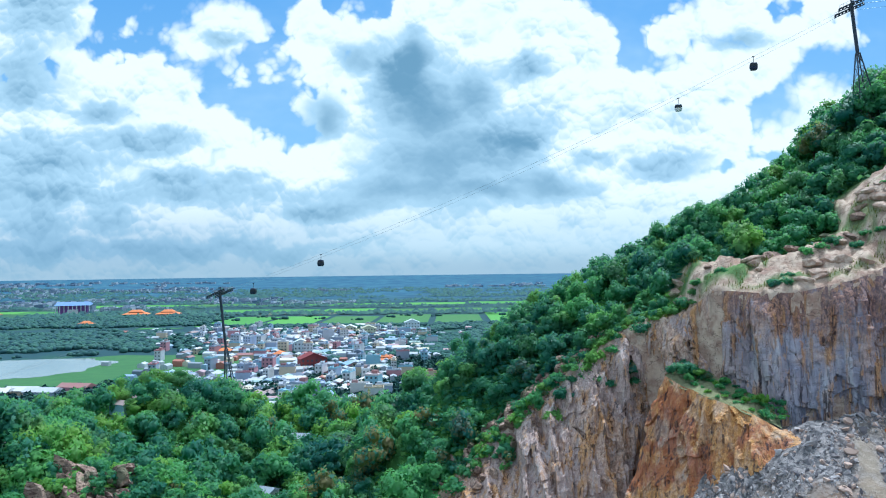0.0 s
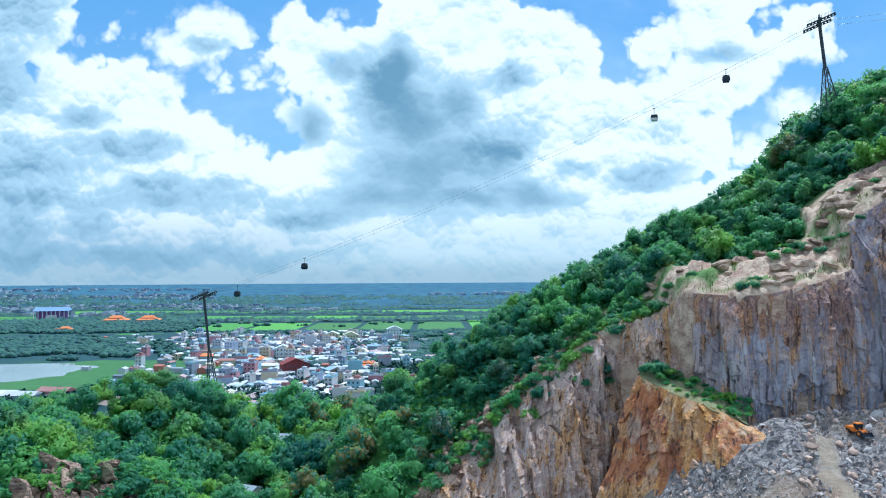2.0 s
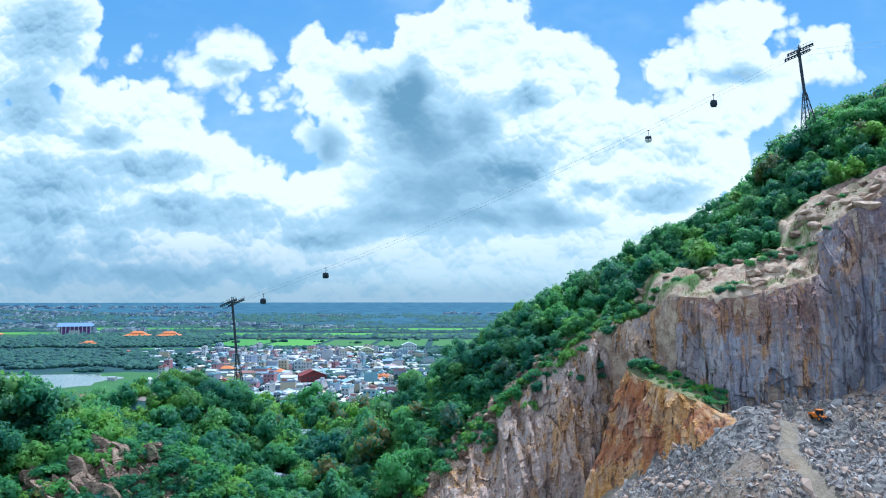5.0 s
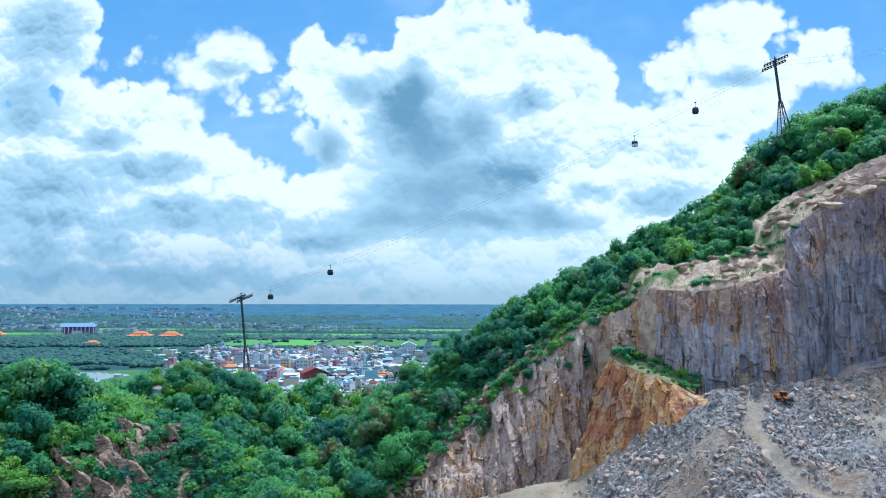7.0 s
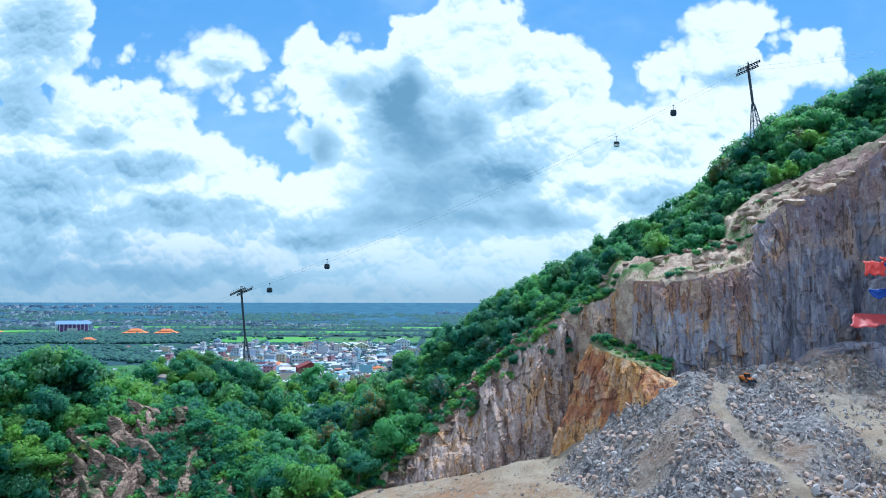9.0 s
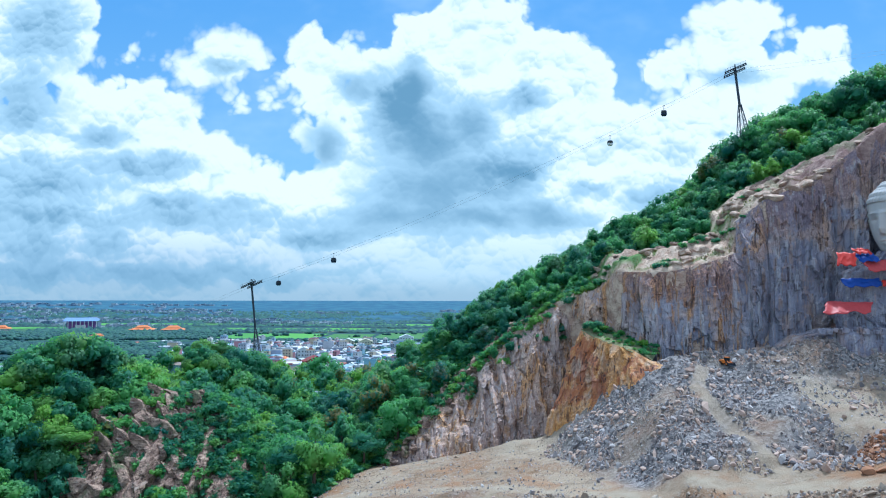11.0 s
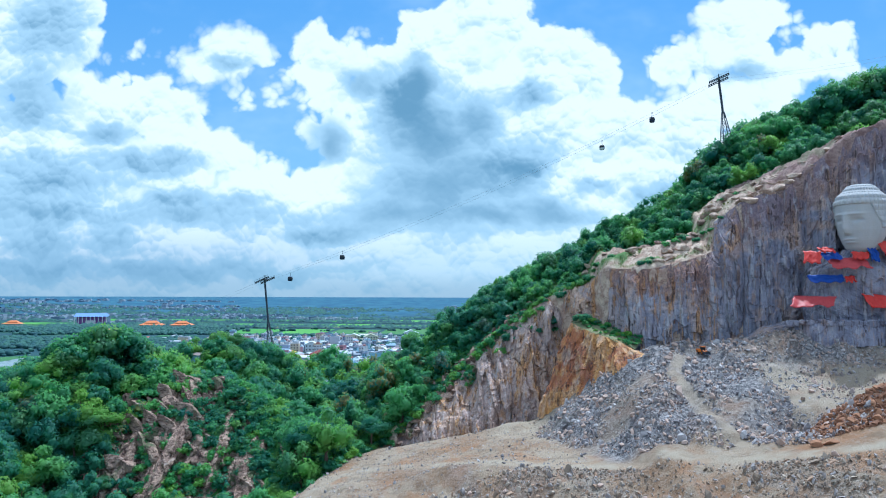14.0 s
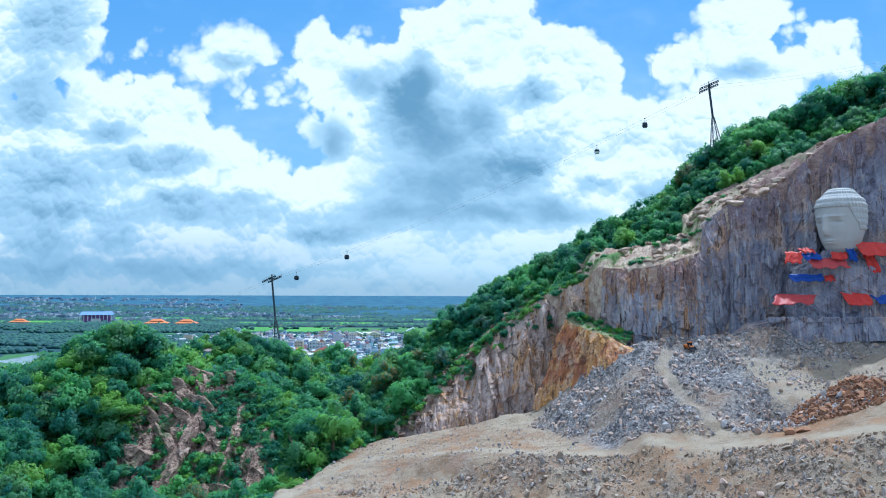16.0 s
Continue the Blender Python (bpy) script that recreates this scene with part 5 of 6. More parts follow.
def cable_tower(top, base, label):
    """A steel mast on four splayed lattice legs, with a cross arm, two sheave trains and a walkway."""
    tower = new("cable_tower")
    tower.matrix_basis = Matrix.Translation(base)
    tagged(tower, label, "cable tower", "towers of the cableway")
    t = Vector(top) - Vector(base)
    knee = t * 0.60
    bm = bmesh.new()
    bar(bm, knee, t, 0.55, 10)
    part("mast", bm, M_STEEL, tower)
    feet = [Vector((sx * 3.6, sy * 3.6, -2)) for sx, sy in ((1, 1), (-1, 1), (-1, -1), (1, -1))]
    heads = [knee + Vector((sx * 0.45, sy * 0.45, 0.4)) for sx, sy in ((1, 1), (-1, 1), (-1, -1), (1, -1))]
    for f, h in zip(feet, heads):
        bm = bmesh.new()
        bar(bm, f, h, 0.20)
        part("leg", bm, M_STEEL, tower)
    for i in range(4):
        bm = bmesh.new()
        f0, h0, f1, h1 = feet[i], heads[i], feet[(i + 1) % 4], heads[(i + 1) % 4]
        for k in range(6):
            a, b = k / 6, (k + 1) / 6
            bar(bm, f0.lerp(h0, a), f1.lerp(h1, b), 0.08, 4), bar(bm, f1.lerp(h1, a), f0.lerp(h0, b), 0.08, 4), bar(bm, f0.lerp(h0, b), f1.lerp(h1, b), 0.08, 4)
        part("lattice", bm, M_GALV, tower)
    bm = bmesh.new()
    bar(bm, t - CROSS * 3.4, t + CROSS * 3.4, 0.42, 8)
    bar(bm, t - CROSS * 3.0 + Vector((0, 0, 0.9)), t + CROSS * 3.0 + Vector((0, 0, 0.9)), 0.10, 4)
    part("cross_arm", bm, M_STEEL, tower)
    for side in (-1, 1):
        c = t + CROSS * side * 3.0
        bm = bmesh.new()
        bar(bm, c - ROPE * 4.6, c + ROPE * 4.6, 0.26, 6)
        bar(bm, c - ROPE * 4.8 - Vector((0, 0, 0.75)), c + ROPE * 4.8 - Vector((0, 0, 0.75)), 0.16, 6)
        for k in range(-4, 5):
            bar(bm, c + ROPE * k * 1.1 - CROSS * 0.12 - Vector((0, 0, 0.3)), c + ROPE * k * 1.1 + CROSS * 0.12 - Vector((0, 0, 0.3)), 0.34, 10)
        part("sheave_train", bm, M_STEEL, tower)
        bm = bmesh.new()
        for k in range(-4, 5):
            p = c + ROPE * k * 1.1 + CROSS * side * 0.7
            bar(bm, p, p + Vector((0, 0, 1.0)), 0.05, 4)
        bar(bm, c - ROPE * 4.4 + CROSS * side * 0.7 + Vector((0, 0, 1.0)), c + ROPE * 4.4 + CROSS * side * 0.7 + Vector((0, 0, 1.0)), 0.05, 4)
        part("walkway_rail", bm, M_GALV, tower)
    bm = bmesh.new()
    bar(bm, t + CROSS * 0.6, t + CROSS * 0.5 + Vector((0, 0, 2.4)), 0.16), bar(bm, t - CROSS * 0.6, t - CROSS * 0.5 + Vector((0, 0, 2.4)), 0.16)
    bar(bm, t - CROSS * 0.9 + Vector((0, 0, 2.3)), t + CROSS * 0.9 + Vector((0, 0, 2.3)), 0.14)
    part("lifting_frame", bm, M_STEEL, tower)
    return tower


cable_tower(ROPE_B, (132.5, 270, float(land(132.5, 270))), "dark steel cableway tower on lattice legs above the treetops")
cable_tower(ROPE_A, (-94, 341, float(land(-94, 341))), "dark steel cableway tower rising from the woods below the hill")


def rope_point(s, side, sag=5.0):
    return ROPE_A.lerp(ROPE_B, s) + CROSS * side * 3.0 + Vector((0, 0, -0.6 - sag * 4 * s * (1 - s)))


for side in (-1, 1):
    cu = bpy.data.curves.new("cable", "CURVE")
    cu.dimensions, cu.bevel_depth, cu.bevel_resolution = "3D", 0.035, 1
    pts = [rope_point(i / 24, side) for i in range(25)]
    end = ROPE_B + CROSS * side * 3.0 + Vector((0, 0, -0.6))
    pts += [end + Vector((170 * k / 8, -8 * k / 8, 30 * k / 8 - 4 * 4 * k / 8 * (1 - k / 8))) for k in range(1, 9)]
    low = ROPE_A + CROSS * side * 3.0 + Vector((0, 0, -0.6))
    pts = [low + Vector((-200 * k / 8, 75 * k / 8, -58 * k / 8 - 5 * 4 * k / 8 * (1 - k / 8))) for k in range(8, 0, -1)] + pts
    sp = cu.splines.new("POLY")
    sp.points.add(len(pts) - 1)
    for q, p in zip(sp.points, pts):
        q.co = (*p, 1)
    cu.materials.append(M_ROPE)
    ob = new("cable", cu)
    tagged(ob, "thin steel haul rope sagging between the cableway towers", "cable", "haul ropes of the cableway")


def gondola(s, side, mat, label):
    """A rounded cabin with window bands on a bent hanger."""
    g = new("gondola")
    g.matrix_basis = Matrix.Translation(rope_point(s, side)) @ pose(0, 0, 0, 0, 0, math.degrees(math.atan2(ROPE.y, ROPE.x)))
    tagged(g, label, "gondola", "cabins of the cableway")

    def ring_body(levels, mat_, name, n=16):
        bm = bmesh.new()
        rows = []
        for z, rx, ry in levels:
            rows.append([bm.verts.new((math.copysign(abs(math.cos(a)) ** 0.6, math.cos(a)) * rx, math.copysign(abs(math.sin(a)) ** 0.6, math.sin(a)) * ry, z)) for a in (2 * math.pi * i / n for i in range(n))])
        for u, w in zip(rows, rows[1:]):
            for i in range(n):
                bm.faces.new((u[i], u[(i + 1) % n], w[(i + 1) % n], w[i]))
        bm.faces.new(rows[0][::-1]), bm.faces.new(rows[-1])
        return part(name, bm, mat_, g)

    ring_body([(-4.6, 0.7, 0.6), (-4.5, 1.0, 0.9), (-4.0, 1.25, 1.05), (-3.5, 1.32, 1.1)], mat, "body")
    ring_body([(-3.5, 1.30, 1.08), (-2.9, 1.28, 1.06), (-2.45, 1.12, 0.95)], M_GLASS, "window_band")
    ring_body([(-2.45, 1.16, 0.98), (-2.2, 1.05, 0.9), (-2.05, 0.75, 0.65), (-2.0, 0.3, 0.3)], mat, "roof")
    bm = bmesh.new()
    bar(bm, (0, 0, -2.05), (0, 0.25, -1.2), 0.09), bar(bm, (0, 0.25, -1.2), (0, 0.1, -0.1), 0.09)
    part("hanger", bm, M_STEEL, g)
    bm = bmesh.new()
    block(bm, -0.4, -0.15, -0.15, 0.4, 0.2, 0.15, 0.04)
    part("grip", bm, M_STEEL, g)


gondola(0.205, -1, M_CABIN, "dark blue cable car cabin hanging over the valley")
gondola(0.775, 1, M_CABIN_WHITE, "white cable car cabin with dark windows on the rope")
gondola(0.875, -1, M_CABIN, "dark cable car cabin hanging below the upper tower")
gondola(0.06, 1, M_CABIN, "dark cable car cabin near the lower tower")

# ---- carved figure, tarpaulins and machine before the wall ----
M_CARVED = material("pale_carved_granite", lambda p: (ex_mix(ex_noise(p, 0.8, 5, 0.65), ex_mix(ex_noise(ex_map(p, 0.5, 0.5, 0.06), 1.0, 4), (0.38, 0.40, 0.45), (0.58, 0.59, 0.61)), (0.46, 0.44, 0.43)), (ex_noise(p, 2.0, 4), 0.4, 0.2)), 0.85)


def carved_figure():
    """A huge head in half relief with rows of curls and a top knot, over a torso that is still rough: one plain mesh."""
    nu, nv = 220, 170
    u, v = np.meshgrid(np.linspace(0, 2 * math.pi, nu), np.linspace(0, 1, nv), indexing="ij")
    z = 12.6 * (1 - 2 * v)                               # crown to chin
    h = (z + 12.6) / 25.2
    width = 0.80 * np.interp(h, [0, 0.01, 0.04, 0.10, 0.20, 0.34, 0.50, 0.66, 0.74, 0.82, 0.87, 0.895, 0.93, 0.97, 0.99, 1.0], [0.2, 2.6, 4.6, 6.4, 7.9, 9.1, 9.8, 10.0, 9.8, 8.8, 7.4, 6.2, 5.9, 4.6, 2.8, 0.2])
    depth = width * 1.08
    side = np.clip((np.sin(u) + 0.55) / 0.4, 0, 1)       # 0 on the face, 1 past the temples
    line = 0.69 - 0.33 * side
    hair = sstep(h, line, line + 0.012)
    curls = hair * (0.35 + 0.42 * np.abs(np.sin(u * 20)) ** 0.7 * np.abs(np.sin(h * 23.6 * 1.55)) ** 0.7)
    x, y = np.cos(u) * (width + curls), np.sin(u) * (depth + curls)
    face = (y < 0) * (1 - hair)
    y = y - np.exp(-(x / 1.1) ** 2) * face * np.interp(h, [0.27, 0.30, 0.36, 0.55, 0.60], [0, 1.7, 2.2, 0.8, 0])
    eye = np.exp(-((np.abs(x) - 3.4) / 1.6) ** 2) * np.exp(-((h - 0.48) / 0.03) ** 2) * face
    brow = np.exp(-((np.abs(x) - 3.4) / 2.4) ** 2) * np.exp(-((h - 0.56) / 0.02) ** 2) * face
    lips = np.exp(-(x / 2.0) ** 2) * (np.exp(-((h - 0.215) / 0.018) ** 2) + np.exp(-((h - 0.175) / 0.018) ** 2)) * face
    y = y + eye * 1.0 - brow * 0.6 - lips * 0.7
    ears = np.exp(-((h - 0.36) / 0.17) ** 4) * np.exp(-((np.abs(np.cos(u)) - 0.98) / 0.06) ** 2)
    x = x + np.sign(x) * ears * 0.8
    c, q = math.cos(radians(-56)), math.sin(radians(-56))    # the head looks aside
    head = np.stack([x * c - y * q, x * q + y * c, z], -1).reshape(-1, 3)
    # the torso: broad rough shoulders that merge into the wall
    mu, mv = 90, 60
    a, t = np.meshgrid(np.linspace(math.pi, 2 * math.pi, mu), np.linspace(0, 1, mv), indexing="ij")
    tz = -10.5 - 27 * t
    tw = np.interp(t, [0, 0.10, 0.25, 0.5, 1.0], [6.0, 8.5, 17.0, 19.0, 19.5])
    td = np.interp(t, [0, 0.10, 0.25, 0.6, 1.0], [5.0, 5.5, 6.5, 6.0, 6.5])
    rough = (cells(a * 6, 0 * a, tz / 3.0, 12) - 0.5) * 0.9 + (fbm(a * 9, tz / 2.0, seed=13) - 0.5) * 1.2
    torso = np.stack([np.cos(a) * (tw + rough), np.sin(a) * (td + rough) + 1.5, tz], -1).reshape(-1, 3)
    faces = grid_faces(nu, nv) + [[i + len(head) for i in f] for f in grid_faces(mu, mv)]
    ob = link("carved_figure", np.concatenate([head, torso]).tolist(), faces, M_CARVED)
    ob.data.materials.append(M_CLIFF)
    slots = np.zeros(len(faces), np.int32)
    slots[(nu - 1) * (nv - 1):] = 1
    ob.data.polygons.foreach_set("material_index", slots)
    ob.matrix_basis = pose(148.5, 193.0, 80.0, 0, 0, -8)
    return tagged(ob, "giant pale stone head and torso carved from the quarry wall", "statue")


carved_figure()
M_RED = material("red_tarpaulin", lambda p: ex_mix(ex_noise(p, 0.9, 4), (0.42, 0.018, 0.018), (0.64, 0.060, 0.045)), 0.5)
M_BLUE = material("blue_tarpaulin", lambda p: ex_mix(ex_noise(p, 0.9, 4), (0.008, 0.035, 0.24), (0.02, 0.08, 0.40)), 0.5)
M_FADED = material("faded_red_tarpaulin", lambda p: ex_mix(ex_noise(p, 0.9, 4), (0.34, 0.035, 0.045), (0.52, 0.080, 0.085)), 0.5)


def tarpaulin(x0, x1, z0, z1, y, out, mat, label, slant=0.0, seed=0):
    """A sheet hung from its upper edge and held out at its lower one, sagging in folds."""
    nu, nv = 26, 10
    u, v = np.meshgrid(np.linspace(0, 1, nu), np.linspace(0, 1, nv), indexing="ij")
    r = np.random.default_rng(seed)
    fold = np.sin(u * r.uniform(9, 16) + r.uniform(0, 6) + 3 * fbm(u * 3, v * 4, seed=seed + 3)) * 0.22 + (fbm(u * 5, v * 3, seed=seed) - 0.5) * 1.3
    x = x0 + (x1 - x0) * (u + slant * (v - 0.5)) + (fbm(v * 4, u * 3, 3.3, seed=seed) - 0.5) * 1.8
    z = z1 + (z0 - z1) * v + (fbm(u * 4, v, 8.1, seed=seed + 9) - 0.5) * 1.4 * v - 0.5 * np.sin(u * math.pi * 3) ** 2 * v + fold * 0.6
    yy = y - out * v + fold
    ob = link("tarpaulin", np.stack([x, yy, z], -1).reshape(-1, 3).tolist(), grid_faces(nu, nv), mat, True)
    so = ob.modifiers.new("cloth", "SOLIDIFY")
    so.thickness = 0.05
    return tagged(ob, label, "tarpaulin", "tarpaulins below the carved head")


for i, (a, b, top, bottom, out, mat, label, slant) in enumerate((
        (124.8, 131.0, 68.7, 64.4, 3.0, M_RED, "crumpled red tarpaulin hung on the quarry wall", -0.3),
        (130.8, 135.5, 69.9, 68.5, 1.5, M_RED, "small red tarpaulin under the carved chin", 0.2),
        (131.6, 137.9, 68.3, 65.8, 2.0, M_BLUE, "blue tarpaulin spread over the carved chest", 0.1),
        (133.6, 147.0, 66.4, 63.1, 3.0, M_FADED, "long faded red tarpaulin over the scaffold", 0.1),
        (141.6, 147.2, 68.5, 66.0, 2.0, M_RED, "red tarpaulin below the carved head", -0.2),
        (147.4, 150.6, 70.7, 65.4, 2.0, M_BLUE, "bunched blue tarpaulin on the carved shoulder", 0.3),
        (151.0, 165.2, 72.1, 67.6, 3.5, M_RED, "large bright red tarpaulin over the carved shoulder", 0.1),
        (154.3, 158.6, 67.6, 61.5, 1.5, M_RED, "red tarpaulin strip hanging down the wall", 0.4),
        (126.9, 139.0, 60.5, 58.4, 1.2, M_BLUE, "narrow blue tarpaulin stretched along the carved chest", 0.0),
        (139.2, 142.7, 60.1, 58.4, 1.6, M_RED, "small red tarpaulin patch on the blue one", 0.0),
        (120.1, 134.9, 53.1, 49.8, 4.5, M_FADED, "pale red tarpaulin awning at the foot of the wall", -0.25),
        (145.3, 154.3, 53.9, 49.4, 4.5, M_RED, "bright red tarpaulin awning at the foot of the wall", 0.0),
        (156.4, 166.2, 53.3, 50.2, 3.5, M_BLUE, "blue tarpaulin awning at the foot of the wall", 0.2))):
    tarpaulin(a, b, bottom, top, 188.5, out, mat, label, slant, 30 + i)

terrace = new("terrace")
tagged(terrace, "rough stone terrace with a dark retaining face below the carving", "terrace", kind="structure")
rng = np.random.default_rng(5)
for i in range(25):
    x = 119 + i * 2.2 + rng.uniform(-0.7, 0.7)
    bm = bmesh.new()
    bmesh.ops.create_icosphere(bm, subdivisions=2, radius=1)
    for q in bm.verts:
        q.co = Vector(np.clip(np.array(q.co[:]) * 1.45 + rng.normal(size=3) * 0.05, -1, 1))
    ob = part("stone_block", bm, M_CLIFF, terrace)
    k = rng.uniform(0.6, 1.3)
    ob.matrix_basis = pose(x, 186.5 - 0.04 * (x - 106) + rng.uniform(-1.0, 1.0), 44.2 + rng.uniform(-0.4, 0.2), rng.uniform(-8, 8), rng.uniform(-8, 8), rng.uniform(-30, 30)) @ Matrix.Diagonal((1.3 * k, 1.5, 1.1 * k, 1))
# stands for a dark shadow band; the rock colour here has shade painted in
wall_face = curtain("retaining_wall", [(109, 198, 34), (113, 190, 35), (125, 183, 36), (145, 182, 37), (180, 180, 39)], [(109, 200, 36), (114, 193, 41.5), (125, 185, 44), (145, 184, 44.5), (180, 182, 45)], 150, 24, M_CLIFF, 0.30, 63)
wall_face.parent = terrace
tagged(wall_face, "dark streaked retaining face, shade put into its rock colour")
wall_top = curtain("terrace_top", [(109, 200, 36), (114, 193, 41.5), (125, 185, 44), (145, 184, 44.5), (180, 182, 45)], [(110, 204, 37), (115, 203, 42), (125, 201, 44.5), (145, 199, 45), (180, 194, 46)], 60, 12, M_CLIFF, 0.12, 64)
wall_top.parent = terrace

M_LOADER = material("orange_machine_paint", lambda p: ex_mix(ex_noise(p, 1.2, 4), (0.58, 0.15, 0.02), (0.72, 0.24, 0.04)), 0.45)
M_TYRE = material("tyre_rubber", lambda p: ex_mix(ex_noise(p, 4.0, 4), (0.015, 0.015, 0.016), (0.05, 0.045, 0.04)), 0.85)


def loader(x, y, turn):
    m = new("wheel_loader")
    m.matrix_basis = pose(x, y, float(land(x, y)) + 0.05, 0, 0, turn) @ Matrix.Diagonal((0.85, 0.85, 0.85, 1))
    tagged(m, "orange wheel loader with a dark bucket parked on the rubble bench", "wheel loader")
    bm = bmesh.new()
    block(bm, -1.15, 0.2, 0.9, 1.15, 3.4, 2.1, 0.12)
    part("engine_hood", bm, M_LOADER, m)
    bm = bmesh.new()
    block(bm, -0.95, -1.9, 0.8, 0.95, 0.2, 1.5, 0.1)
    part("front_frame", bm, M_LOADER, m)
    bm = bmesh.new()
    block(bm, -0.8, -0.7, 1.5, 0.8, 0.9, 3.0, 0.1)
    cab = part("cab", bm, M_GLASS, m)
    bm = bmesh.new()
    block(bm, -0.95, -0.85, 3.0, 0.95, 1.05, 3.25, 0.08)
    part("roof", bm, M_LOADER, cab)
    for sx in (-1, 1):
        for sy in (-1.5, 2.3):
            bm = bmesh.new()
            bmesh.ops.create_cone(bm, cap_ends=True, segments=18, radius1=0.78, radius2=0.78, depth=0.55, matrix=Matrix.Translation((sx * 1.15, sy, 0.78)) @ Matrix.Rotation(math.pi / 2, 4, "Y"))
            wheel = part("wheel", bm, M_TYRE, m)
            bm = bmesh.new()
            bmesh.ops.create_cone(bm, cap_ends=True, segments=14, radius1=0.36, radius2=0.36, depth=0.6, matrix=Matrix.Translation((sx * 1.15, sy, 0.78)) @ Matrix.Rotation(math.pi / 2, 4, "Y"))
            part("rim", bm, M_LOADER, wheel)
        bm = bmesh.new()
        bar(bm, (sx * 0.6, -0.8, 1.9), (sx * 0.6, -2.7, 0.9), 0.16)
        part("lift_arm", bm, M_LOADER, m)
    bm = bmesh.new()
    prof = [(-2.7, 1.3), (-2.6, 0.5), (-2.9, 0.15), (-3.7, 0.12)]
    for a, b in zip(prof, prof[1:]):
        q = [bm.verts.new(p) for p in ((-1.4, *a), (1.4, *a), (1.4, *b), (-1.4, *b))]
        bm.faces.new(q)
    for sx in (-1.4, 1.4):
        bm.faces.new([bm.verts.new((sx, *p)) for p in prof])
    b = part("bucket", bm, M_STEEL, m)
    so = b.modifiers.new("plate", "SOLIDIFY")
    so.thickness = 0.06


loader(91.0, 190.0, 12)

# ---- town, halls, pond and groves of the plain ----
def paint_choice(name, colours, rough=0.8):
    """Painted walls or roofs: each house draws its own colour, with stains."""
    def build(p):
        r = ex_random()
        c = ex_mix(0.0, colours[0], colours[0])
        for i, col in enumerate(colours[1:], 1):
            c = ex_mix(ex_step(r, i / len(colours) - 0.002, i / len(colours) + 0.002), c, col)
        return ex_mix(ex_step(ex_noise(p, 0.25, 4, 0.65), 0.45, 0.8) * 0.35, c, (0.22, 0.21, 0.20))
    return material(name, build, rough)


M_WALLS = paint_choice("painted_house_wall", ((0.50, 0.53, 0.60), (0.36, 0.43, 0.58), (0.55, 0.47, 0.36), (0.58, 0.60, 0.64), (0.28, 0.48, 0.60), (0.42, 0.22, 0.26), (0.60, 0.60, 0.62), (0.28, 0.33, 0.44)))
M_ROOFS = paint_choice("sheet_roof", ((0.42, 0.46, 0.52), (0.55, 0.57, 0.60), (0.26, 0.31, 0.38), (0.30, 0.15, 0.15), (0.44, 0.48, 0.54), (0.22, 0.34, 0.46), (0.60, 0.60, 0.60), (0.30, 0.24, 0.24)), 0.5)
M_TILE = material("orange_tiles", lambda p: ex_mix(ex_noise(p, 0.6, 4), (0.55, 0.15, 0.05), (0.72, 0.28, 0.12)), 0.7)
M_PANE = material("dark_window", lambda p: ex_mix(ex_noise(p, 0.3, 2), (0.03, 0.04, 0.06), (0.08, 0.10, 0.13)), 0.15)


def house_kind(kind, w, d, h, floors):
    house = new("house")
    bm = bmesh.new()
    block(bm, -w / 2, -d / 2, -1.5, w / 2, d / 2, h)
    part("wall", bm, M_WALLS, house)
    bm = bmesh.new()
    if kind == "flat":
        block(bm, -w / 2 - 0.2, -d / 2 - 0.2, h, w / 2 + 0.2, d / 2 + 0.2, h + 0.25)
        for x0, y0, x1, y1 in ((-w / 2, -d / 2, w / 2, -d / 2 + 0.2), (-w / 2, d / 2 - 0.2, w / 2, d / 2), (-w / 2, -d / 2 + 0.2, -w / 2 + 0.2, d / 2 - 0.2), (w / 2 - 0.2, -d / 2 + 0.2, w / 2, d / 2 - 0.2)):
            block(bm, x0, y0, h + 0.25, x1, y1, h + 1.1)
        part("roof", bm, M_WALLS, house)
        bm = bmesh.new()
        block(bm, -w * 0.2, d * 0.1, h + 0.25, w * 0.25, d * 0.42, h + 2.6, 0.05)
        part("stair_head", bm, M_ROOFS, house)
    else:
        e, top = 0.7, h + w * (0.22 if kind == "gable" else 0.28)
        rim = [bm.verts.new(p) for p in ((-w / 2 - e, -d / 2 - e, h), (w / 2 + e, -d / 2 - e, h), (w / 2 + e, d / 2 + e, h), (-w / 2 - e, d / 2 + e, h))]
        inset = 0 if kind == "gable" else w * 0.42
        a, b = bm.verts.new((0, -d / 2 - e + inset, top)), bm.verts.new((0, d / 2 + e - inset, top))
        for f in ((rim[0], rim[1], a), (rim[1], rim[2], b, a), (rim[2], rim[3], b), (rim[3], rim[0], a, b), rim[::-1]):
            bm.faces.new(f)
        part("roof", bm, M_TILE if kind == "hip" else M_ROOFS, house)
    cols = max(2, int(w / 3.2))
    for k in range(floors):
        for c in range(cols):
            x, z = -w / 2 + (c + 0.5) * w / cols, h * (k + 0.5) / floors
            bm = bmesh.new()
            block(bm, x - 0.65, -d / 2 - 0.06, z - 0.7, x + 0.65, -d / 2 + 0.1, z + 0.7)
            part("window", bm, M_PANE, house)
    return house


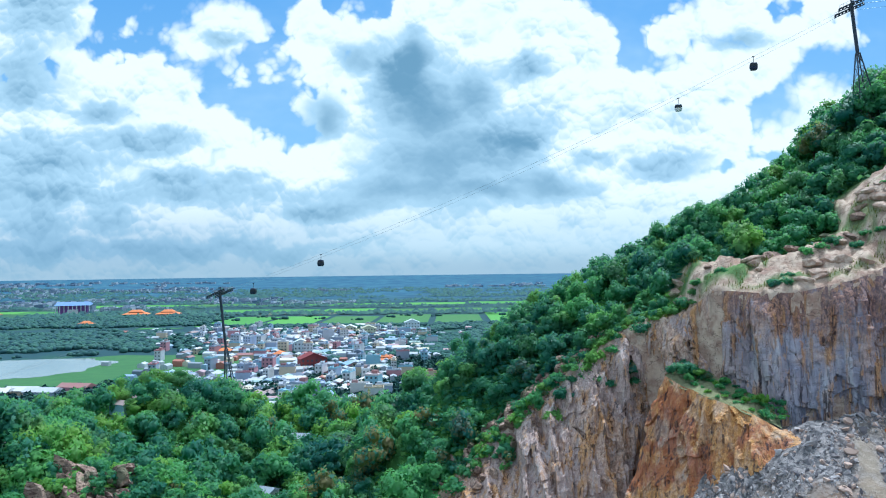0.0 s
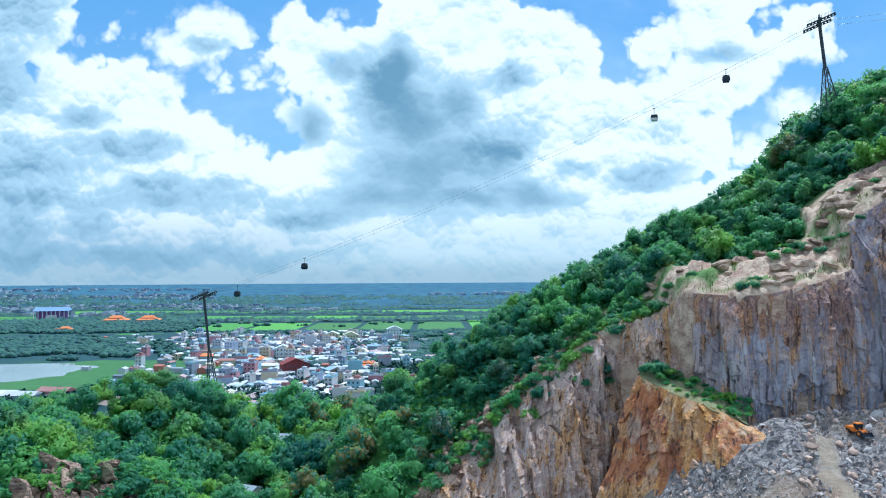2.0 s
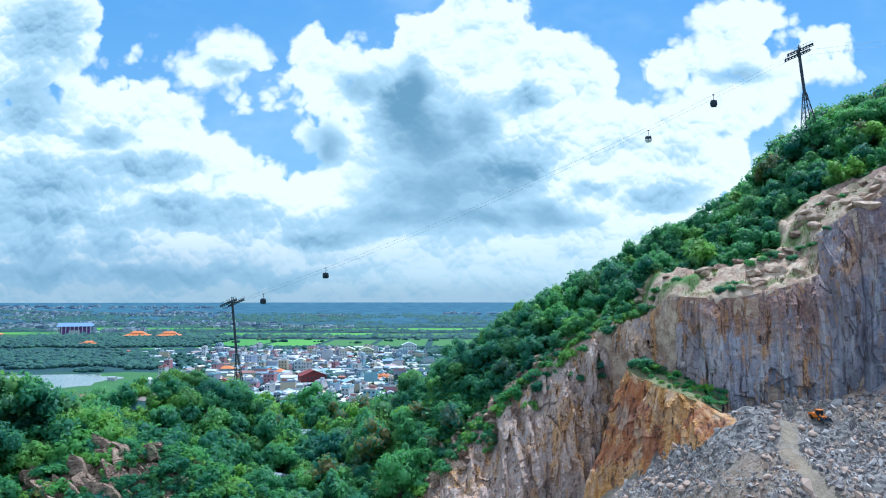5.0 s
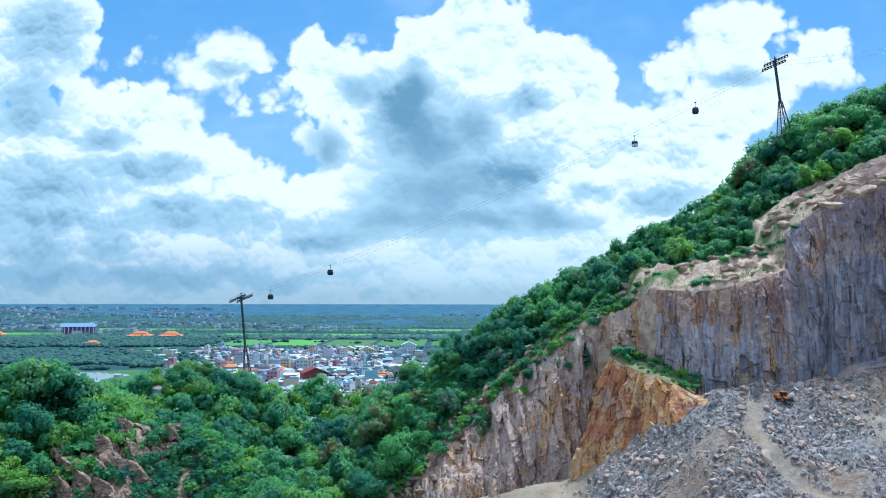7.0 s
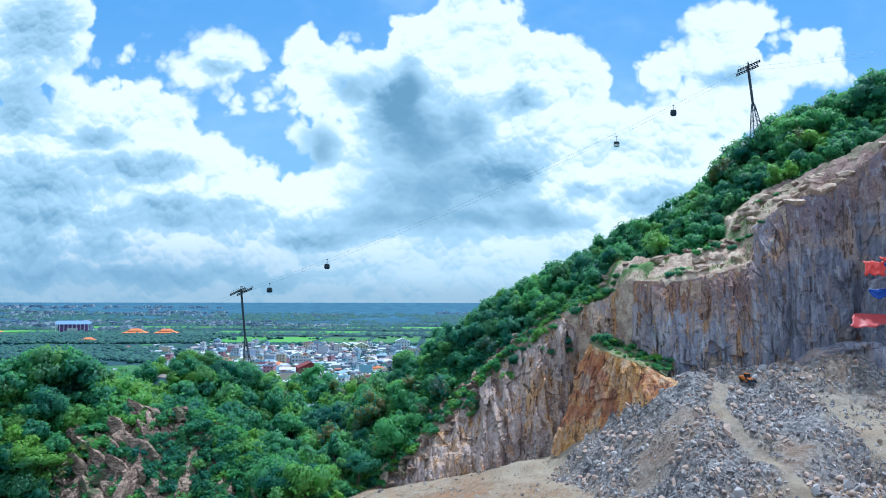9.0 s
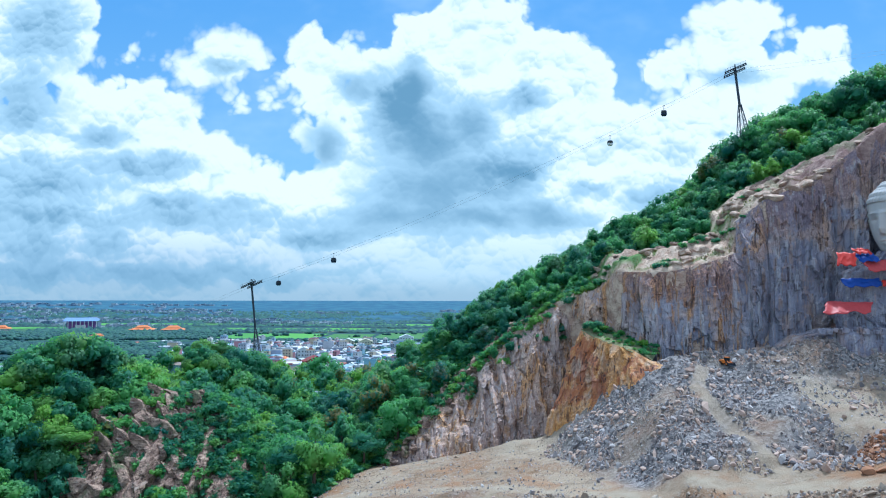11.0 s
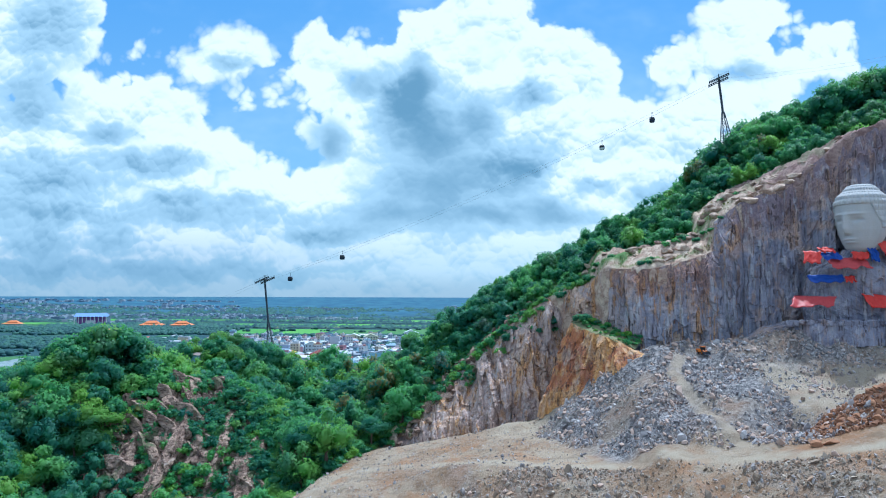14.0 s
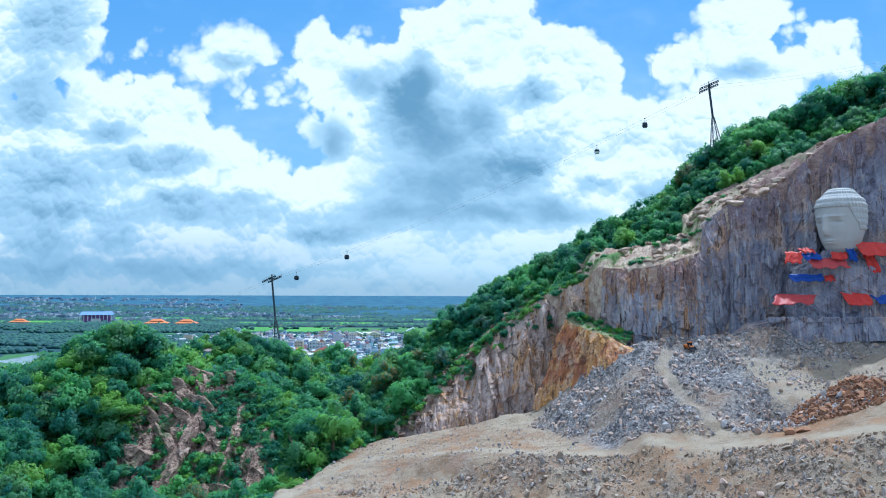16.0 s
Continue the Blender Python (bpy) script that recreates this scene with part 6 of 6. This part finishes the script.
rng = np.random.default_rng(31)
HOUSES = [house_kind("flat", 4.8, 12, 8.5, 3), house_kind("flat", 6.5, 13, 10.5, 3), house_kind("gable", 6.5, 11, 3.8, 1), house_kind("gable", 9, 18, 4.5, 1), house_kind("hip", 11, 14, 5, 2),
          house_kind("flat", 10, 14, 13.5, 4), house_kind("gable", 6, 11, 6, 2)]
HOUSE_LABELS = ("narrow flat-roofed town house of three storeys", "pale flat-roofed town house of four storeys", "low house with a sheet metal gable roof", "long shed with a sheet metal gable roof",
                "two-storey house with a hipped orange tile roof", "tall pale block with a flat roof in the town", "two-storey house under a sheet metal gable roof")
taken = []


def put_house(k, x, y, turn, label=None, scale=1.0):
    h = copy_thing(HOUSES[k], Matrix())
    h.matrix_basis = pose(x, y, max(PLAIN, float(land(x, y)) if -420 < x < 410 and y < 555 else PLAIN), 0, 0, turn) @ Matrix.Diagonal((scale, scale, scale, 1))
    taken.append((x, y))
    return tagged(h, label or HOUSE_LABELS[k], "house", "houses of the town")


count = 0
while count < 285:
    y = rng.uniform(520, 1120) if rng.uniform() < 0.8 else rng.uniform(900, 1200)
    x = rng.normal(-0.18 * y - 15, 0.075 * y)
    if not (-0.42 * y < x < -0.02 * y) or any(abs(x - a) < 8 and abs(y - b) < 12 for a, b in taken) or fbm(x / 60, y / 60, seed=91) < 0.33:
        continue
    put_house(int(rng.choice(7, p=(0.24, 0.16, 0.20, 0.14, 0.005, 0.065, 0.19))), x, y, rng.choice((0, 90, 8, -12)) + rng.uniform(-5, 5))
    count += 1
# the small roofs between them, past counting
def small_colour(p):
    r = ex_island()
    c = ex_mix(ex_step(r, 0.0, 0.5), (0.14, 0.18, 0.25), (0.40, 0.44, 0.50))
    for at, col in ((0.50, (0.46, 0.50, 0.56)), (0.66, (0.26, 0.37, 0.52)), (0.76, (0.42, 0.30, 0.33)), (0.83, (0.30, 0.42, 0.42)), (0.89, (0.56, 0.52, 0.42)), (0.965, (0.36, 0.15, 0.12))):
        c = ex_mix(ex_step(r, at, at + 0.004), c, col)
    return c


M_SMALL = material("small_roofs", small_colour, 0.6)
V, F, n = [], [], 0
while n < 620 * 10:
    y = rng.uniform(500, 1150)
    x = rng.normal(-0.18 * y - 15, 0.085 * y)
    if any(abs(x - a) < 5 and abs(y - b) < 8 for a, b in taken):
        continue
    w, d, h, q = rng.uniform(2.2, 4.5), rng.uniform(3.5, 7), rng.uniform(2.8, 5.5), rng.choice((0.0, 1.5)) + rng.uniform(-0.15, 0.15)
    c, sn = math.cos(q), math.sin(q)
    pts = [(-w, -d, -1), (w, -d, -1), (w, d, -1), (-w, d, -1), (-w, -d, h), (w, -d, h), (w, d, h), (-w, d, h), (0, -d, h + w * 0.4), (0, d, h + w * 0.4)]
    V += [(x + a * c - b * sn, y + a * sn + b * c, PLAIN + e) for a, b, e in pts]
    F += [tuple(n + i for i in f) for f in ((0, 1, 5, 8, 4), (1, 2, 6, 5), (2, 3, 7, 9, 6), (3, 0, 4, 7), (5, 6, 9, 8), (7, 4, 8, 9))]
    n += 10
tagged(link("small_houses", V, F, M_SMALL), "crowd of small houses with pale metal roofs filling the town", "houses", kind="stuff")
# roofs among the trees of the valley
for x, y, k, t in VALLEY_HOUSES:
    h = put_house(k, x, y, t, "house roof showing between the trees of the valley", 0.5 if k == 4 else 0.75)
    h.location.z = float(land(x, y)) + 1.2
for x, y, t in ((-300, 560, 84), (-318, 566, 84), (-286, 580, 80), (-335, 560, 88)):
    put_house(3, x, y, t, "long white shed with a pale metal roof by the pond", 1.3)
for k in HOUSES:
    for o in (*k.children, k):
        bpy.data.objects.remove(o)


def gabled_hall(x, y, turn, w, d, h, label, wall, roof):
    """A broad town building of three storeys with a gable to the street, a row of windows on each floor and a coping."""
    g = new("town_hall")
    g.matrix_basis = pose(x, y, PLAIN, 0, 0, turn)
    tagged(g, label, "building", "marked buildings of the town")
    bm = bmesh.new()
    top = h + w * 0.20
    low = [bm.verts.new((sx * w / 2, sy * d / 2, 0)) for sx, sy in ((-1, -1), (1, -1), (1, 1), (-1, 1))]
    up = [bm.verts.new((sx * w / 2, sy * d / 2, h)) for sx, sy in ((-1, -1), (1, -1), (1, 1), (-1, 1))]
    a, b = bm.verts.new((0, -d / 2, top)), bm.verts.new((0, d / 2, top))
    for f in ((low[0], low[1], up[1], a, up[0]), (low[1], low[2], up[2], up[1]), (low[2], low[3], up[3], b, up[2]), (low[3], low[0], up[0], up[3])):
        bm.faces.new(f)
    part("wall", bm, wall, g)
    for sx in (-1, 1):
        bm = bmesh.new()
        e = 0.9
        v = [bm.verts.new(p) for p in ((sx * (w / 2 + e), -d / 2 - e, h - 0.2), (sx * (w / 2 + e), d / 2 + e, h - 0.2), (0, d / 2 + e, top + 0.25), (0, -d / 2 - e, top + 0.25))]
        bm.faces.new(v)
        so = part("roof", bm, roof, g).modifiers.new("sheet", "SOLIDIFY")
        so.thickness = 0.3
    n = max(3, int(w / 4))
    for k in range(3):
        for i in range(n):
            bm = bmesh.new()
            cx, cz = -w / 2 + (i + 0.5) * w / n, h * (k + 0.55) / 3
            block(bm, cx - 0.8, -d / 2 - 0.08, cz - 0.9, cx + 0.8, -d / 2 + 0.1, cz + 0.9)
            part("window", bm, M_PANE, g)
    for k in (1, 2):
        bm = bmesh.new()
        block(bm, -w / 2 - 0.2, -d / 2 - 0.3, h * k / 3 - 0.2, w / 2 + 0.2, -d / 2 + 0.1, h * k / 3 + 0.15)
        part("cornice", bm, wall, g)


M_BRICK_RED = material("dark_red_wall", lambda p: ex_mix(ex_noise(p, 0.4, 4), (0.15, 0.030, 0.040), (0.24, 0.06, 0.06)), 0.8)
M_PALE_WALL = material("pale_blue_wall", lambda p: ex_mix(ex_noise(p, 0.3, 4), (0.50, 0.60, 0.66), (0.66, 0.72, 0.74)), 0.8)
M_LIME_WALL = material("lime_wall", lambda p: ex_mix(ex_noise(p, 0.3, 4), (0.44, 0.47, 0.33), (0.56, 0.57, 0.42)), 0.8)
gabled_hall(-131, 700, 24, 24, 16, 11, "broad dark red building with a gabled roof in the town", M_BRICK_RED, M_BRICK_RED)
gabled_hall(-118, 1040, 8, 20, 16, 11, "large pale lime building with a low roof in the town", M_LIME_WALL, M_LIME_WALL)
gabled_hall(-150, 1085, 4, 18, 16, 9, "large lime-washed building at the far side of town", M_LIME_WALL, M_PALE_WALL)
gabled_hall(-62, 1120, 6, 22, 14, 13, "tall pale blue block standing over the town", M_PALE_WALL, M_PALE_WALL)
gabled_hall(-168, 830, 10, 16, 12, 13, "pale blue building of three storeys in the town", M_PALE_WALL, M_PALE_WALL)


def great_hall(x, y):
    """A wide purple hall with tall pillars and a broad blue roof."""
    g = new("great_hall")
    g.matrix_basis = pose(x, y, PLAIN, 0, 0, 18) @ Matrix.Diagonal((0.95, 0.95, 1.15, 1))
    tagged(g, "wide purple hall with pale pillars and a broad blue roof", "hall")
    wall = material("violet_wall", lambda p: ex_mix(ex_noise(p, 0.2, 3), (0.16, 0.07, 0.26), (0.26, 0.12, 0.34)), 0.8)
    roof = material("blue_metal_roof", lambda p: ex_mix(ex_noise(p, 0.2, 3), (0.12, 0.22, 0.50), (0.22, 0.34, 0.62)), 0.45)
    bm = bmesh.new()
    block(bm, -32, -14, 0, 32, 14, 17)
    part("wall", bm, wall, g)
    bm = bmesh.new()
    v = [bm.verts.new(p) for p in ((-40, -20, 17), (40, -20, 17), (40, 20, 19), (-40, 20, 19), (-36, 0, 24), (36, 0, 24))]
    for f in ((0, 1, 5, 4), (1, 2, 5), (2, 3, 4, 5), (3, 0, 4), (3, 2, 1, 0)):
        bm.faces.new([v[i] for i in f])
    part("roof", bm, roof, g)
    for i in range(9):
        bm = bmesh.new()
        block(bm, -37 + i * 9.25 - 0.8, -18.5, 0, -37 + i * 9.25 + 0.8, -17, 17.2)
        part("pillar", bm, M_CABIN_WHITE, g)
    bm = bmesh.new()
    block(bm, -12, -15.2, 0, 12, -13.9, 9)
    part("entrance", bm, M_CABIN_WHITE, g, "pale glazed entrance")


def temple(x, y, s, turn):
    """A low hall under a two-tiered hipped orange roof."""
    t = new("temple_hall")
    t.matrix_basis = pose(x, y, PLAIN, 0, 0, turn) @ Matrix.Diagonal((s, s, s, 1))
    tagged(t, "low hall under a two-tiered orange tile roof", "temple", "halls with orange roofs")
    bm = bmesh.new()
    block(bm, -15, -9, 0, 15, 9, 5)
    part("wall", bm, M_CABIN_WHITE, t)
    for w, d, z, h in ((19, 12.5, 5, 3.2), (11, 6.5, 8.2, 3.4)):
        bm = bmesh.new()
        v = [bm.verts.new(p) for p in ((-w, -d, z), (w, -d, z), (w, d, z), (-w, d, z), (-w * 0.55, -d * 0.2, z + h), (w * 0.55, -d * 0.2, z + h), (w * 0.55, d * 0.2, z + h), (-w * 0.55, d * 0.2, z + h))]
        for f in ((0, 1, 5, 4), (1, 2, 6, 5), (2, 3, 7, 6), (3, 0, 4, 7), (4, 5, 6, 7), (3, 2, 1, 0)):
            bm.faces.new([v[i] for i in f])
        part("roof", bm, M_TILE, t)


great_hall(-878, 1700)
temple(-662, 1540, 1.35, 12), temple(-597, 1545, 1.3, 12), temple(-1010, 1600, 1.1, 12), temple(-640, 1290, 0.8, 40)
temple(-72, 745, 0.75, 10)

M_WATER = material("pond_water", lambda p: (ex_mix(ex_noise(p, 0.01, 3), (0.16, 0.20, 0.20), (0.28, 0.32, 0.31)), (ex_noise(p, 0.4, 3), 0.1, 0.1)), 0.12)
a = np.linspace(0, 2 * math.pi, 61)[:-1]
rr = 1 + (fbm(np.cos(a) * 2 + 5, np.sin(a) * 2 + 5, seed=4) - 0.5) * 0.7
pond = link("water_pond", [(-418 + 78 * r * math.cos(t), 735 + 75 * r * math.sin(t), PLAIN + 0.25) for r, t in zip(rr, a)], [list(range(60))], M_WATER)
tagged(pond, "still grey pond among reeds at the edge of town", "pond", kind="structure")
M_REED = material("pond_meadow", lambda p: ex_mix(ex_noise(p, 0.08, 4), (0.030, 0.105, 0.045), (0.065, 0.180, 0.055)), 0.9)
bank = link("ground_meadow", [(-345 + 180 * r * math.cos(t), 720 + 115 * r * math.sin(t), PLAIN + 0.12) for r, t in zip(np.roll(rr, 20), a)], [list(range(60))], M_REED)
tagged(bank, "bright green wet meadow round the pond", "meadow", kind="structure")
# broad rice fields, cut by low dykes
M_RICE = paint_choice("young_rice", ((0.055, 0.21, 0.05), (0.070, 0.25, 0.05), (0.095, 0.30, 0.055), (0.055, 0.17, 0.05)), 0.9)
fields = []
for y0, y1, x0, x1, n in ((1260, 1500, -440, 160, 6), (1640, 1760, -560, 330, 7), (1950, 2080, -1100, 420, 8), (1700, 1790, -1500, -860, 4), (1500, 1580, 60, 420, 3), (1180, 1240, -520, -440, 1)):
    w = (x1 - x0) / n
    for i in range(n):
        g = rng.uniform(2, 9)
        xa, xb = x0 + i * w + g, x0 + (i + 1) * w - g
        ya, yb = y0 + rng.uniform(-25, 25), y1 + rng.uniform(-25, 25)
        rise = [62 * float(sstep(math.hypot(x, y), 1900, 4900)) * max(0, (math.hypot(x, y) - 1900) / 3000) for x, y in ((xa, ya), (xb, ya), (xb, yb), (xa, yb))]
        ob = link("rice_field", [(x, y, PLAIN + 0.35 + q) for (x, y), q in zip(((xa, ya), (xb, ya + 12), (xb, yb), (xa, yb + 9)), rise)], [(0, 1, 2, 3)], M_RICE)
        tagged(ob, "bright green rice field on the plain", "field", "rice fields of the plain", kind="structure")

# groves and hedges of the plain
# dark green leaves with the blue of distance haze mixed into the colour
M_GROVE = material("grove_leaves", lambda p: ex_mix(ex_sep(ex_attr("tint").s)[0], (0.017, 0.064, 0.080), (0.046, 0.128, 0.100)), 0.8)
r = np.random.default_rng(88)
P = []
while len(P) < 9000:
    y = r.uniform(480, 3300) if r.uniform() < 0.6 else r.uniform(480, 1500)
    x = r.uniform(-0.66, 0.30) * (y + 80)
    inside = any(x0 < x < x1 and y0 - 20 < y < y1 + 20 for y0, y1, x0, x1 in ((1260, 1500, -440, 160), (1640, 1760, -560, 330), (1950, 2080, -1100, 420), (1700, 1790, -1500, -860), (2300, 2420, -700, 900)))
    town = 600 < y < 1190 and abs(x + 0.20 * y + 20) < 0.17 * y
    water = ((x + 370) / 200) ** 2 + ((y - 710) / 130) ** 2 < 1
    if (480 < y < 640 and x < -150 and r.uniform() < 0.7) or (inside and r.uniform() < 0.985) or (town and r.uniform() < 0.80) or water or fbm(x / 170, y / 120, seed=44) < 0.42 or (x > 60 and y < 700):
        continue
    P.append((x, y))
P = np.array(P)
far = np.hypot(P[:, 0], P[:, 1])
gz0 = PLAIN + 62 * sstep(far, 1900, 4900) * np.clip((far - 1900) / 3000, 0, 1)
OCT_V = np.array([(1, 0, 0), (0, 1, 0), (-1, 0, 0), (0, -1, 0), (0, 0, 1)])
OCT_F = np.array([(0, 1, 4), (1, 2, 4), (2, 3, 4), (3, 0, 4)])
V, F, T, n = [], [], [], 0
for (x, y), z in zip(P, gz0):
    k = 4 if y < 1500 else 2
    for j in range(k):
        q = r.uniform(1.8, 5.0) * (1.0 if y < 1500 else 1.5)
        if y < 760:
            lv = protos[j][0].reshape(-1, 3, 3)[::17]
            mid = lv.mean(1, keepdims=True)
            bv = ((mid + (lv - mid) * 3.2).reshape(-1, 3) - np.array([0, 0, 6.5])) / 4.2
            bf = np.arange(len(bv)).reshape(-1, 3)
            o = bv * q * np.array([1.2, 1.2, 0.95]) + np.array([x + r.uniform(-9, 9), y + r.uniform(-9, 9), z + q * 0.95])
        else:
            bv, bf = (ICO_V, ICO_F) if y < 1500 else (OCT_V, OCT_F)
            q = q * 0.8
            o = bv * q * r.uniform(0.6, 1.3, (len(bv), 1)) * np.array([1.5, 1.5, 1.0]) + np.array([x + r.uniform(-11, 11), y + r.uniform(-11, 11), z + q * 0.6])
        V.append(o)
        F.append(bf + n)
        T.append(np.full(len(bv), r.uniform()))
        n += len(bv)
T = np.concatenate(T)
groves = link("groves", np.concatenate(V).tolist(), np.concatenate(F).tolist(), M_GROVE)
colour_layer(groves.data, "tint", np.stack([T, T, T], -1))
groves.data.polygons.foreach_set("use_smooth", np.ones(len(groves.data.polygons), bool))
tagged(groves, "dark green groves and hedgerows dotting the plain", "grove", kind="stuff")

# far settlements on the plain
M_FAR = material("far_houses", lambda p: ex_mix(ex_island(), (0.11, 0.17, 0.26), (0.40, 0.46, 0.53)), 0.8)
V, F, n = [], [], 0
while n < 900 * 8:
    y = r.uniform(1700, 3900)
    x = r.uniform(-0.68, 0.28) * y
    if fbm(x / 420, y / 260, seed=14) < 0.54 + 0.16 * (x > -0.3 * y):
        continue
    d = math.hypot(x, y)
    z = PLAIN + 62 * float(sstep(d, 1900, 4900)) * max(0, (d - 1900) / 3000)
    w, l, h = r.uniform(5, 14), r.uniform(6, 14), r.uniform(3, 8)
    V += [(x + sx * w, y + sy * l, z + sz * h * (1.3 if sx > 0 and sz else 1)) for sz in (0, 1) for sx, sy in ((-1, -1), (1, -1), (1, 1), (-1, 1))]
    F += [tuple(n + i for i in f) for f in ((0, 1, 5, 4), (1, 2, 6, 5), (2, 3, 7, 6), (3, 0, 4, 7), (4, 5, 6, 7))]
    n += 8
tagged(link("far_town", V, F, M_FAR), "pale houses of far settlements across the plain", "town", kind="stuff")
